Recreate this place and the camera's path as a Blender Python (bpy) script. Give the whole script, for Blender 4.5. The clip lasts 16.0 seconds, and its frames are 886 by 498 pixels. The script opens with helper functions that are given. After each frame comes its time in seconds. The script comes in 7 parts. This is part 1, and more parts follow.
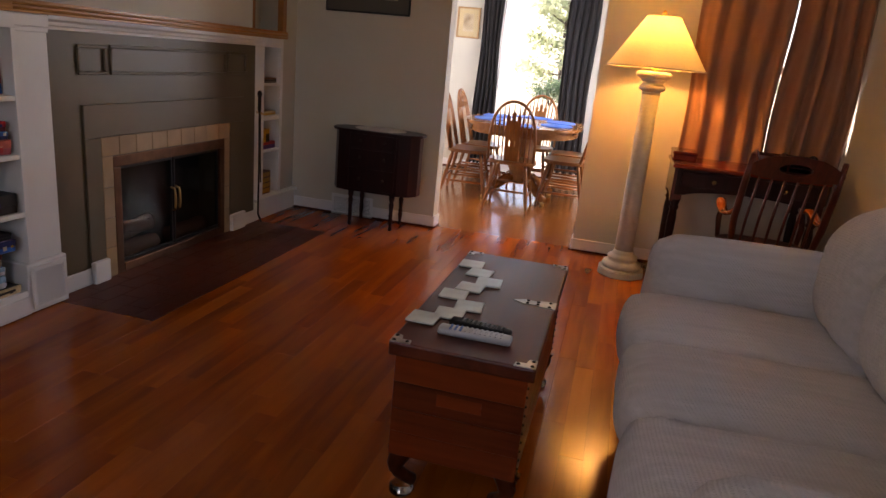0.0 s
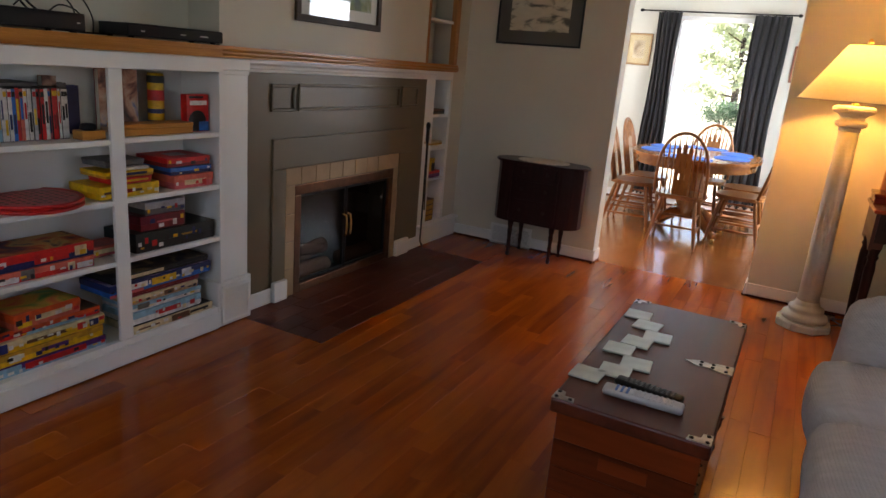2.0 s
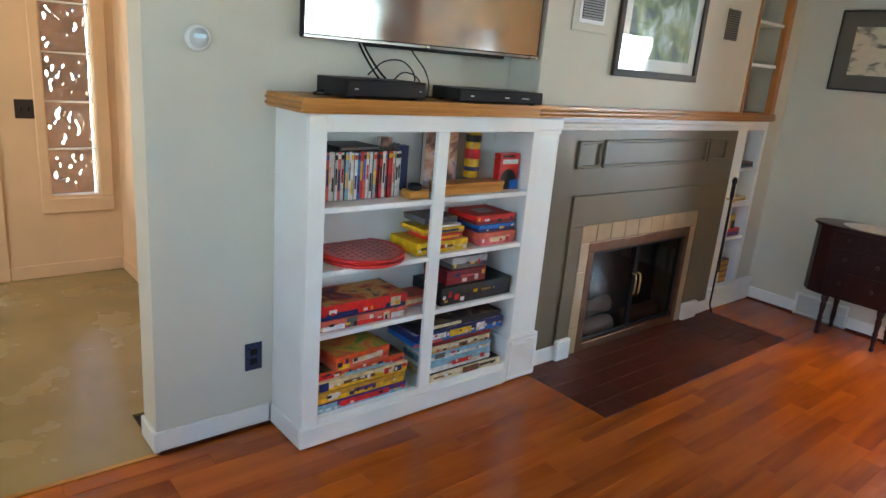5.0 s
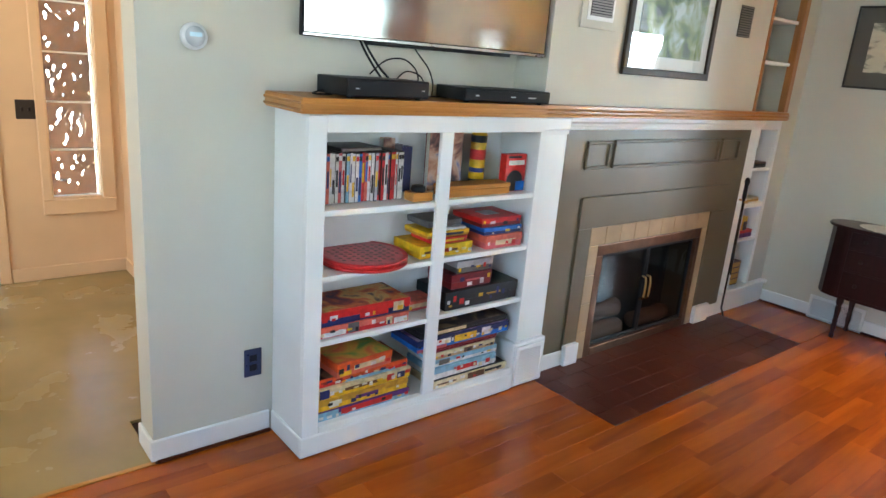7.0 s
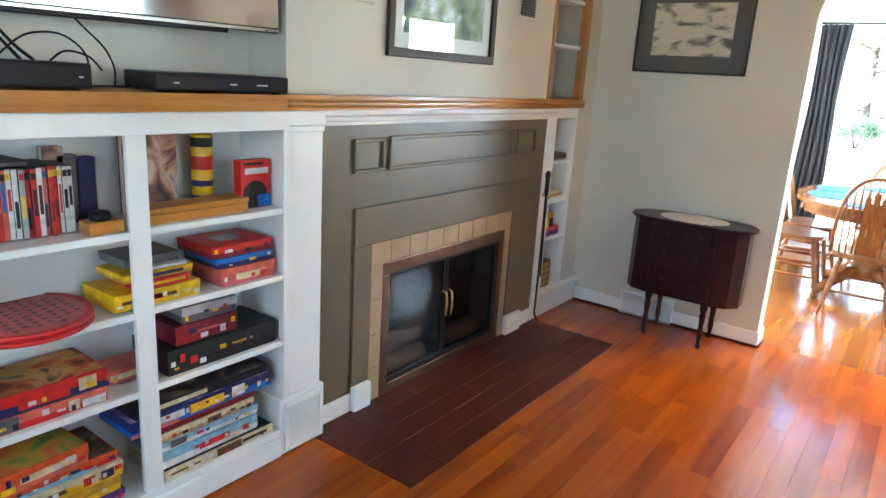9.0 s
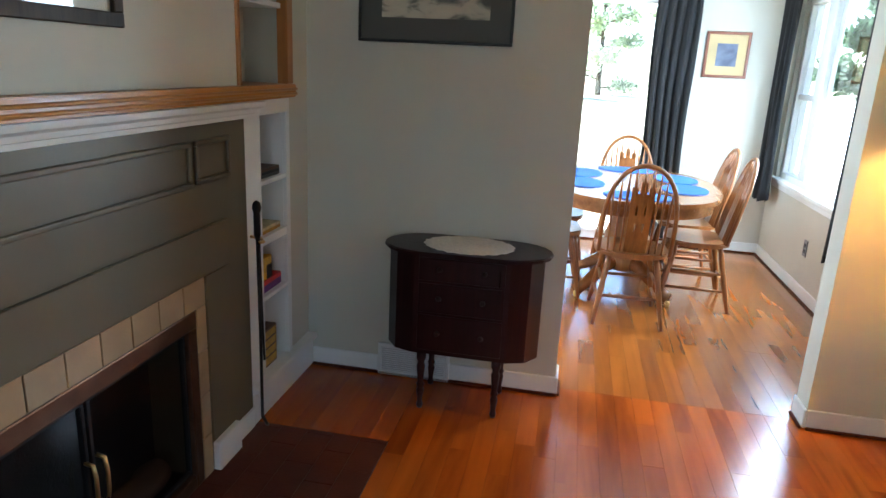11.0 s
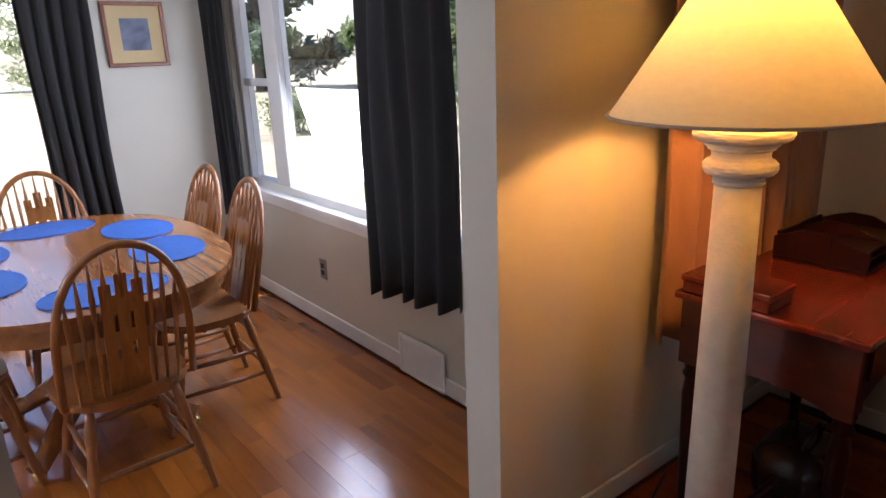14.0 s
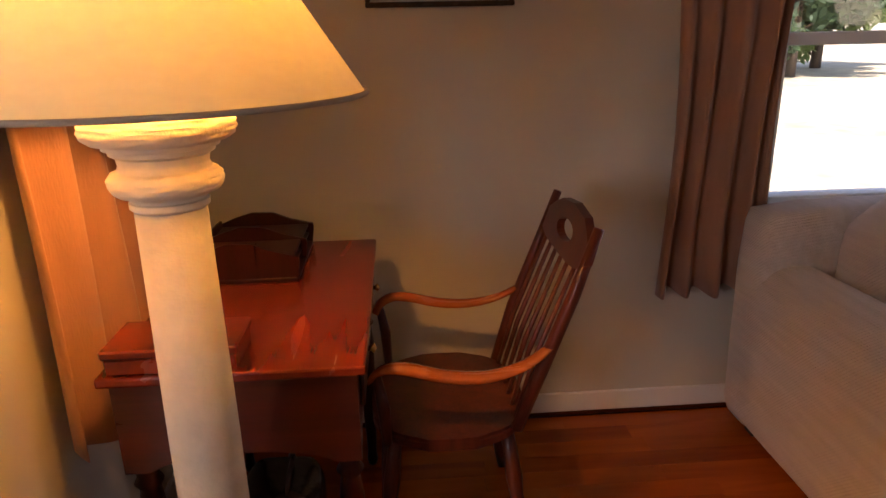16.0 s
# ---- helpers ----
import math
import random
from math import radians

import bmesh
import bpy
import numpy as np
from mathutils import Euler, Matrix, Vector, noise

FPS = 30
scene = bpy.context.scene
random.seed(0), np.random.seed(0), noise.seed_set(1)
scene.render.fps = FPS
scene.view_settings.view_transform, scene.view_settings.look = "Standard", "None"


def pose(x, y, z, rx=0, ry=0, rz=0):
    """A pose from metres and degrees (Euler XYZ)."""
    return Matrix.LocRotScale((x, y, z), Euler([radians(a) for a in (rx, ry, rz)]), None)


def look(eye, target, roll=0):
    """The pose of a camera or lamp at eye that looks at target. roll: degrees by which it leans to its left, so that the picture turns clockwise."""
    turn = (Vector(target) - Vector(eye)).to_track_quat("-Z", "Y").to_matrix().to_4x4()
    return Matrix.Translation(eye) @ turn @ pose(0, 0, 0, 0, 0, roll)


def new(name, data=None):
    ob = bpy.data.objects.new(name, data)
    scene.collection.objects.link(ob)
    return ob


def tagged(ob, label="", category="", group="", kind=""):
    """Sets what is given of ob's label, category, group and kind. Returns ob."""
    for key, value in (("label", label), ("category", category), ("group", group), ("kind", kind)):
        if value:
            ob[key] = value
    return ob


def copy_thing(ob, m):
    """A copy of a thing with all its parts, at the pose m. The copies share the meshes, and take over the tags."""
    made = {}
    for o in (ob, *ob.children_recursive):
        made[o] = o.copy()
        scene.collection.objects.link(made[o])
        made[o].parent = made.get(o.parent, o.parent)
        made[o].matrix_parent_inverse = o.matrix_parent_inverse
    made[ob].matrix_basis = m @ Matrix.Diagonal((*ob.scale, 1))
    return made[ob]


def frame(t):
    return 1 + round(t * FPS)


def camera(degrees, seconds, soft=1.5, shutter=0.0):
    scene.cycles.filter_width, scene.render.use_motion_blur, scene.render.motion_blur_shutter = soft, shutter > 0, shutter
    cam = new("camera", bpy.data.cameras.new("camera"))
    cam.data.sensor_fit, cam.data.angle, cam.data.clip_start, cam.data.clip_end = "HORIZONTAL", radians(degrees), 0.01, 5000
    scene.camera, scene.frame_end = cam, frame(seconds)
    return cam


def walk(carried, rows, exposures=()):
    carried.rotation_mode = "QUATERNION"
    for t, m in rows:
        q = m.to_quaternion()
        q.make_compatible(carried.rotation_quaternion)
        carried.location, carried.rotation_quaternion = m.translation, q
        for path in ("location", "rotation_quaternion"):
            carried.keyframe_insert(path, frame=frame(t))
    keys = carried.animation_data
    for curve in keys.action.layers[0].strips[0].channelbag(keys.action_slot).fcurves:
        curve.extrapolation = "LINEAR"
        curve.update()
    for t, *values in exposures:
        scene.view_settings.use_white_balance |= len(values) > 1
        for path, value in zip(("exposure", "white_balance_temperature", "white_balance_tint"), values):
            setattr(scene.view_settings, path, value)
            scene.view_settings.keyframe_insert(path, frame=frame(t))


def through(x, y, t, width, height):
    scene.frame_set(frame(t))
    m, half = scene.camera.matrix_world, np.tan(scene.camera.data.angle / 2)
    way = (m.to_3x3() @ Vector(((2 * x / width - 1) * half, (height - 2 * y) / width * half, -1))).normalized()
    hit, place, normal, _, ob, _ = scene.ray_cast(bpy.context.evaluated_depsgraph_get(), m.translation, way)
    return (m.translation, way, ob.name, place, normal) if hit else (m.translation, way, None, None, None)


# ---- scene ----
cam = camera(67.5, 16.0)
PATH = [
    (0, (1.012, 0.154, 1.281), (0.556, 2.021, 0.728), 5.5),
    (0.5, (0.999, 0.158, 1.274), (0.391, 1.983, 0.725), 5.4),
    (1, (0.99, 0.173, 1.272), (0.256, 1.95, 0.721), 5.1),
    (1.5, (0.975, 0.177, 1.279), (0.176, 1.927, 0.733), 4.9),
    (2, (0.946, 0.179, 1.354), (0.061, 1.89, 0.818), 4.9),
    (2.5, (0.917, 0.17, 1.405), (-0.078, 1.822, 0.875), 4.9),
    (3, (0.91, 0.173, 1.438), (-0.201, 1.749, 0.909), 4.8),
    (3.5, (0.882, 0.177, 1.461), (-0.341, 1.669, 0.934), 4.8),
    (4, (0.788, 0.171, 1.485), (-0.53, 1.579, 0.954), 4.9),
    (4.5, (0.694, 0.178, 1.504), (-0.701, 1.505, 0.963), 5.0),
    (5, (0.633, 0.173, 1.501), (-0.828, 1.428, 0.961), 4.9),
    (5.2, (0.621, 0.172, 1.494), (-0.87, 1.393, 0.957), 4.8),
    (7.3, (0.586, 0.27, 1.502), (-0.882, 1.513, 0.953), 4.7),
    (7.5, (0.585, 0.326, 1.503), (-0.866, 1.587, 0.949), 4.6),
    (8, (0.599, 0.494, 1.511), (-0.794, 1.818, 0.958), 4.5),
    (8.5, (0.553, 0.677, 1.472), (-0.76, 2.091, 0.945), 4.0),
    (9, (0.373, 0.909, 1.449), (-0.765, 2.473, 0.941), 3.6),
    (9.5, (0.27, 1.157, 1.412), (-0.707, 2.834, 0.929), 2.5),
    (9.7, (0.219, 1.298, 1.417), (-0.69, 3.012, 0.931), 2.3),
    (11.8, (-0.471, 2.55, 1.463), (-0.543, 4.477, 0.934), 0.9),
    (12, (-0.442, 2.639, 1.444), (-0.457, 4.572, 0.93), -0.1),
    (12.5, (-0.507, 2.955, 1.431), (-0.214, 4.866, 0.919), -0.7),
    (13, (-0.418, 3.298, 1.414), (0.123, 5.151, 0.894), -1.3),
    (13.5, (-0.391, 3.57, 1.493), (0.427, 5.306, 0.929), -1.6),
    (14, (-0.296, 3.833, 1.498), (0.887, 5.339, 0.921), -2.1),
    (14.5, (-0.118, 3.97, 1.425), (1.36, 5.191, 0.856), -1.8),
    (15, (-0.03, 4.089, 1.476), (1.652, 4.964, 0.84), -0.4),
    (15.5, (0.058, 4.25, 1.443), (1.935, 4.573, 0.833), -0.7),
    (16, (0.178, 4.247, 1.41), (2.079, 4.121, 0.801), -1.2),
]
EXPOSURE = [(0, 1.85, 7300, 30), (1.0, 1.95, 7100, 26), (2.5, 2.05, 6500, 14), (3.5, 2.15, 6000, 8), (4.3, 2.85, 5900, 5), (5.0, 3.45, 5800, 4), (7.5, 3.85, 5700, 4), (9.0, 3.85, 5600, 1), (9.7, 3.45, 5600, 1), (11.8, 2.3, 5500, 10), (12.5, 1.9, 5700, 20), (14, 1.22, 6200, 26), (15, 1.08, 7200, 34), (15.5, 1.2, 7800, 39), (16, 1.6, 7300, 34)]
walk(cam, [(t, look(eye, target, roll)) for t, eye, target, roll in PATH], EXPOSURE)

# ---- world, sun and exposure ----
world = bpy.data.worlds.new("world")
scene.world = world
world.use_nodes = True
wn = world.node_tree.nodes
sky = wn.new("ShaderNodeTexSky")
sky.sky_type = 'NISHITA'
sky.sun_disc = False
SUN_EL, SUN_AZ = radians(58), radians(-66)   # azimuth from +y towards +x
LAMP_W = 8.5
sky.sun_elevation, sky.sun_rotation = SUN_EL, SUN_AZ
wn["Background"].inputs[1].default_value = 0.15
world.node_tree.links.new(sky.outputs[0], wn["Background"].inputs[0])

sun = new("sun", bpy.data.lights.new("sun", 'SUN'))
sun.data.energy, sun.data.angle, sun.data.color = 5.0, radians(0.5), (1, 0.95, 0.86)
sd = Vector((math.sin(SUN_AZ) * math.cos(SUN_EL), math.cos(SUN_AZ) * math.cos(SUN_EL), math.sin(SUN_EL)))
sun.matrix_world = look(sd * 30, (0, 0, 0))


def window_light(name, eye, target, w, h, watts, color=(0.78, 0.90, 1.0)):
    """An area lamp, standing in a window's opening as its skylight unless noted."""
    li = bpy.data.lights.new(name, 'AREA')
    li.shape, li.size, li.size_y, li.energy, li.color = 'RECTANGLE', w, h, watts, color
    ob = new(name, li)
    ob.matrix_world = look(eye, target)
    return ob


window_light("skylight_back", (0.3, -1.05, 1.5), (0.1, 2, 1.1), 1.8, 1.3, 1.7)
# fill through the added west window, to brighten the dining room
window_light("fill_dining_west", (-1.95, 6.7, 1.45), (0, 6.7, 1.1), 1.0, 0.9, 12)
window_light("skylight_dining_east", (1.405, 6.72, 1.40), (0, 6.72, 1.0), 1.15, 1.2, 17)
# fill lamp added in the hall, with no window or fixture behind it
window_light("hall_fill", (-3.0, -1.0, 1.9), (-3.2, 1, 0.9), 0.9, 1.0, 2.4, (1, 0.9, 0.74))


# ---- materials ----
def mat(name, color, rough=0.5, metal=0.0, var=0.12, scale=8.0, bump=0.05, fine=120.0, stretch=(1, 1, 1),
        spec=0.5, coat=0.0, sheen=0.0, dark=None, patch=2.0):
    """A surface with colour variation at two scales, fine relief and uneven gloss."""
    m = bpy.data.materials.new(name)
    m.use_nodes = True
    nt = m.node_tree
    N, L = nt.nodes, nt.links
    b = N["Principled BSDF"]
    tc = N.new("ShaderNodeTexCoord")
    mp = N.new("ShaderNodeMapping")
    mp.inputs["Scale"].default_value = stretch
    L.new(tc.outputs["Object"], mp.inputs[0])
    n1 = N.new("ShaderNodeTexNoise")
    n1.inputs["Scale"].default_value, n1.inputs["Detail"].default_value = scale, 6
    n2 = N.new("ShaderNodeTexNoise")
    n2.inputs["Scale"].default_value, n2.inputs["Detail"].default_value = fine, 3
    n3 = N.new("ShaderNodeTexNoise")
    n3.inputs["Scale"].default_value, n3.inputs["Detail"].default_value = patch, 3
    for n in (n1, n2, n3):
        L.new(mp.outputs[0], n.inputs["Vector"])
    ad = N.new("ShaderNodeMath")
    ad.operation = 'ADD'
    L.new(n1.outputs["Fac"], ad.inputs[0])
    L.new(n3.outputs["Fac"], ad.inputs[1])
    mr = N.new("ShaderNodeMapRange")
    mr.inputs["From Min"].default_value, mr.inputs["From Max"].default_value = 0.65, 1.35
    L.new(ad.outputs[0], mr.inputs["Value"])
    mx = N.new("ShaderNodeMix")
    mx.data_type = 'RGBA'
    lo = dark or [c * (1 - 2 * var) for c in color]
    hi = [min(1, c * (1 + var)) for c in color]
    mx.inputs["A"].default_value, mx.inputs["B"].default_value = (*lo, 1), (*hi, 1)
    L.new(mr.outputs[0], mx.inputs["Factor"])
    L.new(mx.outputs["Result"], b.inputs["Base Color"])
    rr = N.new("ShaderNodeMapRange")
    rr.inputs["To Min"].default_value, rr.inputs["To Max"].default_value = max(0.02, rough - 0.08), min(1, rough + 0.08)
    L.new(n1.outputs["Fac"], rr.inputs["Value"])
    L.new(rr.outputs[0], b.inputs["Roughness"])
    b.inputs["Metallic"].default_value = metal
    b.inputs["Specular IOR Level"].default_value = spec
    b.inputs["Coat Weight"].default_value = coat
    b.inputs["Coat Roughness"].default_value = 0.12
    b.inputs["Sheen Weight"].default_value = sheen
    if bump:
        bp = N.new("ShaderNodeBump")
        bp.inputs["Strength"].default_value, bp.inputs["Distance"].default_value = bump, 0.004
        L.new(n2.outputs["Fac"], bp.inputs["Height"])
        L.new(bp.outputs[0], b.inputs["Normal"])
    return m


def wood(name, light, dark, rough=0.35, coat=0.2, along='y', scale=1.0, per_piece=None, spec=0.5, piece=0.55, fine=0.35, grain=14, relief=0.12, knots=0.0):
    """Grained wood. per_piece: 'object' or 'island' gives each piece its own tone."""
    m = bpy.data.materials.new(name)
    m.use_nodes = True
    nt = m.node_tree
    N, L = nt.nodes, nt.links
    b = N["Principled BSDF"]
    tc = N.new("ShaderNodeTexCoord")
    mp = N.new("ShaderNodeMapping")
    g = grain
    s = {'x': (0.6, g, g), 'y': (g, 0.6, g), 'z': (g, g, 0.6)}[along]
    mp.inputs["Scale"].default_value = [v * scale for v in s]
    L.new(tc.outputs["Object"], mp.inputs[0])
    vec = mp.outputs[0]
    rnd = None
    if per_piece:
        if per_piece == 'object':
            src = N.new("ShaderNodeObjectInfo")
            rnd = src.outputs["Random"]
        else:
            src = N.new("ShaderNodeNewGeometry")
            rnd = src.outputs["Random Per Island"]
        of = N.new("ShaderNodeVectorMath")
        of.operation = 'MULTIPLY_ADD'
        cb = N.new("ShaderNodeCombineXYZ")
        for i in range(3):
            L.new(rnd, cb.inputs[i])
        of.inputs[1].default_value = (37, 53, 71)
        L.new(cb.outputs[0], of.inputs[0])
        L.new(mp.outputs[0], of.inputs[2])
        vec = of.outputs[0]
    n1 = N.new("ShaderNodeTexNoise")
    n1.inputs["Scale"].default_value, n1.inputs["Detail"].default_value, n1.inputs["Distortion"].default_value = 2.2, 8, 0.6
    n2 = N.new("ShaderNodeTexNoise")
    n2.inputs["Scale"].default_value, n2.inputs["Detail"].default_value = 9, 4
    L.new(vec, n1.inputs["Vector"])
    L.new(vec, n2.inputs["Vector"])
    a = N.new("ShaderNodeMath")
    a.operation = 'MULTIPLY_ADD'
    a.inputs[1].default_value = fine
    L.new(n2.outputs["Fac"], a.inputs[0])
    L.new(n1.outputs["Fac"], a.inputs[2])
    val = a.outputs[0]
    if rnd is not None:
        c = N.new("ShaderNodeMath")
        c.operation = 'MULTIPLY_ADD'
        c.inputs[1].default_value = piece
        L.new(rnd, c.inputs[0])
        L.new(val, c.inputs[2])
        d = N.new("ShaderNodeMath")
        d.operation = 'SUBTRACT'
        d.inputs[1].default_value = piece / 2
        L.new(c.outputs[0], d.inputs[0])
        val = d.outputs[0]
    cr = N.new("ShaderNodeMapRange")
    cr.inputs["From Min"].default_value, cr.inputs["From Max"].default_value = (0.12 + (0.55 - piece) * 0.3, 0.87 + fine) if per_piece else (0.35, 0.65 + fine)
    L.new(val, cr.inputs["Value"])
    mx = N.new("ShaderNodeMix")
    mx.data_type = 'RGBA'
    mx.inputs["A"].default_value, mx.inputs["B"].default_value = (*dark, 1), (*light, 1)
    L.new(cr.outputs[0], mx.inputs["Factor"])
    out = mx.outputs["Result"]
    if knots:
        n3 = N.new("ShaderNodeTexNoise")
        n3.inputs["Scale"].default_value, n3.inputs["Detail"].default_value = knots, 2
        L.new(vec, n3.inputs["Vector"])
        k = N.new("ShaderNodeMapRange")
        k.inputs["From Min"].default_value, k.inputs["From Max"].default_value = 0.66, 0.78
        k.inputs["To Max"].default_value = 0.65
        L.new(n3.outputs["Fac"], k.inputs["Value"])
        mk = N.new("ShaderNodeMix")
        mk.data_type = 'RGBA'
        mk.inputs["B"].default_value = (*[v * 0.45 for v in dark], 1)
        L.new(k.outputs[0], mk.inputs["Factor"])
        L.new(out, mk.inputs["A"])
        out = mk.outputs["Result"]
    L.new(out, b.inputs["Base Color"])
    rg = N.new("ShaderNodeMapRange")
    rg.inputs["To Min"].default_value, rg.inputs["To Max"].default_value = rough - 0.07, rough + 0.09
    L.new(n1.outputs["Fac"], rg.inputs["Value"])
    L.new(rg.outputs[0], b.inputs["Roughness"])
    b.inputs["Coat Weight"].default_value, b.inputs["Coat Roughness"].default_value = coat, 0.15
    b.inputs["Specular IOR Level"].default_value = spec
    bp = N.new("ShaderNodeBump")
    bp.inputs["Strength"].default_value, bp.inputs["Distance"].default_value = relief, 0.002
    L.new(n2.outputs["Fac"], bp.inputs["Height"])
    L.new(bp.outputs[0], b.inputs["Normal"])
    return m


def plain(name, color, rough=0.5, metal=0.0):
    return mat(name, color, rough, metal, var=0.06, scale=30, bump=0.02)


def glass(name, rough=0.0, bump=0.0, scale=20, tint=(1, 1, 1)):
    m = bpy.data.materials.new(name)
    m.use_nodes = True
    b = m.node_tree.nodes["Principled BSDF"]
    b.inputs["Base Color"].default_value = (*tint, 1)
    b.inputs["Transmission Weight"].default_value = 1
    b.inputs["Roughness"].default_value = rough
    b.inputs["IOR"].default_value = 1.45
    if bump:
        n = m.node_tree.nodes.new("ShaderNodeTexNoise")
        n.inputs["Scale"].default_value, n.inputs["Distortion"].default_value = scale, 2.0
        p = m.node_tree.nodes.new("ShaderNodeBump")
        p.inputs["Strength"].default_value, p.inputs["Distance"].default_value = bump, 0.03
        m.node_tree.links.new(n.outputs["Fac"], p.inputs["Height"])
        m.node_tree.links.new(p.outputs[0], b.inputs["Normal"])
    return m


WALL = mat("wall_paint", (0.59, 0.565, 0.475), 0.75, var=0.025, scale=3, bump=0.12, fine=160)
PEACH = mat("peach_paint", (0.74, 0.50, 0.29), 0.55, var=0.04, scale=4, bump=0.08, fine=140)
CEIL = mat("ceiling_paint", (0.78, 0.77, 0.73), 0.85, var=0.03, scale=3, bump=0.2, fine=90)
WHITE = mat("white_trim_paint", (0.79, 0.79, 0.76), 0.38, var=0.035, scale=6, bump=0.05, fine=60)
TAUPE = mat("taupe_paint", (0.128, 0.096, 0.052), 0.45, var=0.07, scale=6, bump=0.06, fine=70)
FLOOR_LOOK = dict(piece=0.34, fine=0.18, grain=6, relief=0.04, knots=1.6)
FLOOR_PIECE = wood("oak_board", (0.49, 0.116, 0.008), (0.18, 0.030, 0.003), 0.18, 0.20, 'y', 0.9, 'object', spec=0.30, **FLOOR_LOOK)
FLOOR_REST = wood("oak_boards_rest", (0.49, 0.116, 0.008), (0.18, 0.030, 0.003), 0.18, 0.20, 'y', 0.9, 'island', spec=0.30, **FLOOR_LOOK)
FLOOR_DINING = wood("oak_boards_dining", (0.42, 0.128, 0.015), (0.16, 0.041, 0.005), 0.22, 0.6, 'y', 0.9, 'island', **FLOOR_LOOK)
CHAIROAK = wood("chair_oak", (0.36, 0.135, 0.032), (0.16, 0.052, 0.012), 0.30, 0.25, 'z')
# desk wood darkened: shade below the desktop is put into its colour
DESKSHADED = wood("red_mahogany_shaded", (0.095, 0.014, 0.007), (0.05, 0.008, 0.004), 0.3, 0.3, 'y')
SUBFLOOR = mat("joint_dark", (0.03, 0.012, 0.006), 0.8)
HEARTH = mat("hearth_brick", (0.098, 0.022, 0.011), 0.40, var=0.2, scale=9, bump=0.2, fine=80, spec=0.2)
MORTAR = mat("hearth_joint", (0.13, 0.07, 0.048), 0.8)
VINYL = mat("vinyl_floor", (0.33, 0.245, 0.105), 0.26, var=0.13, scale=3.5, bump=0.10, fine=18, patch=1.2)
TILE = mat("tan_tile", (0.38, 0.255, 0.135), 0.35, var=0.16, scale=7, bump=0.06)
GROUT = mat("tile_joint", (0.16, 0.12, 0.085), 0.8)
OAK = wood("golden_oak", (0.56, 0.245, 0.042), (0.31, 0.118, 0.018), 0.36, 0.1, 'y', spec=0.35)
TABLEOAK = wood("table_oak", (0.40, 0.150, 0.038), (0.21, 0.070, 0.016), 0.24, 0.5, 'y')
OAK_Z = wood("golden_oak_upright", (0.48, 0.205, 0.05), (0.25, 0.09, 0.02), 0.36, 0.15, 'z')
OAK_X = wood("golden_oak_cross", (0.50, 0.245, 0.075), (0.25, 0.10, 0.026), 0.24, 0.6, 'x')
CEDAR = wood("cedar", (0.26, 0.045, 0.009), (0.018, 0.003, 0.002), 0.38, 0.05, 'x', 0.7, 'object', spec=0.1, grain=9, knots=3.0)
CEDAR_LID = wood("polished_cedar_lid", (0.13, 0.026, 0.009), (0.050, 0.010, 0.004), 0.36, 0.06, 'y', 0.7, spec=0.2, fine=0.2, grain=9)
CEDAR_DARK = wood("dark_cedar", (0.105, 0.022, 0.007), (0.040, 0.008, 0.003), 0.36, 0.0, 'y', 0.7, spec=0.1, fine=0.2, grain=9)
MAHOGANY = wood("dark_mahogany", (0.034, 0.006, 0.005), (0.009, 0.002, 0.002), 0.30, 0.12, 'z', spec=0.3)
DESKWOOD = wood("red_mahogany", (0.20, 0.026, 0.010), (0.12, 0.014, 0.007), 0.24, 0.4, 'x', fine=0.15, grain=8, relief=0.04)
ROCKWOOD = wood("rocker_wood", (0.125, 0.026, 0.012), (0.038, 0.008, 0.005), 0.32, 0.15, 'z', spec=0.3)
ARMWOOD = wood("polished_arm", (0.44, 0.13, 0.034), (0.23, 0.055, 0.014), 0.25, 0.35, 'y')
SOFA = mat("sofa_fabric", (0.66, 0.615, 0.60), 0.92, var=0.08, scale=40, bump=0.9, fine=230, stretch=(0.10, 1, 1), sheen=0.25, spec=0.2)
wv = SOFA.node_tree.nodes.new("ShaderNodeTexWave")
wv.bands_direction = 'X'
for k, v in (("Scale", 26), ("Distortion", 2.5), ("Detail", 2), ("Detail Scale", 1.5)):
    wv.inputs[k].default_value = v
tcs = SOFA.node_tree.nodes.new("ShaderNodeTexCoord")
rib = SOFA.node_tree.nodes.new("ShaderNodeVectorMath")   # ribs run along the seat, level on the upright faces
rib.operation = 'DOT_PRODUCT'
rib.inputs[1].default_value = (1, 0.12, 1)
SOFA.node_tree.links.new(tcs.outputs["Object"], rib.inputs[0])
SOFA.node_tree.links.new(rib.outputs["Value"], wv.inputs["Vector"])
bps = [n for n in SOFA.node_tree.nodes if n.bl_idname == "ShaderNodeBump"][0]
mxs = SOFA.node_tree.nodes.new("ShaderNodeMath")
mxs.operation = 'MULTIPLY_ADD'
mxs.inputs[1].default_value = 0.28
SOFA.node_tree.links.new(wv.outputs["Fac"], mxs.inputs[0])
SOFA.node_tree.links.new(bps.inputs["Height"].links[0].from_socket, mxs.inputs[2])
SOFA.node_tree.links.new(mxs.outputs[0], bps.inputs["Height"])
GREYCURT = mat("grey_curtain_cloth", (0.034, 0.033, 0.033), 0.9, var=0.12, scale=40, bump=0.3, fine=300, sheen=0.2, spec=0.2)
tcl, mcl = GREYCURT.node_tree.nodes.new("ShaderNodeBsdfTranslucent"), GREYCURT.node_tree.nodes.new("ShaderNodeMixShader")
tcl.inputs[0].default_value, mcl.inputs[0].default_value = (0.11, 0.108, 0.105, 1), 0.35
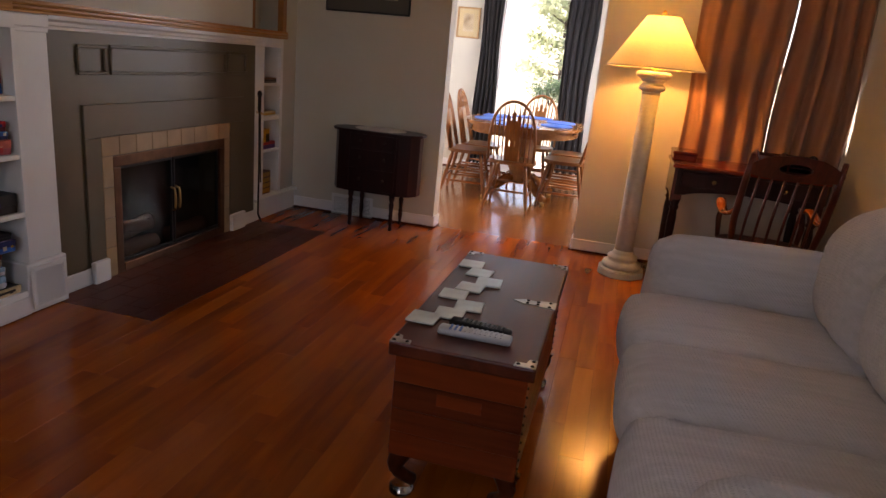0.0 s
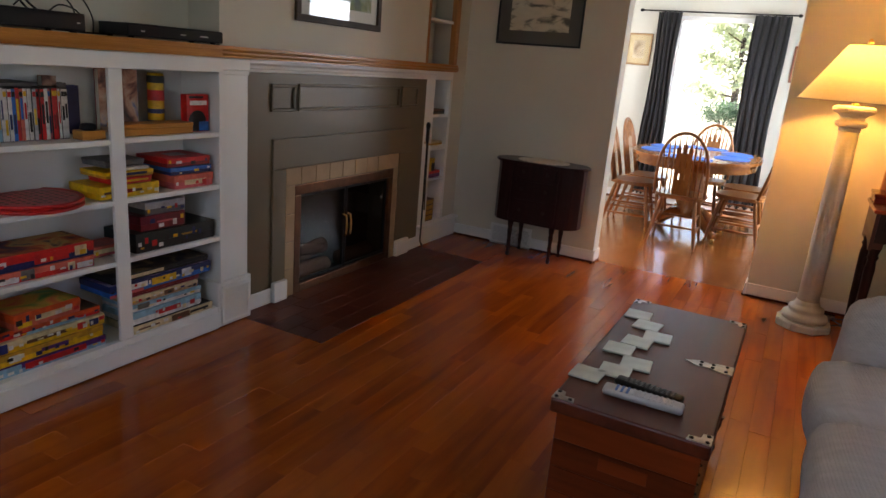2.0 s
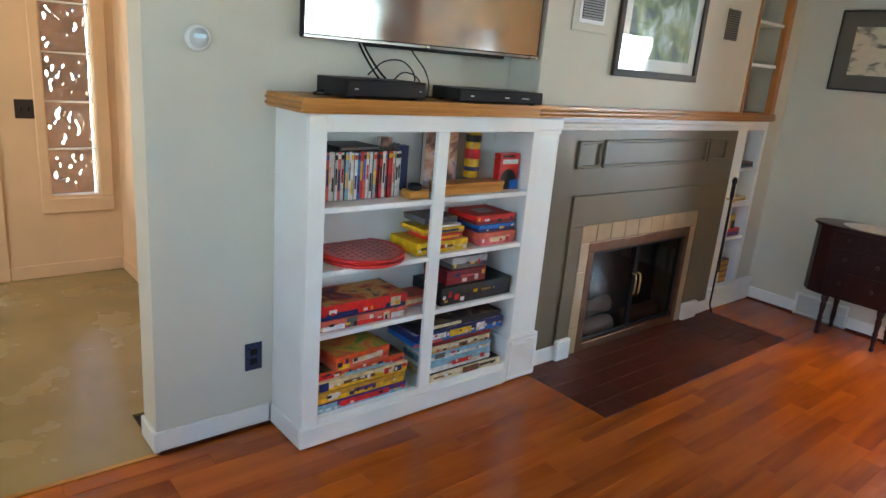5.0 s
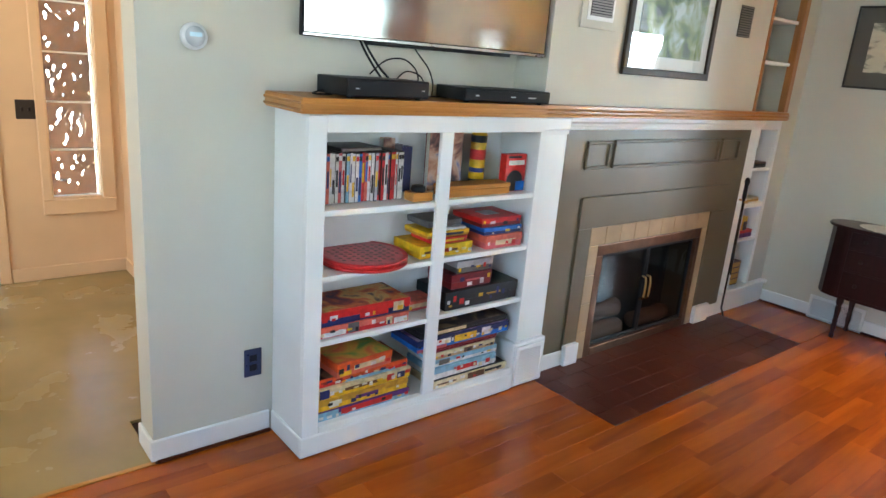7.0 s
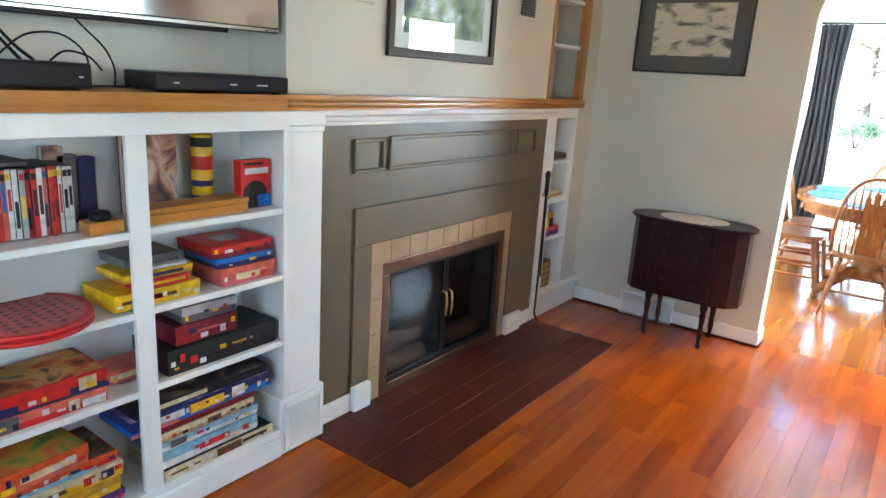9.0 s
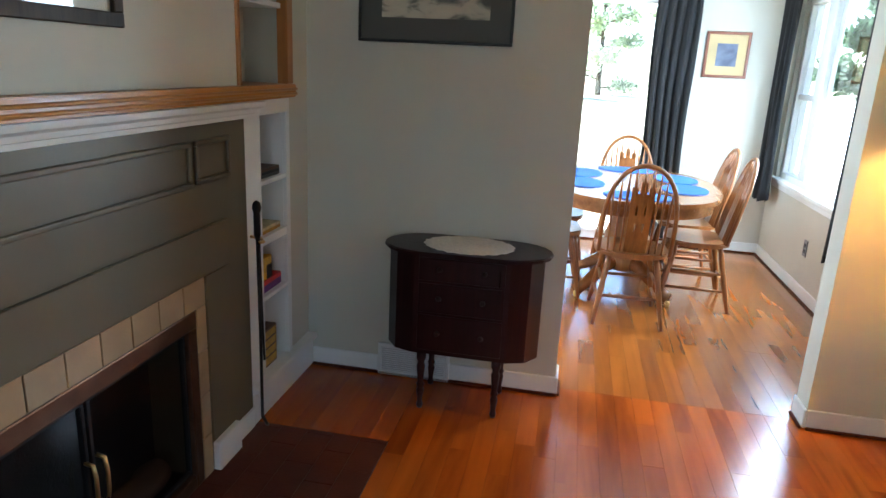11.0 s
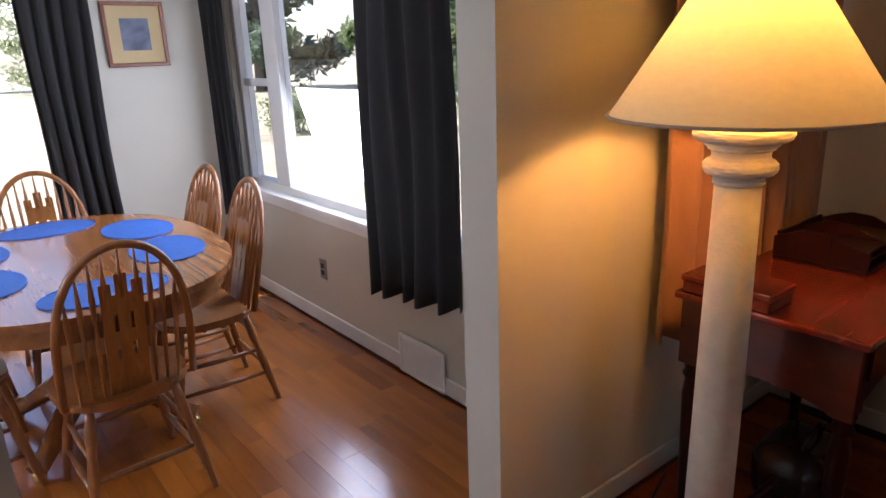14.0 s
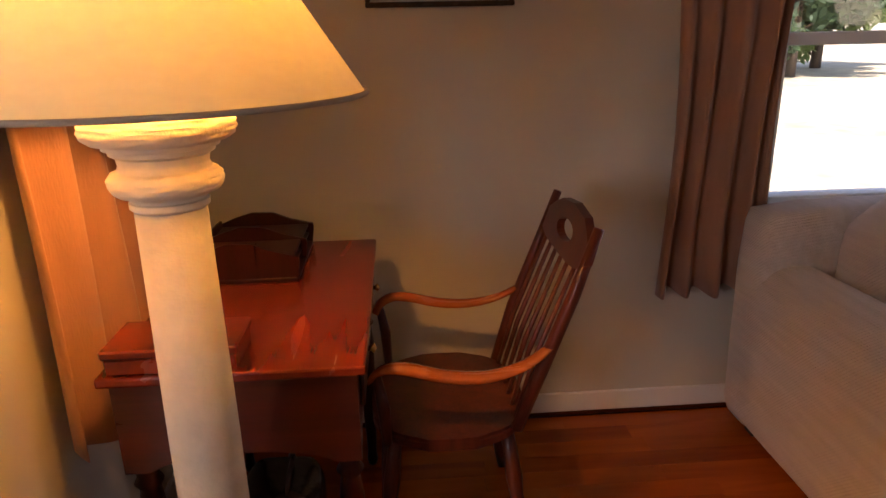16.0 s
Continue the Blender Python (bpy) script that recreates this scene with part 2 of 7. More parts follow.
GREYCURT.node_tree.links.new(GREYCURT.node_tree.nodes["Principled BSDF"].outputs[0], mcl.inputs[1])
GREYCURT.node_tree.links.new(tcl.outputs[0], mcl.inputs[2])
GREYCURT.node_tree.links.new(mcl.outputs[0], GREYCURT.node_tree.nodes["Material Output"].inputs[0])
BROWNCURT = mat("brown_curtain_cloth", (0.35, 0.185, 0.115), 0.88, var=0.08, scale=30, bump=0.3, fine=260, sheen=0.2, spec=0.2, stretch=(1, 1, 0.2))
BLACK = mat("black_plastic", (0.009, 0.009, 0.010), 0.42, var=0.06, scale=30, bump=0.02, spec=0.25)
BLACKGLOSS = mat("black_gloss", (0.006, 0.006, 0.007), 0.08, var=0.05, bump=0, spec=1.0, coat=1.0)
BLACKGLOSS.node_tree.nodes["Principled BSDF"].inputs["IOR"].default_value = 3.4
IRON = mat("black_iron", (0.02, 0.018, 0.017), 0.5, 0.6, bump=0.2)
BRASS = mat("brass", (0.70, 0.46, 0.17), 0.28, 1.0, var=0.15)
COPPER = mat("antique_copper", (0.15, 0.072, 0.038), 0.40, 0.85, var=0.3, scale=14)
STEEL = mat("steel", (0.55, 0.55, 0.56), 0.3, 1.0)
PLASTER = mat("cast_plaster", (0.62, 0.55, 0.43), 0.7, var=0.07, scale=30, bump=0.45, fine=90)
GLASS = glass("window_glass")
BLOCKGLASS = glass("wavy_block_glass", 0.02)
SMOKED = glass("smoked_glass", 0.02, tint=(0.42, 0.40, 0.39))
SMOKED.node_tree.nodes["Principled BSDF"].inputs["IOR"].default_value = 1.16
LACE = mat("lace_cloth", (0.88, 0.86, 0.82), 0.9, var=0.10, scale=90, bump=0.8, fine=200)
BLUE = mat("blue_mat_weave", (0.03, 0.14, 0.52), 0.7, var=0.18, scale=90, bump=0.4, fine=300)


# ---- building helpers ----
def box(bm, x0, x1, y0, y1, z0, z1, bevel=0.0, seg=1):
    """Adds a block to bm, with softened edges."""
    r = bmesh.ops.create_cube(bm, size=1.0)
    vs = r["verts"]
    for v in vs:
        v.co = ((x0 + x1) / 2 + v.co.x * (x1 - x0), (y0 + y1) / 2 + v.co.y * (y1 - y0), (z0 + z1) / 2 + v.co.z * (z1 - z0))
    if bevel:
        es = list({e for v in vs for e in v.link_edges})
        bmesh.ops.bevel(bm, geom=es, offset=bevel, segments=seg, affect='EDGES', profile=0.5)
    return vs


def lathe(bm, profile, seg=24, at=(0, 0, 0), axis=None, dense=1):
    """Turns a profile of (radius, height) about an upright axis, or about the way from at to axis."""
    m = Matrix.Translation(at)
    if axis is not None:
        m = m @ (Vector(axis) - Vector(at)).to_track_quat('Z', 'Y').to_matrix().to_4x4()
    rings = []
    if dense > 1:
        profile = [(p[0] + (q[0] - p[0]) * k / dense, p[1] + (q[1] - p[1]) * k / dense) for p, q in zip(profile, profile[1:]) for k in range(dense)] + [profile[-1]]
    for r, z in profile:
        rings.append([bm.verts.new(m @ Vector((max(r, 1e-4) * math.cos(2 * math.pi * i / seg), max(r, 1e-4) * math.sin(2 * math.pi * i / seg), z))) for i in range(seg)])
    for a, b in zip(rings, rings[1:]):
        for i in range(seg):
            bm.faces.new((a[i], a[(i + 1) % seg], b[(i + 1) % seg], b[i]))
    bm.faces.new(rings[0][::-1])
    bm.faces.new(rings[-1])


def tube(bm, pts, radius, seg=8, flat=1.0):
    """A round bar along points; radius is one number or one for each point. flat squeezes it sideways."""
    pts = [Vector(p) for p in pts]
    n = len(pts)
    rs = radius if isinstance(radius, (list, tuple)) else [radius] * n
    rings = []
    side = None
    for i, p in enumerate(pts):
        d = (pts[min(i + 1, n - 1)] - pts[max(i - 1, 0)]).normalized()
        ref = Vector((0, 0, 1)) if abs(d.z) < 0.92 else Vector((1, 0, 0))
        s = d.cross(ref).normalized()
        if side is not None and s.dot(side) < 0:
            s = -s
        side = s
        u = s.cross(d).normalized()
        rings.append([bm.verts.new(p + s * rs[i] * math.cos(2 * math.pi * k / seg) + u * rs[i] * flat * math.sin(2 * math.pi * k / seg)) for k in range(seg)])
    for a, b in zip(rings, rings[1:]):
        for k in range(seg):
            bm.faces.new((a[k], a[(k + 1) % seg], b[(k + 1) % seg], b[k]))
    bm.faces.new(rings[0][::-1])
    bm.faces.new(rings[-1])


def prism(bm, outline, lo, hi, axis='z'):
    """Extrudes a closed outline of 2D points between lo and hi along an axis."""
    put = {'z': lambda a, b, h: (a, b, h), 'y': lambda a, b, h: (a, h, b), 'x': lambda a, b, h: (h, a, b)}[axis]
    lower = [bm.verts.new(put(a, b, lo)) for a, b in outline]
    upper = [bm.verts.new(put(a, b, hi)) for a, b in outline]
    n = len(outline)
    for i in range(n):
        bm.faces.new((lower[i], lower[(i + 1) % n], upper[(i + 1) % n], upper[i]))
    bm.faces.new(lower[::-1])
    bm.faces.new(upper)


def to_mesh(name, bm, material, smooth=False):
    bmesh.ops.recalc_face_normals(bm, faces=bm.faces)
    me = bpy.data.meshes.new(name)
    bm.to_mesh(me)
    bm.free()
    if material:
        me.materials.append(material)
    if smooth:
        for p in me.polygons:
            p.use_smooth = True
    return me


def part(name, bm, material, parent, label="", smooth=False):
    """Links a bmesh as one mesh object under a thing or a part."""
    ob = new(name, to_mesh(name, bm, material, smooth))
    ob.parent = parent
    if label:
        tagged(ob, label)
    return ob


def setting(name, bm, material, label, category, smooth=False):
    ob = new(name, to_mesh(name, bm, material, smooth))
    return tagged(ob, label, category, "", "structure")


def thing(name, label, category, group="", at=None, kind=""):
    ob = new(name)
    ob.empty_display_size = 0.1
    tagged(ob, label, category, group, kind)
    if at is not None:
        ob.matrix_basis = at
    return ob


def block(name, dims, material, parent, bevel=0.003, label="", seg=1):
    bm = bmesh.new()
    box(bm, *dims, bevel=bevel, seg=seg)
    return part(name, bm, material, parent, label)


def solid_wall(name, outer, holes, lo, hi, axis, material, label):
    """A wall in the plane across axis, with rectangular openings cut right through: outer and holes are (a0, a1, z0, z1)."""
    bm = bmesh.new()
    a0, a1, z0, z1 = outer
    cuts = sorted({a0, a1, *[h[0] for h in holes], *[h[1] for h in holes]})
    for p, q in zip(cuts, cuts[1:]):
        spans = [(h[2], h[3]) for h in holes if h[0] < (p + q) / 2 < h[1]]
        z = z0
        for s, e in sorted(spans):
            if s > z:
                box(bm, *((p, q, lo, hi, z, s) if axis == 'y' else (lo, hi, p, q, z, s)))
            z = e
        if z < z1:
            box(bm, *((p, q, lo, hi, z, z1) if axis == 'y' else (lo, hi, p, q, z, z1)))
    bmesh.ops.remove_doubles(bm, verts=bm.verts, dist=0.0005)
    return setting(name, bm, material, label, "wall")


# ---- the setting ----
H = 2.44                      # ceiling height
XW, XE, YB, YN = -1.67, 2.42, -1.0, 5.01
DX0, DX1, DY = -1.9, 1.355, 8.15
bm = bmesh.new()
box(bm, -2.0, 2.6, -1.2, 8.3, -0.10, -0.013)
setting("floor", bm, SUBFLOOR, "orange-red varnished oak strip floor", "floor")
FLOOR = bpy.data.objects["floor"]
bm = bmesh.new()
box(bm, -4.6, -2.0, -1.6, 1.6, -0.10, 0.0)
box(bm, -2.0, -1.665, -1.2, 0.825, -0.012, 0.0)
box(bm, -3.9, -1.82, 0.205, 0.209, 0.0, 0.0012)
setting("floor_hall", bm, VINYL, "worn olive sheet vinyl in the entry hall", "floor")
bm = bmesh.new()
box(bm, -1.672, -1.650, -1.0, 0.825, 0.0005, 0.004, 0.001)
setting("trim_threshold", bm, OAK, "thin oak threshold strip between the floors", "trim")
bm = bmesh.new()
box(bm, -4.6, 2.6, -1.6, 5.08, H, H + 0.1)
box(bm, -2.1, 1.5, 5.08, 8.35, H, H + 0.1)
setting("ceiling", bm, CEIL, "off-white painted ceiling", "ceiling")

# left wall of the living room, with the hall beyond its end
solid_wall("wall_west", (-1.0, 5.0, 0, H), [(-0.6, 0.825, -0.1, 2.1)], XW - 0.15, XW, 'x', WALL, "greige painted wall with a wide hall opening")
# chimney breast above the mantel
bm = bmesh.new()
box(bm, XW, -1.47, 2.465, 4.344, 1.3525, H)
setting("wall_chimney_breast", bm, WALL, "greige painted chimney breast above the mantel", "wall")
# end wall with the wide round-cornered opening into the dining room
OP0, OP1, OPT = -0.278, 0.805, 2.10
bm = bmesh.new()
box(bm, -1.9, OP0, YN, YN + 0.14, 0, H)
arch = [(OP0, H), (OP0, OPT - 0.26)]
for i in range(1, 9):
    a = math.pi / 2 * i / 8
    arch.append((OP0 + 0.26 - 0.26 * math.cos(a), OPT - 0.26 + 0.26 * math.sin(a)))
for i in range(0, 9):
    a = math.pi / 2 * (1 - i / 8)
    arch.append((OP1 - 0.26 + 0.26 * math.cos(a), OPT - 0.26 + 0.26 * math.sin(a)))
arch += [(OP1, H)]
prism(bm, arch, YN, YN + 0.14, 'y')
bwin = (1.655, 2.31, 0.80, 2.05)
for d in ((OP1, bwin[0], 0, H), (bwin[1], XE + 0.14, 0, H), (bwin[0], bwin[1], 0, bwin[2]), (bwin[0], bwin[1], bwin[3], H)):
    box(bm, d[0], d[1], YN, YN + 0.14, d[2], d[3])
setting("wall_north", bm, WALL, "greige wall with an arched dining room opening", "wall")
lwin = (0.95, 2.95, 0.78, 2.08)
solid_wall("wall_east", (-1.0, YN, 0, H), [lwin], XE, XE + 0.14, 'x', WALL, "greige painted wall with a wide window behind the sofa")
kwin = (-0.7, 1.2, 0.85, 2.08)
solid_wall("wall_south", (-1.82, XE + 0.14, 0, H), [kwin], YB - 0.14, YB, 'y', WALL, "greige painted wall with a window")
# dining room
fwin = (-0.52, 0.47, 0.11, 2.08)
solid_wall("wall_dining_north", (DX0 - 0.14, DX1 + 0.14, 0, H), [fwin], DY, DY + 0.14, 'y', WALL, "greige dining room wall with a tall window")
swin = (5.52, 8.0, 0.70, 2.08)
solid_wall("wall_dining_east", (YN + 0.14, DY, 0, H), [swin], DX1, DX1 + 0.14, 'x', WALL, "greige dining room wall with a wide window")
# unseen opening, added to let more light into the dining room
wwin = (6.20, 7.20, 1.00, 1.90)
solid_wall("wall_dining_west", (YN + 0.14, DY, 0, H), [wwin], DX0 - 0.14, DX0, 'x', WALL, "greige painted dining room wall")
# entry hall
HX = -3.95
gb = (0.915, 1.178, 0.512, 2.22)
solid_wall("wall_hall_west", (0.62, 1.45, 0, H), [gb], HX - 0.14, HX, 'x', PEACH, "peach painted hall wall with a glass block sidelight")
solid_wall("wall_hall_north", (-4.09, XW - 0.15, 0, H), [], 1.31, 1.45, 'y', PEACH, "peach painted hall wall")
solid_wall("wall_hall_south", (-4.6, XW - 0.15, 0, H), [], -1.6, -1.46, 'y', PEACH, "peach painted hall wall")
solid_wall("wall_hall_entry", (-1.6, 0.62, 0, H), [(-0.38, 0.60, -0.1, 2.06)], HX - 0.14, HX, 'x', PEACH, "peach painted hall wall round the front door")


def baseboard(name, dims, label="white painted baseboard", mt=None, side=(1, 0)):
    bm = bmesh.new()
    box(bm, *dims, bevel=0.004)
    return setting(name, bm, mt or WHITE, label, "baseboard")


T, BH = 0.013, 0.092
baseboard("baseboard_west", (XW, XW + T, 0.825 - T, 1.27, 0.006, BH))
baseboard("baseboard_jamb", (XW - 0.15, XW, 0.825 - T, 0.825, 0.006, BH))
baseboard("baseboard_north_left", (-1.46, OP0 + T, YN - T, YN, 0.006, BH))
baseboard("baseboard_opening_left", (OP0, OP0 + T, YN, YN + 0.14, 0.006, BH))
baseboard("baseboard_opening_right", (OP1 - T, OP1, YN - T, YN + 0.14, 0.006, BH))
baseboard("baseboard_north_right", (OP1, XE, YN - T, YN, 0.006, BH))
baseboard("baseboard_east", (XE - T, XE, -1.0, YN - T, 0.006, BH))
baseboard("baseboard_dining_east", (DX1 - T, DX1, YN + 0.14, DY - T, 0.006, BH))
baseboard("baseboard_dining_north", (DX0, DX1, DY - T, DY, 0.006, BH))
baseboard("baseboard_dining_west", (DX0, DX0 + T, YN + 0.14, DY - T, 0.006, BH))
baseboard("baseboard_hall_west", (HX, HX + T, 0.66, 1.31, 0.0, 0.085), "peach painted baseboard in the hall", PEACH)
baseboard("baseboard_hall_north", (HX + T, XW - 0.15, 1.31 - T, 1.31, 0.0, 0.085), "peach painted baseboard in the hall", PEACH)
# dark quarter-round shoe where the floor meets the baseboards
bm = bmesh.new()
for d in ((XW + T, XW + T + 0.012, 0.83, 1.27), (-1.46, OP0 + T, YN - T - 0.012, YN - T), (OP1, XE - T, YN - T - 0.012, YN - T), (DX1 - T - 0.012, DX1 - T, 5.15, DY - T),
          (XE - T - 0.012, XE - T, -1.0, YN - T - 0.012), (DX0 + 0.02, DX1 - T - 0.012, DY - T - 0.012, DY - T), (OP1 - T - 0.012, OP1 - T, YN - T, YN + 0.13), (OP0 + T, OP0 + T + 0.012, YN - T, YN + 0.13)):
    box(bm, d[0], d[1], d[2], d[3], 0.0005, 0.014, 0.003)
setting("trim_shoe", bm, CEDAR_DARK, "dark stained shoe moulding along the floor", "trim")


# ---- windows ----
def window(name, a0, a1, z0, z1, wall, axis, inward, mullions=(), rail=None, label="white framed window", rail_from=0):
    """A framed window in an opening: wall is the inner face, inward the sign of the way into the room."""
    w = thing(name, label, "window", kind="structure")
    d = 0.09

    def bar(nm, p, q, lo, hi, s, e, parent=w, bev=0.004):
        f0, f1 = sorted((wall - inward * s, wall - inward * e))
        dims = (p, q, f0, f1, lo, hi) if axis == 'y' else (f0, f1, p, q, lo, hi)
        return block(nm, dims, WHITE, parent, bev)

    f = bar("window_frame", a0, a0 + 0.05, z0, z1, 0.03, 0.12)
    bar("window_frame", a1 - 0.05, a1, z0, z1, 0.03, 0.12)
    bar("window_frame", a0 + 0.05, a1 - 0.05, z1 - 0.05, z1, 0.03, 0.12)
    bar("window_frame", a0 + 0.05, a1 - 0.05, z0, z0 + 0.05, 0.03, 0.12)
    bar("window_sill", a0 - 0.05, a1 + 0.05, z0 - 0.03, z0 + 0.004, -0.035, 0.03)
    bar("window_apron", a0 - 0.03, a1 + 0.03, z0 - 0.075, z0 - 0.03, -0.012, 0.0)
    edges = [a0 + 0.05]
    for mu, half in mullions:
        bar("mullion", mu - half, mu + half, z0 + 0.05, z1 - 0.05, 0.035, 0.11)
        edges += [mu - half, mu + half]
    edges.append(a1 - 0.05)
    for n, (p, q) in enumerate(zip(edges[::2], edges[1::2])):
        split = rail and n >= rail_from
        if split:
            bar("meeting_rail", p, q, rail - 0.022, rail + 0.022, 0.05, 0.10)
        for lo, hi in (((z0 + 0.05, rail - 0.022), (rail + 0.022, z1 - 0.05)) if split else ((z0 + 0.05, z1 - 0.05),)):
            bm = bmesh.new()
            g0, g1 = sorted((wall - inward * 0.072, wall - inward * 0.078))
            box(bm, *((p, q, g0, g1, lo, hi) if axis == 'y' else (g0, g1, p, q, lo, hi)))
            pane = part("pane", bm, GLASS, w, "clear glass pane")
            pane.visible_shadow = False
    return w


window("window_1", *lwin, XE, 'x', -1, [(1.95, 0.06)], 1.38, "white double-hung windows behind the sofa")
window("window_2", *bwin, YN, 'y', -1, [], 1.4, "white window behind brown curtains")
window("window_3", *fwin, DY, 'y', -1, [], None, "tall white framed glazed dining room opening")
window("window_4", *swin, DX1, 'x', -1, [(7.50, 0.085)], 1.345, "wide white dining room window with a narrow side sash", 1)
window("window_6", *wwin, DX0, 'x', 1, [], 1.4, "white framed dining room window")
window("window_5", *kwin, YB, 'y', 1, [], 1.4, "white framed window")


def curtain(name, a0, a1, z0, z1, plane, axis, material, label, folds=6, depth=0.05, seed=1, lean=0.0, flare=1.0):
    """A hanging panel: a pleated sheet with real thickness, uneven folds and a hem."""
    rng = random.Random(seed)
    c = thing(name, label, "curtain")
    ph = [rng.uniform(0.7, 1.3) for _ in range(folds + 2)]
    nx, nz = folds * 10, 22
    bm = bmesh.new()
    tot, acc = sum(ph[:folds]), [0]
    for p in ph[:folds]:
        acc.append(acc[-1] + p)
    grid = []
    for j in range(nz + 1):
        v = j / nz
        row = []
        for i in range(nx + 1):
            u = i / nx
            k = min(folds - 1, int(u * folds))
            s = u * folds - k
            f = acc[k] + (acc[k + 1] - acc[k]) * s
            a = a0 + (a1 - a0) * (0.5 + (f / tot - 0.5) * (1 + (flare - 1) * (1 - v)))
            a += 0.012 * math.sin(7 * v + 3 * u + seed)
            w = depth * (0.55 + 0.45 * (1 - v)) * math.sin(2 * math.pi * (u * folds)) * (0.7 + 0.3 * ph[k])
            w += 0.010 * math.sin(11 * u + 4 * v + seed)
            z = z0 + (z1 - z0) * v + (0.012 * math.sin(2 * math.pi * u * folds) + lean * (u - 0.5)) * (1 - v)
            row.append(bm.verts.new((a, plane + w, z) if axis == 'y' else (plane + w, a, z)))
        grid.append(row)
    for r0, r1 in zip(grid, grid[1:]):
        for i in range(nx):
            bm.faces.new((r0[i], r0[i + 1], r1[i + 1], r1[i]))
    panel = part("panel", bm, material, c, "", True)
    so = panel.modifiers.new("thick", 'SOLIDIFY')
    so.thickness = 0.003
    return c


def rod(name, a0, a1, z, plane, axis, label):
    r = thing(name, label, "curtain rod")
    P = (lambda a: (a, plane, z)) if axis == 'y' else (lambda a: (plane, a, z))
    bm = bmesh.new()
    tube(bm, [P(a0), P(a1)], 0.008, 10)
    part("pole", bm, IRON, r, "", True)
    for a, s in ((a0, -1), (a1, 1)):
        bm = bmesh.new()
        lathe(bm, [(0.009, 0), (0.016, 0.008), (0.019, 0.02), (0.012, 0.035), (0.002, 0.04)], 12, P(a), P(a + s))
        part("finial", bm, IRON, r, "", True)
        bm = bmesh.new()
        q = P(a - s * 0.06)
        wallp = (q[0], plane + 0.1, q[2]) if axis == 'y' else (plane + 0.1, q[1], q[2])
        tube(bm, [q, wallp], 0.006, 8)
        part("bracket", bm, IRON, r)
    return r


GC = "charcoal grey cloth curtain panel"
BC = "brown woven curtain panel hanging"
curtain("curtain", -0.71, -0.47, 0.10, 2.10, DY - 0.09, 'y', GREYCURT, GC + " at the far window", 5, 0.030, 3, flare=1.05)
curtain("curtain", 0.27, 0.60, 0.10, 2.10, DY - 0.09, 'y', GREYCURT, GC + " at the far window", 5, 0.032, 5, flare=1.08)
rod("curtain_rod", -0.88, 0.66, 2.11, DY - 0.10, 'y', "black iron curtain rod over the dining window")
curtain("curtain", 5.69, 6.32, 0.47, 2.12, DX1 - 0.12, 'x', GREYCURT, "dark " + GC + " at the wide window", 5, 0.034, 8, lean=-0.06)
curtain("curtain", 7.80, 8.08, 0.52, 2.12, DX1 - 0.11, 'x', GREYCURT, GC + " in the dining room corner", 4, 0.035, 9)
rod("curtain_rod", 5.50, 8.12, 2.13, DX1 - 0.11, 'x', "black iron curtain rod over the wide dining window")
curtain("curtain", 1.40, 1.936, 0.59, 2.14, YN - 0.10, 'y', BROWNCURT, BC + " beside the desk", 4, 0.036, 12)
curtain("curtain", 1.944, 2.39, 0.59, 2.14, YN - 0.10, 'y', BROWNCURT, BC + " beside the desk", 4, 0.036, 15)
rod("curtain_rod", 1.39, 2.38, 2.15, YN - 0.11, 'y', "black iron curtain rod behind the desk")
curtain("curtain", 2.97, 3.34, 0.52, 2.14, XE - 0.09, 'x', BROWNCURT, BC + " beside the sofa", 4, 0.036, 18)
curtain("curtain", 0.55, 0.98, 0.52, 2.14, XE - 0.09, 'x', BROWNCURT, BC + " beside the sofa", 4, 0.036, 21)
rod("curtain_rod", 0.48, 3.45, 2.15, XE - 0.10, 'x', "black iron curtain rod over the living room window")


# ---- fireplace wall ----
FP = thing("fireplace", "taupe painted fireplace with tan tiles and copper-framed glass doors", "fireplace")
FX = -1.47
fb0, fb1, fz = 3.00, 4.005, 0.64          # the opening's frame
# painted face round the opening
block("face", (XW, FX, 2.60, fb0, 0, 1.24), TAUPE, FP, 0)
block("face", (XW, FX, fb1, 4.384, 0, 1.24), TAUPE, FP, 0)
block("face", (XW, FX, fb0, fb1, fz, 1.24), TAUPE, FP, 0)
# proud lower surround
block("surround_board", (FX, FX + 0.012, 2.815, 2.92, 0.002, 0.7415), TAUPE, FP, 0.003)
block("surround_board", (FX, FX + 0.012, 4.065, 4.225, 0.002, 0.7415), TAUPE, FP, 0.003)
block("surround_board", (FX, FX + 0.012, 2.815, 4.225, 0.742, 0.905), TAUPE, FP, 0.003)


def panel_mould(y0, y1, z0, z1):
    bm = bmesh.new()
    w, d = 0.017, 0.014
    for dims in ((y0, y1, z1 - w, z1), (y0, y1, z0, z0 + w), (y0, y0 + w, z0 + w, z1 - w), (y1 - w, y1, z0 + w, z1 - w)):
        box(bm, FX, FX + d, *dims, bevel=0.005, seg=2)
    part("panel_moulding", bm, TAUPE, FP)


panel_mould(2.80, 2.985, 1.045, 1.185)
panel_mould(3.01, 4.02, 1.045, 1.19)
panel_mould(4.045, 4.26, 1.05, 1.19)
# stepped white plinth blocks at the foot
for y0, y1, p in ((2.605, 2.815, 0.012), (2.815, 2.92, 0.035), (4.065, 4.225, 0.035), (4.225, 4.38, 0.012)):
    block("plinth_block", (FX, FX + p, y0, y1, 0.002, 0.088 if p < 0.03 else 0.118), WHITE, FP, 0.004, "white painted plinth block")
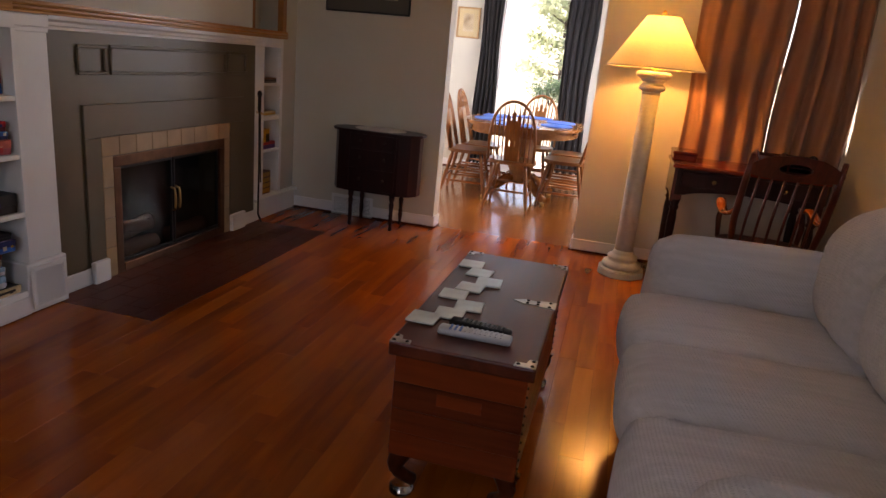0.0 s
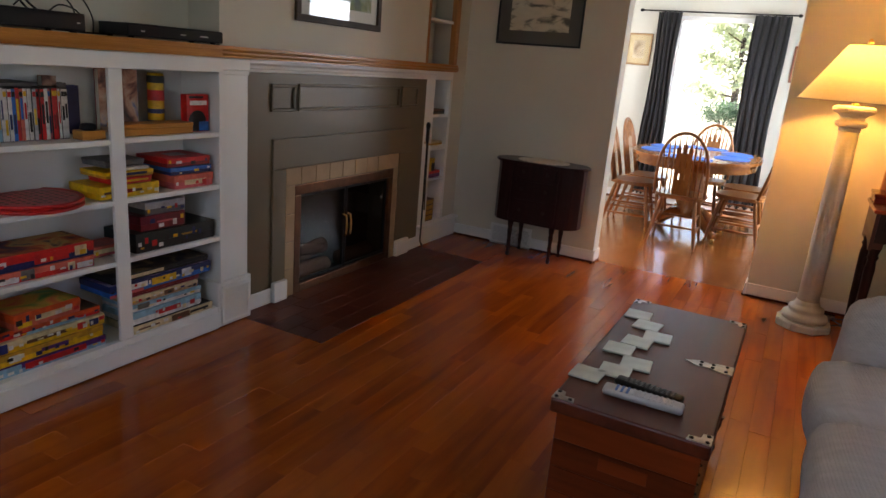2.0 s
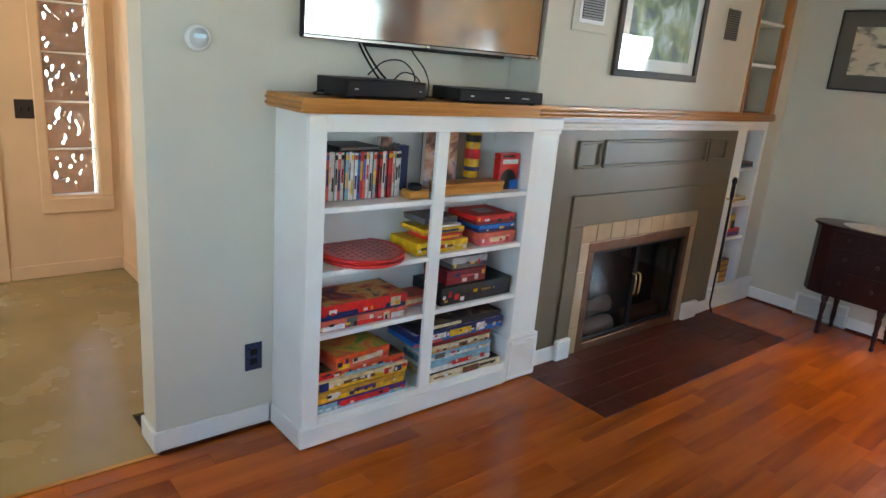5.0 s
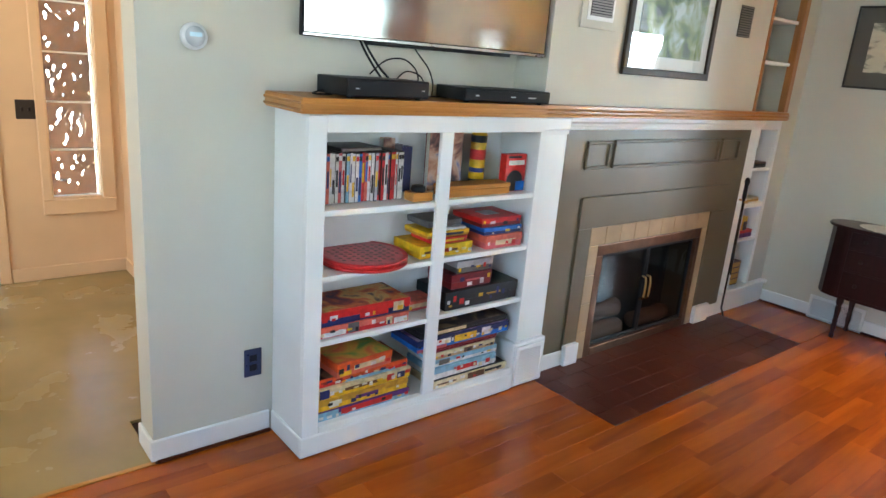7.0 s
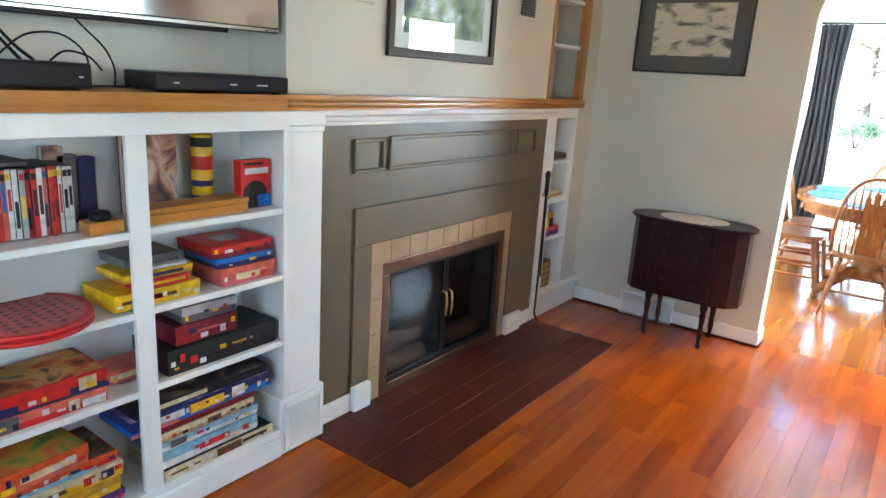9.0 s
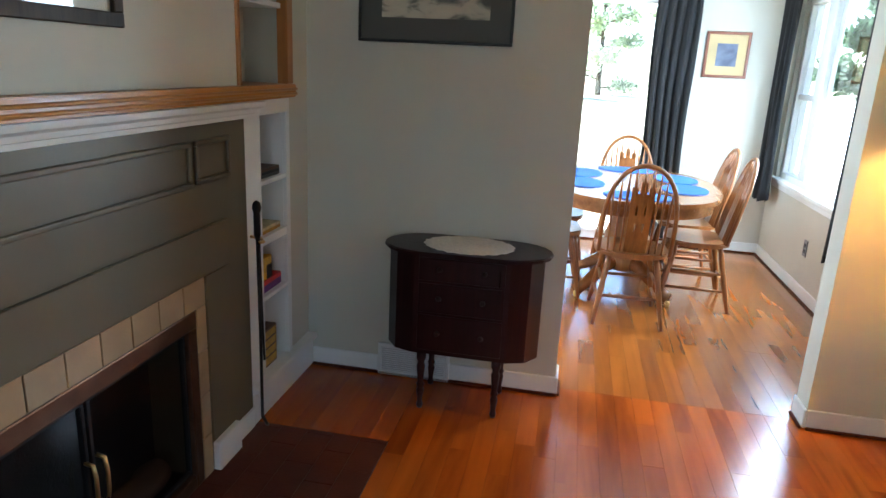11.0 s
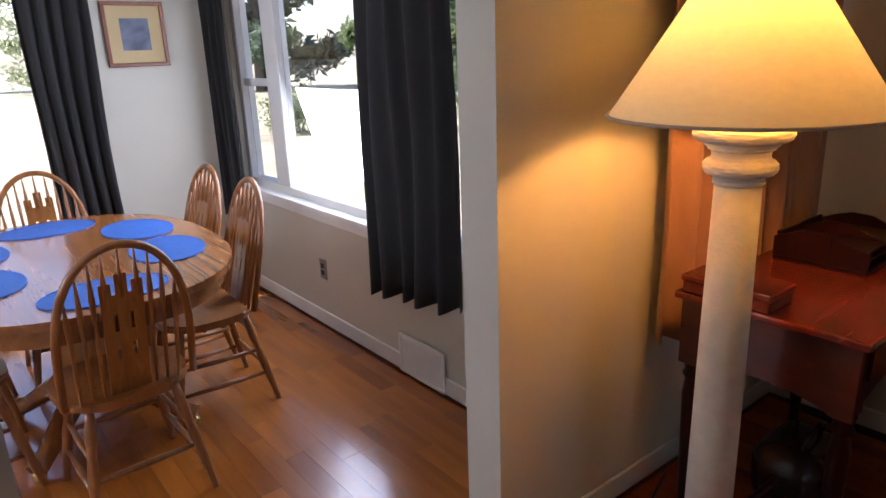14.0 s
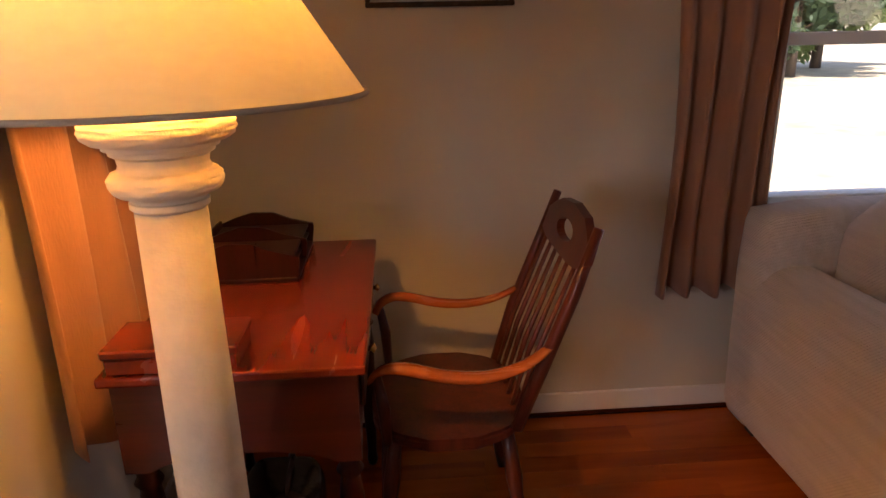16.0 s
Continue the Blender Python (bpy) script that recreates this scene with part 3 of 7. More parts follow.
# tan tile surround
bm = bmesh.new()
box(bm, FX, FX + 0.004, 2.922, fb0, 0, 0.741)
box(bm, FX, FX + 0.004, fb1, 4.063, 0, 0.741)
box(bm, FX, FX + 0.004, fb0, fb1, fz, 0.741)
part("grout", bm, GROUT, FP)
n = 9
for i in range(n):
    y0 = 2.922 + (4.063 - 2.922) * i / n
    block("tile", (FX + 0.001, FX + 0.008, y0 + 0.0015, y0 + 1.141 / n - 0.0015, 0.644, 0.740), TILE, FP, 0.002)
for y0, y1 in ((2.923, 2.999), (4.006, 4.062)):
    for j in range(4):
        z0 = 0.643 * j / 4
        block("tile", (FX + 0.001, FX + 0.008, y0, y1, z0 + 0.002, z0 + 0.16 - 0.0005), TILE, FP, 0.002)
# glass doors in a copper frame
gx = FX - 0.016
for dims in ((fb0, fb1, fz - 0.06, fz), (fb0, fb0 + 0.055, 0.0, fz - 0.06), (fb1 - 0.045, fb1, 0.0, fz - 0.06), (fb0 + 0.055, fb1 - 0.045, 0.0, 0.05)):
    block("door_frame", (gx - 0.02, gx + 0.022, *dims), COPPER, FP, 0.005, "antique copper frame", 2)
mid = 3.50
for y0, y1 in ((fb0 + 0.055, mid - 0.004), (mid + 0.004, fb1 - 0.045)):
    d = block("glass_door", (gx - 0.012, gx - 0.004, y0 + 0.012, y1 - 0.012, 0.06, fz - 0.07), SMOKED, FP, 0, "smoked glass door")
    d.visible_shadow = False
    for dims in ((y0, y1, fz - 0.078, fz - 0.061), (y0, y1, 0.051, 0.068), (y0, y0 + 0.014, 0.068, fz - 0.078), (y1 - 0.014, y1, 0.068, fz - 0.078)):
        block("door_edge", (gx - 0.016, gx + 0.004, *dims), IRON, d, 0.002)
for y in (mid - 0.022, mid + 0.022):
    bm = bmesh.new()
    tube(bm, [(gx + 0.004, y, 0.40), (gx + 0.028, y, 0.395), (gx + 0.034, y, 0.36), (gx + 0.034, y, 0.30), (gx + 0.028, y, 0.265), (gx + 0.004, y, 0.26)], 0.006, 10)
    part("handle", bm, BRASS, FP, "brass door pull", True)
# firebox behind the doors
SOOT = mat("sooty_brick", (0.03, 0.025, 0.022), 0.85, var=0.3, scale=9, bump=0.4)
LOG = mat("split_log", (0.20, 0.105, 0.06), 0.85, var=0.4, scale=14, bump=0.8, fine=60, stretch=(1, 0.2, 1))
bm = bmesh.new()
box(bm, -1.666, -1.66, fb0, fb1, 0, fz)
part("firebox_back", bm, SOOT, FP)
block("firebox_floor", (-1.659, gx - 0.021, fb0 + 0.001, fb1 - 0.001, 0.0, 0.012), SOOT, FP, 0)
lrng = random.Random(4)
for y0, y1, xx, zz, rise, r in ((3.08, 3.42, -1.57, 0.075, 0.0, 0.052), (3.10, 3.44, -1.61, 0.165, 0.02, 0.046), (3.12, 3.38, -1.565, 0.215, -0.03, 0.034), (3.58, 3.92, -1.58, 0.075, 0.0, 0.050)):
    bm = bmesh.new()
    tube(bm, [(xx + lrng.uniform(-0.006, 0.006), y0 + (y1 - y0) * k / 6, zz + rise * k / 6) for k in range(7)], [r * lrng.uniform(0.88, 1.1) for _ in range(7)], 12)
    part("log", bm, LOG, FP, "pale tan log", True)

# mantel: white crown and thick oak shelf
MT = thing("mantel_shelf", "long oak mantel shelf with white crown moulding below", "mantel")
ME = 4.79
bm = bmesh.new()
prism(bm, [(-1.668, 2.405), (-1.398, 2.405), (-1.442, ME), (-1.668, ME)], 1.300, 1.352, 'z')
bmesh.ops.bevel(bm, geom=bm.edges[:], offset=0.004, segments=2, affect='EDGES')
part("shelf_board", bm, OAK, MT, "golden oak board")
for z in (1.314, 1.333):
    bm = bmesh.new()
    tube(bm, [(-1.397, 2.405, z), (-1.441, ME, z)], 0.0055, 8)
    part("oak_bead", bm, OAK, MT, "", True)
prof = [(-1.50, 1.24), (-1.452, 1.24), (-1.449, 1.254), (-1.437, 1.258), (-1.432, 1.272), (-1.415, 1.282), (-1.411, 1.299), (-1.50, 1.299)]
bm = bmesh.new()
prism(bm, prof, 2.60, 4.45, 'y')
part("crown_moulding", bm, WHITE, MT, "white crown moulding")
block("frieze_back", (-1.668, -1.50, 2.605, 4.384, 1.24, 1.299), WHITE, MT, 0)

# pilaster with the floor register in its foot
PL = thing("pilaster", "white painted pilaster with a register at its foot", "pilaster")
block("shaft", (XW, -1.425, 2.43, 2.60, 0.235, 1.245), WHITE, PL, 0.004)
block("capital", (XW, -1.413, 2.422, 2.603, 1.2455, 1.298), WHITE, PL, 0.004)
block("capital_fillet", (-1.425, -1.417, 2.43, 2.60, 1.225, 1.245), WHITE, PL, 0.002)


def register(name, dims, axis, label, slat=0.010, parent=None):
    """A framed floor-level vent with thin bars; axis is the way that it faces."""
    r = thing(name, label, "vent") if parent is None else parent
    a0, a1, z0, z1, face, out = dims
    def blk(nm, p, q, lo, hi, d0, d1, m=WHITE, bev=0.002):
        f0, f1 = sorted((face + out * d0, face + out * d1))
        return block(nm, (p, q, f0, f1, lo, hi) if axis == 'y' else (f0, f1, p, q, lo, hi), m, r, bev)
    b = 0.018
    blk("frame", a0, a1, z1 - b, z1, 0, 0.012)
    blk("frame", a0, a1, z0, z0 + b, 0, 0.012)
    blk("frame", a0, a0 + b, z0 + b, z1 - b, 0, 0.012)
    blk("frame", a1 - b, a1, z0 + b, z1 - b, 0, 0.012)
    blk("backing", a0 + b, a1 - b, z0 + b, z1 - b, 0.0, 0.002, VENTDARK, 0)
    k = int((z1 - z0 - 2 * b) / slat)
    for i in range(k):
        z = z0 + b + (i + 0.5) * (z1 - z0 - 2 * b) / k
        blk("slat", a0 + b, a1 - b, z - slat * 0.31, z + slat * 0.31, 0.003, 0.009, WHITE, 0)
    return r


VENTDARK = plain("vent_shadow", (0.25, 0.245, 0.23), 0.8)
block("foot_box", (XW, -1.405, 2.385, 2.605, 0.005, 0.235), WHITE, PL, 0.004)
register("", (2.40, 2.59, 0.02, 0.22, -1.405, 1), 'x', "", 0.009, PL)

# ---- bookcase ----
BCASE = thing("bookcase", "white built-in bookcase with two bays and oak top", "bookcase")
bx, b0, b1 = -1.41, 1.285, 2.43
block("side_panel", (XW, bx - 0.018, b0, b0 + 0.02, 0.0, 1.298), WHITE, BCASE, 0.002)
block("side_panel", (XW, bx - 0.018, 2.41, 2.43, 0.0, 1.298), WHITE, BCASE, 0.002)
block("back_panel", (XW + 0.002, XW + 0.010, b0 + 0.02, 2.41, 0.1, 1.298), WHITE, BCASE, 0)
block("stile", (bx - 0.018, bx, b0, 1.355, 0.0, 1.298), WHITE, BCASE, 0.002)
block("stile", (bx - 0.018, bx, 1.855, 1.915, 0.115, 1.235), WHITE, BCASE, 0.002)
block("stile", (bx - 0.018, bx, 2.405, 2.43, 0.235, 1.235), WHITE, BCASE, 0.002)
block("top_rail", (bx - 0.018, bx, 1.355, 2.43, 1.235, 1.298), WHITE, BCASE, 0.002)
block("bottom_rail", (bx - 0.018, bx + 0.002, 1.355, 2.385, 0.0, 0.115), WHITE, BCASE, 0.002)
block("kick", (bx + 0.002, bx + 0.014, b0 - 0.012, 2.385, 0.006, 0.09), WHITE, BCASE, 0.004)
block("kick", (XW + T, bx + 0.002, b0 - 0.012, b0, 0.006, 0.09), WHITE, BCASE, 0.004)
block("bottom_board", (XW + 0.010, bx - 0.018, b0 + 0.02, 2.41, 0.095, 0.115), WHITE, BCASE, 0.001)
for z in (0.465, 0.718, 0.962):
    block("shelf", (XW + 0.010, bx - 0.006, 1.306, 1.8845, z - 0.022, z), WHITE, BCASE, 0.002)
    block("shelf", (XW + 0.010, bx - 0.006, 1.8855, 2.409, z - 0.018, z + 0.004), WHITE, BCASE, 0.002)
top = bmesh.new()
prism(top, [(XW, 1.245), (-1.385, 1.245), (-1.385, 2.404), (XW, 2.404)], 1.300, 1.352, 'z')
bmesh.ops.bevel(top, geom=top.edges[:], offset=0.004, segments=2, affect='EDGES')
part("oak_top", top, OAK, BCASE, "golden oak top with a moulded edge")
for z in (1.313, 1.334):
    block("oak_bead", (-1.386, -1.382, 1.242, 2.402, z - 0.004, z + 0.004), OAK, BCASE, 0.0015)
    block("oak_bead", (XW, -1.386, 1.2405, 1.2445, z - 0.004, z + 0.004), OAK_X, BCASE, 0.0015)

# ---- narrow shelf niche beside the fireplace ----
NB = thing("niche_bookcase", "narrow white built-in bookcase beside the fireplace", "bookcase")
nx = -1.475
block("stile", (nx - 0.018, nx, 4.385, 4.52, 0.165, 1.238), WHITE, NB, 0.002)
block("stile", (nx - 0.018, nx, 4.755, 4.79, 0.165, 1.238), WHITE, NB, 0.002)
block("top_rail", (nx - 0.018, nx, 4.385, 4.79, 1.2385, 1.299), WHITE, NB, 0.002)
block("back_panel", (XW + 0.001, XW + 0.006, 4.385, 4.79, 0.15, 1.30), WHITE, NB, 0)
block("side_panel", (XW + 0.006, nx - 0.018, 4.505, 4.52, 0.165, 1.238), WHITE, NB, 0)
block("side_panel", (XW + 0.006, nx - 0.018, 4.755, 4.77, 0.165, 1.238), WHITE, NB, 0)
for z, h in ((0.985, 0.018), (0.755, 0.034), (0.505, 0.018)):
    block("shelf", (XW + 0.006, nx - 0.002, 4.521, 4.754, z - h, z), WHITE, NB, 0.002)
block("plinth", (XW, nx + 0.012, 4.385, YN - 0.001, 0.0, 0.14), WHITE, NB, 0.004)
block("ledge", (XW, nx + 0.035, 4.385, YN - 0.001, 0.1405, 0.165), WHITE, NB, 0.004)
bm = bmesh.new()
box(bm, XW, -1.487, 4.791, YN, 0.1655, H)
setting("wall_corner_return", bm, WALL, "greige painted return beside the niche", "wall")

UN = thing("upper_niche", "recessed shelves above the mantel in oak trim", "shelf")
block("post", (-1.50, -1.462, 4.345, 4.368, 1.3525, 2.40), OAK_Z, UN, 0.003, "oak trim")
block("post", (-1.50, -1.455, 4.735, 4.79, 1.3525, 2.40), OAK_Z, UN, 0.003, "oak trim")
for z in (1.66, 1.915, 2.17):
    block("shelf", (XW + 0.001, -1.48, 4.345, 4.734, z - 0.02, z), WHITE, UN, 0.002, "white shelf")

# hearth of dark red brick, flush with the boards
HE = thing("hearth", "dark red-brown brick hearth set flush in the floor", "hearth", kind="structure")
hx0, hx1, hy0, hy1 = FX, -0.909, 2.567, 4.42
block("bed", (hx0, hx1, hy0, hy1, -0.012, -0.004), MORTAR, HE, 0)
rows = 5
rw = (hx1 - hx0) / rows
for r in range(rows):
    y = hy0 - (0.1 if r % 2 else 0.0)
    while y < hy1 - 0.01:
        p, q = max(y, hy0), min(y + 0.203, hy1)
        if q - p > 0.02:
            block("brick", (hx0 + r * rw + 0.0013, hx0 + (r + 1) * rw - 0.0013, p + 0.0013, q - 0.0013, -0.010, 0.001), HEARTH, HE, 0.0004)
        y += 0.203


# ---- living room: large things ----
def puff(name, dims, parent, material, round_=0.06, swell=0.02, seed=0, label="", wr=0.006):
    """A stuffed cushion: a rounded block that bulges and creases a little."""
    x0, x1, y0, y1, z0, z1 = dims
    bm = bmesh.new()
    box(bm, *dims)
    bmesh.ops.subdivide_edges(bm, edges=bm.edges[:], cuts=11, use_grid_fill=True)
    c = Vector(((x0 + x1) / 2, (y0 + y1) / 2, (z0 + z1) / 2))
    h = Vector(((x1 - x0) / 2, (y1 - y0) / 2, (z1 - z0) / 2))
    r = min(round_, h.x, h.y, h.z)
    for v in bm.verts:
        p = v.co - c
        q = Vector([max(-h[i] + r, min(h[i] - r, p[i])) for i in range(3)])
        d = p - q
        if d.length > 1e-6:
            p = q + d.normalized() * r
        n = [1 - (p[i] / h[i]) ** 2 for i in range(3)]
        for i in range(3):
            j, k = (i + 1) % 3, (i + 2) % 3
            p[i] += swell * (p[i] / h[i]) * max(0, n[j]) ** 0.7 * max(0, n[k]) ** 0.7
        w = noise.noise(Vector((v.co.x * 5 + seed, v.co.y * 7, v.co.z * 5))) * wr
        v.co = c + p + Vector((w, w * 0.5, w))
    return part(name, bm, material, parent, label, True)


SF = thing("sofa", "grey-beige chenille three-seat sofa with rounded arms", "sofa")
sx0, sx1, sy0, sy1 = 1.22, 2.33, 1.03, 3.075
puff("base", (sx0 + 0.02, sx1 - 0.05, sy0 + 0.05, sy1 - 0.05, 0.05, 0.34), SF, SOFA, 0.03, 0.0, 1)
for y0, y1, k in ((sy1 - 0.235, sy1, 2), (sy0, sy0 + 0.255, 3)):
    puff("arm", (sx0, sx1 - 0.06, y0, y1, 0.04, 0.668), SF, SOFA, 0.10, 0.015, k)
cw = (sy1 - sy0 - 0.51) / 3
for i in range(3):
    y0 = sy0 + 0.255 + i * cw
    puff("seat_cushion", (1.150, 1.98, y0 + 0.020, y0 + cw - 0.020, 0.270, 0.468), SF, SOFA, 0.062, 0.030, 10 + i, "", 0.007)
    puff("back_cushion", (1.80, 2.18, y0 - 0.01, y0 + cw + 0.01, 0.45, 0.90), SF, SOFA, 0.15, 0.04, 20 + i, "", 0.012)
puff("back_frame", (2.12, sx1, sy0 + 0.02, sy1 - 0.005, 0.05, 0.86), SF, SOFA, 0.06, 0.01, 5)
for x in (sx0 + 0.1, sx1 - 0.12):
    for y in (sy0 + 0.1, sy1 - 0.1):
        block("foot", (x - 0.03, x + 0.03, y - 0.03, y + 0.03, 0.0, 0.06), MAHOGANY, SF, 0.006)

# cedar chest used as a coffee table
CH = thing("cedar_chest", "low cedar chest with cabriole legs and metal straps", "chest")
cx0, cx1, cy0, cy1, ct = 0.486, 0.900, 1.775, 2.787, 0.512
block("lid", (cx0, cx1, cy0, cy1, ct - 0.042, ct), CEDAR_LID, CH, 0.006, "dark polished cedar lid", 2)
ex0, ex1, ey0, ey1 = cx0 + 0.018, cx1 - 0.018, cy0 + 0.018, cy1 - 0.018
zs = (0.148, 0.225, 0.30, 0.385, ct - 0.042)
for z0, z1 in zip(zs, zs[1:]):
    m = (z0 + z1) / 2
    block("end_board", (ex0, ex1, ey0, ey0 + 0.02, z0 + 0.0005, z1 - 0.0005), CEDAR, CH, 0.0012)
    block("end_board", (ex0, ex1, ey1 - 0.02, ey1, z0 + 0.0005, z1 - 0.0005), CEDAR, CH, 0.0012)
    block("side_board", (ex0, ex0 + 0.02, ey0 + 0.0205, ey1 - 0.0205, z0 + 0.0005, z1 - 0.0005), CEDAR, CH, 0.0012)
    block("side_board", (ex1 - 0.02, ex1, ey0 + 0.0205, ey1 - 0.0205, z0 + 0.0005, z1 - 0.0005), CEDAR, CH, 0.0012)
block("inset_board", (0.635, 0.765, ey0 - 0.0015, ey0 + 0.003, 0.335, 0.372), CEDAR, CH, 0.0008)
for y0, s in ((ey0, -1), (ey1, 1)):
    for x in (ex0, ex1):
        for k in range(11):
            z = 0.16 + k * 0.028
            bm = bmesh.new()
            bmesh.ops.create_icosphere(bm, subdivisions=1, radius=0.005, matrix=Matrix.Translation((x + (0.0 if x == ex0 else 0.001), y0 - s * 0.012, z)))
            part("stud", bm, IRON, CH)
for x, sxn in ((cx0 + 0.055, -1), (cx1 - 0.055, 1)):
    for y, syn in ((cy0 + 0.06, -1), (cy1 - 0.06, 1)):
        bm = bmesh.new()
        pts, rs = [], []
        for k in range(9):
            v = k / 8
            bulge = 0.022 * math.sin(math.pi * v * 1.15) - 0.012 * v
            pts.append((x + sxn * bulge, y + syn * bulge, 0.15 - 0.118 * v))
            rs.append(0.036 - 0.020 * v ** 0.8 + (0.007 if k == 8 else 0))
        tube(bm, pts, rs, 10)
        leg = part("leg", bm, CEDAR_DARK, CH, "", True)
        bm = bmesh.new()
        lathe(bm, [(0.034, 0.0), (0.038, 0.008), (0.036, 0.022), (0.026, 0.030), (0.016, 0.031)], 18, (x + sxn * 0.0, y + syn * 0.0, 0.001))
        part("caster_cup", bm, GLASS, leg, "clear glass caster cup", True)
        bm = bmesh.new()
        prism(bm, [(x - 0.05, 0.149), (x + 0.05, 0.149), (x + 0.03 * sxn + 0.0, 0.118)], y - 0.012, y + 0.012, 'y')
        part("bracket", bm, CEDAR_DARK, CH)


def strap(pts, name="metal_strap"):
    bm = bmesh.new()
    prism(bm, pts, ct, ct + 0.0025)
    p = part(name, bm, PEWTER, CH, "aged pewter strap")
    return p


PEWTER = mat("aged_pewter", (0.52, 0.49, 0.44), 0.38, 0.8, var=0.3, scale=30)
sy = 2.285
strap([(cx1, sy - 0.035), (cx1, sy + 0.035), (cx1 - 0.05, sy + 0.030), (cx1 - 0.07, sy + 0.018), (cx1 - 0.105, sy + 0.024), (cx1 - 0.145, sy), (cx1 - 0.105, sy - 0.024), (cx1 - 0.07, sy - 0.018), (cx1 - 0.05, sy - 0.030)])
for x, y, a, b in ((cx0, cy0, 1, 1), (cx1, cy0, -1, 1), (cx0, cy1, 1, -1), (cx1, cy1, -1, -1)):
    pl = strap([(x + a * 0.002, y + b * 0.002), (x + a * 0.062, y + b * 0.002), (x + a * 0.058, y + b * 0.026), (x + a * 0.03, y + b * 0.028), (x + a * 0.026, y + b * 0.052), (x + a * 0.002, y + b * 0.056)][::a * b], "corner_plate")
    for dx, dy in ((0.012, 0.012), (0.05, 0.014), (0.012, 0.044)):
        bm = bmesh.new()
        lathe(bm, [(0.006, 0), (0.005, 0.003), (0.001, 0.004)], 8, (x + a * dx, y + b * dy, ct + 0.0025))
        part("nail", bm, IRON, pl)
for dx, dy in ((0.02, 0.02), (0.02, -0.02), (0.06, 0.012), (0.06, -0.012), (0.095, 0.013), (0.095, -0.013)):
    bm = bmesh.new()
    lathe(bm, [(0.006, 0), (0.005, 0.003), (0.001, 0.004)], 8, (cx1 - dx, sy + dy, ct + 0.0025))
    part("nail", bm, IRON, CH)

# coasters laid out in a chain
COAST = mat("pale_tile_coaster", (0.58, 0.64, 0.57), 0.3, var=0.12, scale=25)
COASTBACK = plain("dark_felt", (0.03, 0.025, 0.02), 0.9)


def coaster(x, y, rot, up=0.0):
    c = thing("coaster", "pale green-grey square tile coaster on the chest lid", "coaster", "coasters on the chest", pose(x, y, ct + up, 0, 0, rot))
    block("tile_top", (-0.045, 0.045, -0.045, 0.045, 0.003, 0.009), COAST, c, 0.0015)
    block("felt_base", (-0.043, 0.043, -0.043, 0.043, 0.0, 0.003), COASTBACK, c, 0)


for i, (x, y, r) in enumerate(((0.528, 1.975, -2), (0.592, 2.045, 3), (0.634, 2.135, 5), (0.560, 2.222, 2), (0.596, 2.318, -3), (0.645, 2.405, 4), (0.592, 2.497, -4), (0.540, 2.590, 2))):
    coaster(x, y, r, 0.0)

REMSILVER = plain("silver_plastic", (0.50, 0.50, 0.51), 0.35, 0.2)
BTN = plain("grey_button", (0.55, 0.56, 0.58), 0.5)
BTNBLUE = plain("blue_button", (0.12, 0.22, 0.5), 0.5)
BTNDARK = plain("dark_button", (0.05, 0.05, 0.055), 0.5)


def remote(label, at, body, w, l, cols, rws, btn, extra=None):
    r = thing("remote_control", label, "remote control", "", at)
    bm = bmesh.new()
    box(bm, -w / 2, w / 2, -l / 2, l / 2, 0.0, 0.022, 0.008, 3)
    for v in bm.verts:
        if v.co.z < 0.008:
            v.co.x *= 0.86
    part("body", bm, body, r, "", True)
    for i in range(cols):
        for j in range(rws):
            x = (i - (cols - 1) / 2) * w * 0.8 / cols
            y = -l * 0.36 + j * l * 0.76 / rws
            block("button", (x - 0.0042, x + 0.0042, y - 0.0035, y + 0.0035, 0.021, 0.0245), extra if (extra and j > rws * 0.68) else btn, r, 0.001)


remote("silver remote control with many small buttons", pose(0.703, 1.905, ct, 0, 0, 91), REMSILVER, 0.05, 0.215, 4, 11, BTN, BTNBLUE)
remote("slim black remote control with dark buttons", pose(0.706, 1.966, ct, 0, 0, 83), BLACK, 0.044, 0.19, 4, 10, BTNDARK)

# ---- floor lamp ----
LX, LY = 1.162, 4.585
LP = thing("floor_lamp", "cream plaster column floor lamp with a lit cone shade", "floor lamp", "", pose(LX, LY, 0))
bm = bmesh.new()
prism(bm, [(0.158 * math.cos(math.pi * (k + 0.5) / 4), 0.158 * math.sin(math.pi * (k + 0.5) / 4)) for k in range(8)], 0.0, 0.045)
bmesh.ops.bevel(bm, geom=bm.edges[:], offset=0.006, segments=2, affect='EDGES')
part("base_plinth", bm, PLASTER, LP, "octagonal plaster plinth")
bm = bmesh.new()
lathe(bm, [(0.10, 0.045), (0.122, 0.05), (0.128, 0.068), (0.122, 0.086), (0.098, 0.092), (0.092, 0.105), (0.099, 0.115), (0.096, 0.13), (0.078, 0.137), (0.070, 0.15), (0.064, 0.17)], 40)
part("base_moulding", bm, PLASTER, LP, "", True)
bm = bmesh.new()
lathe(bm, [(0.0595, 0.17), (0.0585, 0.45), (0.056, 0.8), (0.0515, 1.180)], 40)
part("column", bm, PLASTER, LP, "", True)
bm = bmesh.new()
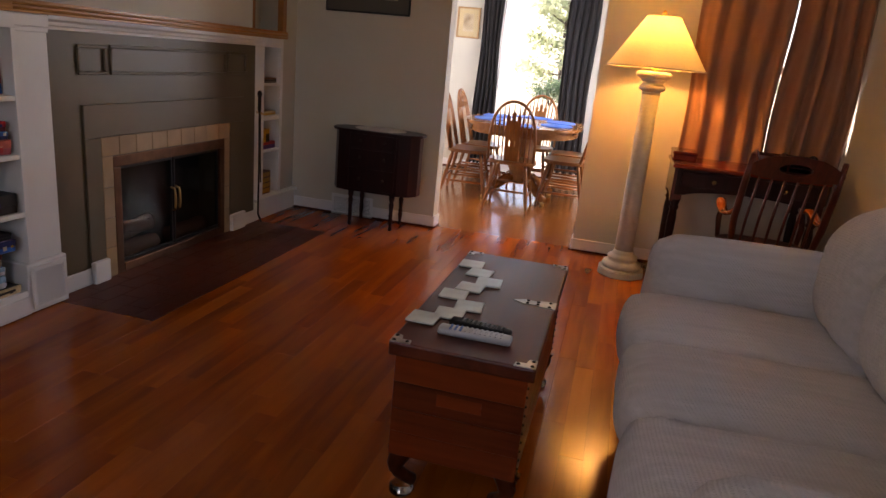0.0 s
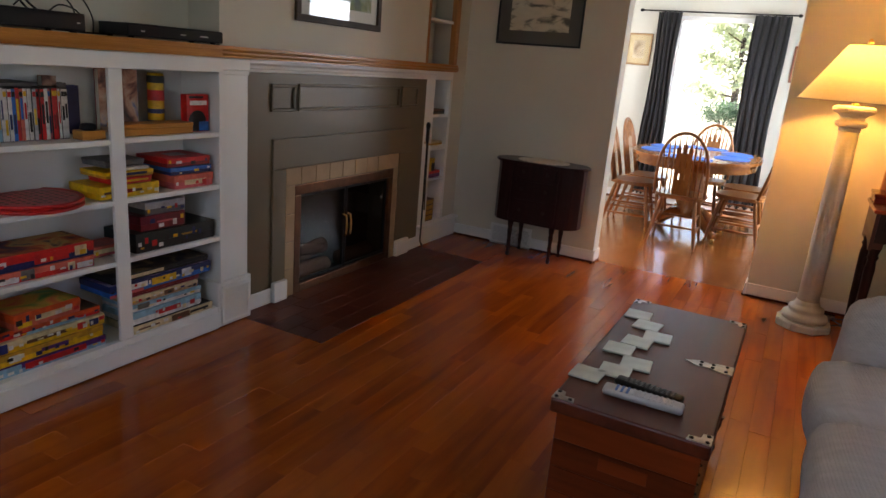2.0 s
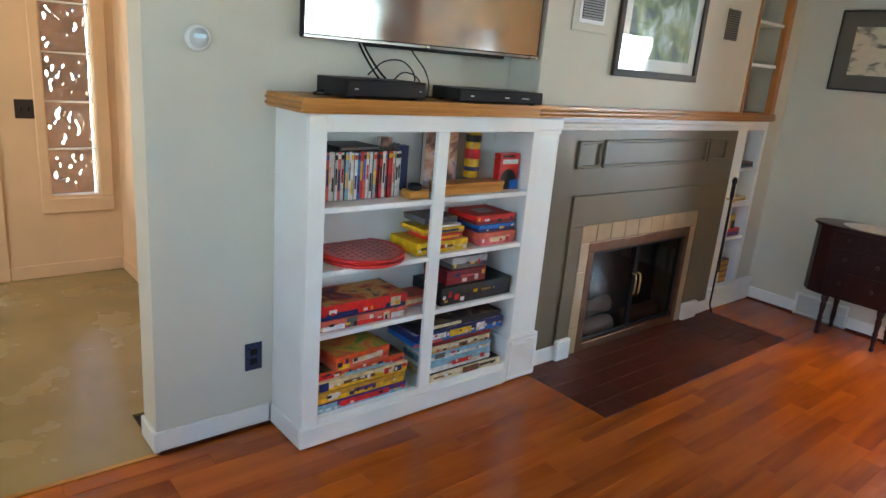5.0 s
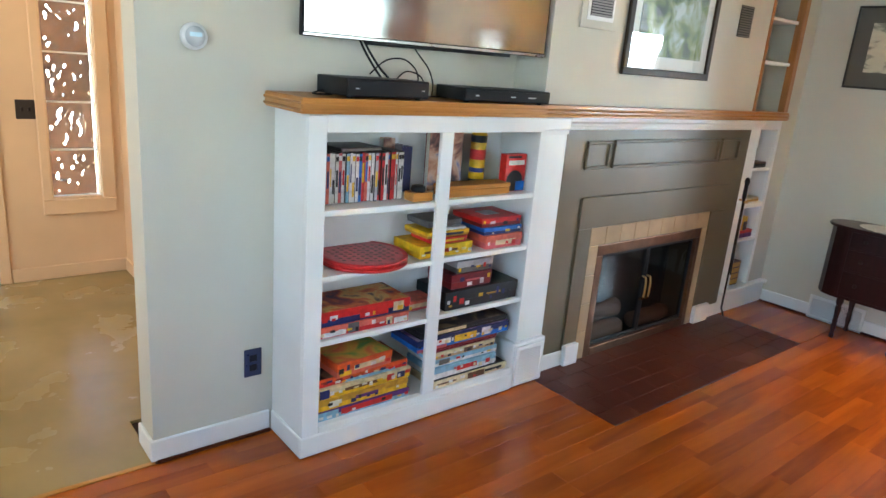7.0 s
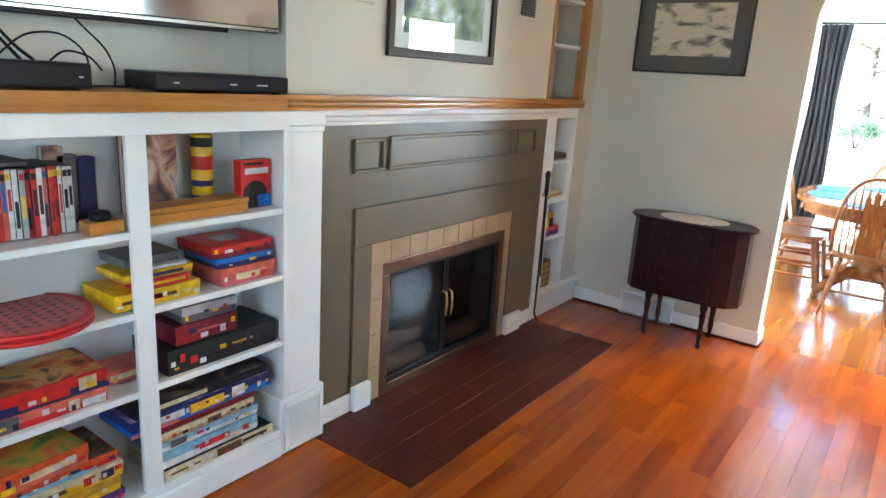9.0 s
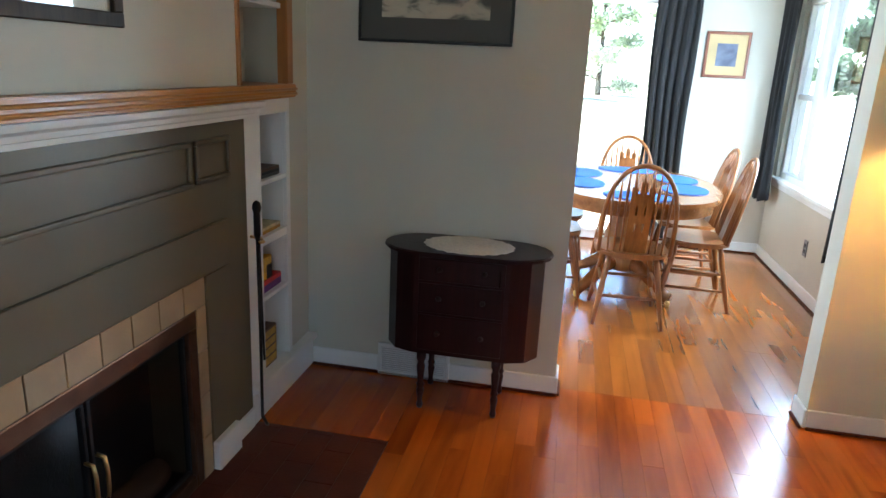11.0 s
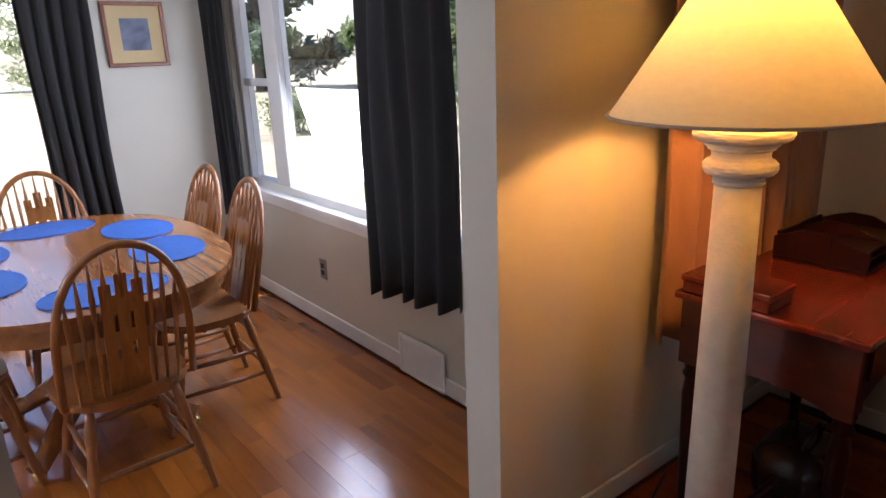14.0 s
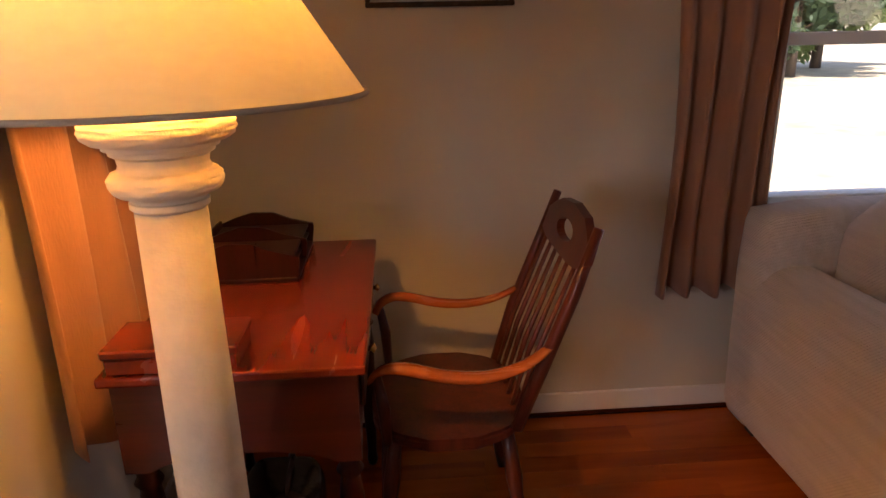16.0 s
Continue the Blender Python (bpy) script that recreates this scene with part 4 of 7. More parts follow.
lathe(bm, [(0.0525, 1.178), (0.0565, 1.182), (0.0565, 1.190), (0.0535, 1.192), (0.0545, 1.199), (0.066, 1.203), (0.0715, 1.209), (0.074, 1.217), (0.0735, 1.226),
           (0.069, 1.234), (0.0605, 1.237), (0.0575, 1.245), (0.0590, 1.256), (0.067, 1.261), (0.0675, 1.267), (0.074, 1.269), (0.0745, 1.275),
           (0.087, 1.278), (0.094, 1.284), (0.0985, 1.293), (0.0975, 1.303), (0.091, 1.311), (0.080, 1.316), (0.02, 1.318)], 72, dense=4)
for v in bm.verts:
    if v.co.z > 1.199:
        v.co.x, v.co.y = v.co.x * 1.09, v.co.y * 1.09
    if 1.202 < v.co.z < 1.236 or 1.277 < v.co.z < 1.314:     # two roughly cast rolls
        a = math.atan2(v.co.y, v.co.x)
        k = 1 + 0.03 * noise.noise(Vector((math.cos(a) * 3, math.sin(a) * 3, v.co.z * 230))) + 0.012 * noise.noise(Vector((math.cos(a) * 14, math.sin(a) * 14, v.co.z * 260)))
        v.co.x, v.co.y = v.co.x * k, v.co.y * k
part("capital", bm, PLASTER, LP, "", True).data.set_sharp_from_angle(angle=radians(50))
bm = bmesh.new()
lathe(bm, [(0.018, 1.314), (0.018, 1.33), (0.022, 1.332), (0.022, 1.36), (0.012, 1.365)], 18)
part("socket", bm, BRASS, LP, "", True)
# shade: a sheet that lets light through
SHADE = bpy.data.materials.new("shade_cloth")
SHADE.use_nodes = True
nt = SHADE.node_tree
nt.nodes.remove(nt.nodes["Principled BSDF"])
tr, df, ms = nt.nodes.new("ShaderNodeBsdfTranslucent"), nt.nodes.new("ShaderNodeBsdfDiffuse"), nt.nodes.new("ShaderNodeMixShader")
ns = nt.nodes.new("ShaderNodeTexNoise")
ns.inputs["Scale"].default_value, ns.inputs["Detail"].default_value = 26, 6
rp = nt.nodes.new("ShaderNodeMix")
rp.data_type = 'RGBA'
rp.inputs["A"].default_value, rp.inputs["B"].default_value = (0.70, 0.66, 0.42, 1), (0.80, 0.77, 0.52, 1)
nt.links.new(ns.outputs["Fac"], rp.inputs["Factor"])
nt.links.new(rp.outputs["Result"], tr.inputs[0])
nt.links.new(rp.outputs["Result"], df.inputs[0])
ms.inputs[0].default_value = 0.84
nt.links.new(tr.outputs[0], ms.inputs[1])
nt.links.new(df.outputs[0], ms.inputs[2])
nt.links.new(ms.outputs[0], nt.nodes["Material Output"].inputs[0])
bm = bmesh.new()
sg = 56
ra, rb = [], []
for k in range(sg):
    a = 2 * math.pi * k / sg
    ra.append(bm.verts.new((0.297 * math.cos(a), 0.297 * math.sin(a), 1.335)))
    rb.append(bm.verts.new((0.098 * math.cos(a), 0.098 * math.sin(a), 1.640)))
for k in range(sg):
    bm.faces.new((ra[k], ra[(k + 1) % sg], rb[(k + 1) % sg], rb[k]))
sh = part("shade", bm, SHADE, LP, "parchment cone shade", True)
TRIMB = plain("shade_binding", (0.42, 0.37, 0.29), 0.8)
for rr, zz in ((0.298, 1.337), (0.0985, 1.639)):
    bm = bmesh.new()
    ring = [(rr * math.cos(2 * math.pi * k / sg), rr * math.sin(2 * math.pi * k / sg), zz) for k in range(sg + 1)]
    tube(bm, ring, 0.004, 6)
    part("binding", bm, TRIMB, sh, "", True)
bm = bmesh.new()
lathe(bm, [(0.006, 1.60), (0.006, 1.645), (0.013, 1.648), (0.015, 1.660), (0.009, 1.672), (0.002, 1.676)], 14)
for k in range(3):
    a = 2 * math.pi * k / 3
    tube(bm, [(0, 0, 1.635), (0.097 * math.cos(a), 0.097 * math.sin(a), 1.637)], 0.002, 6)
part("finial", bm, BRASS, LP, "", True)
bm = bmesh.new()
lathe(bm, [(0.012, 1.365), (0.018, 1.39), (0.032, 1.43), (0.034, 1.452), (0.024, 1.478), (0.004, 1.487)], 18)
BULB = bpy.data.materials.new("lit_bulb")
BULB.use_nodes = True
be = BULB.node_tree.nodes["Principled BSDF"]
be.inputs["Emission Color"].default_value, be.inputs["Emission Strength"].default_value = (1, 0.60, 0.25, 1), 3
part("bulb", bm, BULB, LP, "glowing bulb", True)
lampl = new("lamp_light", bpy.data.lights.new("lamp_light", 'POINT'))
lampl.data.energy, lampl.data.color, lampl.data.shadow_soft_size = LAMP_W, (1, 0.45, 0.10), 0.045
lampl.location = (LX, LY, 1.535)
bm = bmesh.new()
tube(bm, [(LX + 0.10, LY + 0.10, 0.006), (LX + 0.22, LY + 0.17, 0.005), (LX + 0.16, LY + 0.28, 0.005), (LX + 0.28, LY + 0.34, 0.005), (LX + 0.42, LY + 0.385, 0.005)], 0.004, 6)
tagged(new("lamp_cord", to_mesh("lamp_cord", bm, BLACK, True)), "thin dark lamp cord lying on the floorboards", "cord")

# ---- sewing cabinet ----
KNOB = mat("tarnished_knob", (0.035, 0.02, 0.016), 0.5, 0.4)
SC = thing("sewing_cabinet", "dark mahogany sewing cabinet with rounded ends on turned legs", "cabinet")


def lozenge(x0, x1, y0, y1, flat, n=7):
    """A plan with a straight front and faceted round ends."""
    cy, ry = (y0 + y1) / 2, (y1 - y0) / 2
    rx = (x1 - x0) / 2 - flat
    cxm = (x0 + x1) / 2
    o = []
    for k in range(n + 1):
        a = -math.pi / 2 + math.pi * k / n
        o.append((cxm + flat + rx * math.cos(a), cy + ry * math.sin(a)))
    for k in range(n + 1):
        a = math.pi / 2 + math.pi * k / n
        o.append((cxm - flat + rx * math.cos(a), cy + ry * math.sin(a)))
    return o


bm = bmesh.new()
prism(bm, lozenge(-1.055, -0.335, 4.68, 4.995, 0.175, 10), 0.704, 0.722)
bmesh.ops.bevel(bm, geom=[e for e in bm.edges if abs(e.verts[0].co.z - e.verts[1].co.z) < 1e-4], offset=0.004, segments=2, affect='EDGES')
part("top", bm, MAHOGANY, SC, "dark polished top")
bm = bmesh.new()
prism(bm, lozenge(-1.03, -0.36, 4.70, 4.985, 0.20, 5), 0.268, 0.704)
part("body", bm, MAHOGANY, SC)
for z0, z1 in ((0.285, 0.445), (0.455, 0.585), (0.595, 0.695)):
    d = block("drawer_front", (-0.875, -0.515, 4.697, 4.701, z0, z1), MAHOGANY, SC, 0.003)
    for x in (-0.785, -0.600):
        bm = bmesh.new()
        lathe(bm, [(0.006, 0), (0.006, 0.006), (0.012, 0.012), (0.011, 0.018), (0.002, 0.02)], 12, (x, 4.697, (z0 + z1) / 2 + 0.005), (x, 4.6, (z0 + z1) / 2 + 0.005))
        part("knob", bm, KNOB, d, "dull dark knob", True)
for x in (-0.855, -0.53):
    for y in (4.725, 4.955):
        bm = bmesh.new()
        lathe(bm, [(0.011, 0.0), (0.015, 0.015), (0.010, 0.03), (0.013, 0.06), (0.017, 0.085), (0.012, 0.10), (0.018, 0.112), (0.012, 0.125), (0.015, 0.16), (0.019, 0.20), (0.013, 0.215), (0.021, 0.235), (0.021, 0.27)], 14, (x, y, 0))
        part("leg", bm, MAHOGANY, SC, "turned leg", True)
# crocheted doily: a close-worked middle and a scalloped border
DL = thing("doily", "oval white crocheted doily on the sewing cabinet", "doily", "", pose(-0.69, 4.835, 0.7225))


def lace(name, r0, r1, label):
    bm = bmesh.new()
    rows = []
    for j in range(15):
        rr = r0 + (r1 - r0) * j / 14
        row = []
        for k in range(72):
            a = 2 * math.pi * k / 72
            s = rr * (1 + 0.045 * rr ** 6 * abs(math.sin(9 * a)) - 0.02 * rr)
            row.append(bm.verts.new((0.192 * s * math.cos(a), 0.142 * s * math.sin(a), 0.0016 + 0.0045 * (0.5 + 0.5 * math.sin(24 * a + (j % 2) * math.pi)))))
        rows.append(row)
    for a, b in zip(rows, rows[1:]):
        for k in range(72):
            bm.faces.new((a[k], a[(k + 1) % 72], b[(k + 1) % 72], b[k]))
    if r0 < 0.1:
        bm.faces.new(rows[0][::-1])
    o = part(name, bm, LACE, DL, label, True)
    so = o.modifiers.new("thick", 'SOLIDIFY')
    so.thickness, so.offset = 0.0012, 0


lace("lace_centre", 0.05, 0.62, "close-worked lace centre")
lace("lace_border", 0.622, 1.0, "scalloped lace border")


# ---- pictures ----
def art(name, colors, scale, seed, stretch=(1, 1, 1)):
    """A print in blotches of a few colours."""
    m = bpy.data.materials.new(name)
    m.use_nodes = True
    N, L = m.node_tree.nodes, m.node_tree.links
    tc, mp, n1, cr = N.new("ShaderNodeTexCoord"), N.new("ShaderNodeMapping"), N.new("ShaderNodeTexNoise"), N.new("ShaderNodeValToRGB")
    mp.inputs["Location"].default_value, mp.inputs["Scale"].default_value = (seed, seed * 2, seed), stretch
    n1.inputs["Scale"].default_value, n1.inputs["Detail"].default_value, n1.inputs["Distortion"].default_value = scale, 7, 0.7
    L.new(tc.outputs["Object"], mp.inputs[0])
    L.new(mp.outputs[0], n1.inputs["Vector"])
    L.new(n1.outputs["Fac"], cr.inputs[0])
    e = cr.color_ramp.elements
    lo, hi = 0.34, 0.66
    e[0].position, e[0].color = lo, (*colors[0], 1)
    e[1].position, e[1].color = hi, (*colors[-1], 1)
    for k, c in enumerate(colors[1:-1]):
        x = e.new(lo + (hi - lo) * (k + 1) / (len(colors) - 1))
        x.color = (*c, 1)
    L.new(cr.outputs[0], N["Principled BSDF"].inputs["Base Color"])
    N["Principled BSDF"].inputs["Roughness"].default_value = 0.6
    return m


PICGLASS = glass("picture_glass", 0.0)


def picture(name, label, dims, face, axis, out, fw, frame_m, mat_m, art_m, mats, depth=0.022, cover=True):
    """A framed print: dims a0, a1, z0, z1 on a wall face; mats is the mount's border."""
    p = thing(name, label, "picture")
    a0, a1, z0, z1 = dims

    def blk(nm, q0, q1, lo, hi, d0, d1, m, bev=0.0, lab=""):
        f0, f1 = sorted((face + out * d0, face + out * d1))
        return block(nm, (q0, q1, f0, f1, lo, hi) if axis == 'y' else (f0, f1, q0, q1, lo, hi), m, p, bev, lab)
    blk("frame", a0, a1, z1 - fw, z1, 0.001, depth, frame_m, 0.003)
    blk("frame", a0, a1, z0, z0 + fw, 0.001, depth, frame_m, 0.003)
    blk("frame", a0, a0 + fw, z0 + fw, z1 - fw, 0.001, depth, frame_m, 0.003)
    blk("frame", a1 - fw, a1, z0 + fw, z1 - fw, 0.001, depth, frame_m, 0.003)
    blk("mount", a0 + fw, a1 - fw, z0 + fw, z1 - fw, 0.001, 0.008, mat_m, 0, "paper mount")
    blk("print", a0 + fw + mats, a1 - fw - mats, z0 + fw + mats, z1 - fw - mats, 0.008, 0.0095, art_m, 0, "printed picture")
    if cover:
        g = blk("glazing", a0 + fw, a1 - fw, z0 + fw, z1 - fw, 0.013, 0.0145, PICGLASS, 0, "picture glass")
        g.visible_shadow = False
    return p


DARKFRAME = wood("dark_bronze_frame", (0.075, 0.050, 0.030), (0.030, 0.020, 0.012), 0.50, 0.0, 'z', spec=0.2)
BLACKFRAME = plain("black_frame", (0.02, 0.02, 0.021), 0.4)
REDFRAME = wood("red_brown_frame", (0.26, 0.075, 0.028), (0.13, 0.033, 0.012), 0.4, 0.1, 'z')
LIGHTOAK = wood("pale_oak_frame", (0.50, 0.30, 0.13), (0.30, 0.16, 0.06), 0.4, 0.1, 'z')
MOUNT_DARK = mat("charcoal_mount", (0.115, 0.108, 0.09), 0.8, var=0.05)
MOUNT_PALE = mat("cream_mount", (0.66, 0.63, 0.54), 0.85, var=0.03)
MOUNT_GOLD = mat("straw_mount", (0.55, 0.42, 0.22), 0.8, var=0.05)
SKETCH = art("ink_sketch", [(0.10, 0.10, 0.085), (0.30, 0.28, 0.22), (0.55, 0.50, 0.38), (0.58, 0.53, 0.40), (0.60, 0.55, 0.42)], 7, 3, (1, 1, 2.2))
GREENART = art("woodland_print", [(0.02, 0.03, 0.012), (0.07, 0.10, 0.02), (0.18, 0.21, 0.04), (0.30, 0.32, 0.20), (0.48, 0.50, 0.42)], 9, 5)
BLUEART = art("dusk_print", [(0.05, 0.06, 0.10), (0.10, 0.12, 0.18), (0.16, 0.18, 0.25), (0.28, 0.28, 0.32)], 5, 9)
SEPIA = art("sepia_print", [(0.28, 0.19, 0.10), (0.42, 0.31, 0.18), (0.55, 0.44, 0.28)], 9, 12)
picture("picture", "ink landscape in a charcoal mount and black frame", (-1.245, -0.585, 1.540, 2.035), YN, 'y', -1, 0.012, BLACKFRAME, MOUNT_DARK, SKETCH, 0.088, cover=False)
picture("picture", "green woodland print with cream mount in bronze frame", (2.965, 3.735, 1.508, 2.13), -1.47, 'x', 1, 0.036, DARKFRAME, MOUNT_PALE, GREENART, 0.062)
picture("picture", "small dusky print with straw mount in oak frame", (0.686, 1.03, 1.462, 1.825), DY, 'y', -1, 0.022, REDFRAME, MOUNT_GOLD, BLUEART, 0.07, cover=False)
picture("picture", "small sepia print in a pale oak frame", (-1.03, -0.755, 1.525, 1.87), DY, 'y', -1, 0.02, LIGHTOAK, MOUNT_GOLD, SEPIA, 0.055)
picture("picture", "sepia print in a thin dark wood frame", (3.855, 4.328, 1.502, 1.86), XE, 'x', -1, 0.016, DARKFRAME, MOUNT_PALE, SEPIA, 0.05)

# ---- television and boxes on the bookcase ----
TV = thing("television", "large black flat television turned out from the wall", "television", "", pose(-1.565, 1.905, 1.86, 0, 0, -8))
tw, th = 1.09, 0.625
bm = bmesh.new()
box(bm, -0.022, 0.014, -tw / 2, tw / 2, -th / 2, th / 2, 0.006, 2)
part("housing", bm, BLACK, TV)
block("screen", (0.0142, 0.0158, -tw / 2 + 0.008, tw / 2 - 0.008, -th / 2 + 0.016, th / 2 - 0.008), BLACKGLOSS, TV, 0, "glossy dark screen")
block("rear_box", (-0.05, -0.022, -0.3, 0.3, -0.22, 0.12), BLACK, TV, 0.01)
block("chin", (0.0142, 0.017, -tw / 2 + 0.004, tw / 2 - 0.004, -th / 2 + 0.002, -th / 2 + 0.012), STEEL, TV, 0.001, "silver lower bezel strip")
block("sensor_bar", (-0.005, 0.016, -0.30, 0.36, -th / 2 - 0.012, -th / 2 + 0.002), BLACK, TV, 0.003)
block("wall_bracket", (-0.085, -0.05, -0.14, 0.14, -0.12, 0.12), IRON, TV, 0.004)


def av_box(label, at, w, d, h, lights):
    b = thing("set_top_box", label, "media box", "", at)
    block("case", (-d / 2, d / 2, -w / 2, w / 2, 0.006, h), BLACK, b, 0.004, "", 2)
    block("front_panel", (d / 2, d / 2 + 0.004, -w / 2 + 0.004, w / 2 - 0.004, 0.012, h - 0.008), BLACK, b, 0.001, "glossy front panel")
    for y, w2 in lights:
        block("indicator", (d / 2 + 0.004, d / 2 + 0.005, y - w2, y + w2, h * 0.5 - 0.002, h * 0.5 + 0.002), BTN, b, 0)
    for y in (-w / 2 + 0.03, w / 2 - 0.03):
        for x in (-d / 2 + 0.03, d / 2 - 0.03):
            bm = bmesh.new()
            lathe(bm, [(0.011, 0), (0.012, 0.006)], 12, (x, y, 0))
            part("foot", bm, BLACK, b)


av_box("black cable box standing on the oak bookcase top", pose(-1.515, 1.60, 1.3525, 0, 0, 2), 0.36, 0.20, 0.068, ((-0.14, 0.008), (0.15, 0.006)))
av_box("slim black disc player on the oak bookcase top", pose(-1.50, 2.185, 1.3525, 0, 0, -6), 0.44, 0.21, 0.055, ((-0.16, 0.008), (0.02, 0.012), (0.12, 0.02)))
for k, pts in enumerate((
        [(-1.60, 1.56, 1.60), (-1.61, 1.60, 1.53), (-1.62, 1.66, 1.46), (-1.61, 1.70, 1.41), (-1.60, 1.72, 1.40)],
        [(-1.60, 1.57, 1.60), (-1.60, 1.62, 1.52), (-1.60, 1.68, 1.45), (-1.60, 1.72, 1.42), (-1.60, 1.75, 1.39)],
        [(-1.61, 1.64, 1.43), (-1.60, 1.70, 1.49), (-1.60, 1.79, 1.50), (-1.60, 1.85, 1.46), (-1.60, 1.87, 1.41), (-1.60, 1.80, 1.385)],
        [(-1.60, 1.76, 1.42), (-1.60, 1.80, 1.455), (-1.60, 1.87, 1.44), (-1.60, 1.90, 1.40)],
        [(-1.59, 1.80, 1.57), (-1.60, 1.85, 1.52), (-1.60, 1.91, 1.47), (-1.60, 1.94, 1.41), (-1.60, 1.935, 1.36)],
        [(-1.56, 1.42, 1.37), (-1.52, 1.345, 1.358), (-1.48, 1.355, 1.358), (-1.50, 1.42, 1.358)],
        [(-1.60, 1.74, 1.362), (-1.58, 1.84, 1.357), (-1.60, 1.92, 1.357), (-1.59, 1.99, 1.358)])):
    bm = bmesh.new()
    fine = []
    for a, b in zip(pts, pts[1:]):
        fine += [Vector(a).lerp(Vector(b), s / 4) for s in range(4)]
    fine.append(Vector(pts[-1]))
    for _ in range(3):
        fine = [fine[0]] + [(fine[i - 1] + fine[i] * 2 + fine[i + 1]) / 4 for i in range(1, len(fine) - 1)] + [fine[-1]]
    tube(bm, fine, 0.0045 if k < 2 else 0.003, 8)
    tagged(new("cable", to_mesh("cable", bm, BLACK, True)), "loose black cable below the television", "cable", "television cables")

# ---- wall fittings ----
TH = thing("thermostat", "round white wall thermostat with a small display", "thermostat")
bm = bmesh.new()
lathe(bm, [(0.040, 0), (0.043, 0.004), (0.042, 0.018), (0.036, 0.024), (0.033, 0.024)], 32, (XW, 1.0, 1.513), (0, 1.0, 1.513))
part("ring", bm, plain("white_plastic", (0.75, 0.75, 0.74), 0.4), TH, "", True)
bm = bmesh.new()
lathe(bm, [(0.0325, 0.0), (0.032, 0.0255), (0.002, 0.0262)], 32, (XW, 1.0, 1.513), (0, 1.0, 1.513))
part("dial_face", bm, plain("grey_dial", (0.52, 0.54, 0.55), 0.25), TH, "pale grey dial", True)
block("display", (XW + 0.0258, XW + 0.0272, 0.982, 1.022, 1.512, 1.526), plain("lcd_display", (0.55, 0.72, 0.80), 0.2), TH, 0.001, "pale blue display")


def outlet(label, c, axis, out, plate, ins, w=0.035, h=0.058):
    o = thing("wall_outlet", label, "outlet")
    x, y, z = c

    def blk(nm, a0, a1, lo, hi, d0, d1, m, bev):
        if axis == 'x':
            f = sorted((x + out * d0, x + out * d1))
            return block(nm, (*f, y + a0, y + a1, z + lo, z + hi), m, o, bev)
        f = sorted((y + out * d0, y + out * d1))
        return block(nm, (x + a0, x + a1, *f, z + lo, z + hi), m, o, bev)
    blk("plate", -w, w, -h, h, 0, 0.006, plate, 0.002)
    for s in (-0.02, 0.02):
        blk("socket", -0.016, 0.016, s - 0.014, s + 0.014, 0.006, 0.009, ins, 0.002)


NAVY = plain("navy_plastic", (0.016, 0.022, 0.06), 0.3)
outlet("navy blue plastic wall outlet above the baseboard", (XW, 1.203, 0.313), 'x', 1, NAVY, BLACK)
outlet("dark grey wall outlet below the dining window", (DX1, 7.02, 0.345), 'x', -1, plain("grey_plate", (0.22, 0.20, 0.19), 0.4), BLACK, 0.035, 0.058)
register("wall_register", (-1.125, -0.775, 0.0, 0.162, YN - T, -1), 'y', "white slatted register in the wall behind the cabinet")
register("wall_register", (5.935, 6.275, 0.012, 0.212, DX1 - T, -1), 'x', "white slatted register below the dining room window")


def wall_speaker(label, y0, y1, z0, z1, rim, gm):
    s = thing("wall_vent", label, "vent")
    if rim:
        block("plate", (-1.47, -1.462, y0 - rim, y1 + rim, z0 - rim, z1 + rim), WALL, s, 0.002, "painted mounting plate")
        block("inner_plate", (-1.462, -1.457, y0 - rim * 0.35, y1 + rim * 0.35, z0 - rim * 0.35, z1 + rim * 0.35), WHITE, s, 0.002, "white inner rim")
    x = -1.457 if rim else -1.4695
    block("backing", (x, x + 0.002, y0, y1, z0, z1), VENTBLACK, s, 0)
    n = 13
    for k in range(n):
        z = z0 + (k + 0.5) * (z1 - z0) / n
        block("slat", (x + 0.002, x + 0.006, y0, y1, z - 0.0035, z + 0.0035), gm, s, 0)


VENTBLACK = plain("vent_black", (0.02, 0.02, 0.02), 0.7)
wall_speaker("dark slatted vent in a painted plate above the mantel", 2.685, 2.835, 1.748, 1.90, 0.055, plain("vent_slat_grey", (0.30, 0.29, 0.27), 0.5))
wall_speaker("narrow dark slatted vent above the mantel", 3.985, 4.125, 1.765, 1.935, 0, plain("vent_slat_dark", (0.16, 0.155, 0.14), 0.5))

# fire poker hung on the edge of the niche
PK = thing("fire_tool", "black iron fire poker hanging from a brass hook", "fire tool")
px, py = -1.415, 4.355
bm = bmesh.new()
tube(bm, [(px, py, 0.07), (px, py + 0.003, 0.4), (px, py, 0.80)], 0.0065, 8)
tube(bm, [(px, py + 0.03, 0.30), (px, py + 0.02, 0.5), (px, py + 0.012, 0.80)], 0.005, 8)
part("shaft", bm, IRON, PK, "", True)
bm = bmesh.new()
lathe(bm, [(0.008, 0), (0.013, 0.02), (0.012, 0.10), (0.017, 0.12), (0.013, 0.14), (0.004, 0.147)], 12, (px, py, 0.80))
part("grip", bm, IRON, PK, "", True)
bm = bmesh.new()
tube(bm, [(px, py, 0.07), (px + 0.01, py + 0.012, 0.035), (px + 0.004, py + 0.035, 0.012)], 0.007, 8)
part("hook_tip", bm, IRON, PK, "", True)
bm = bmesh.new()
tube(bm, [(-1.478, 4.42, 0.79), (-1.43, 4.41, 0.79), (-1.40, 4.375, 0.787), (-1.408, 4.35, 0.79)], 0.006, 8)
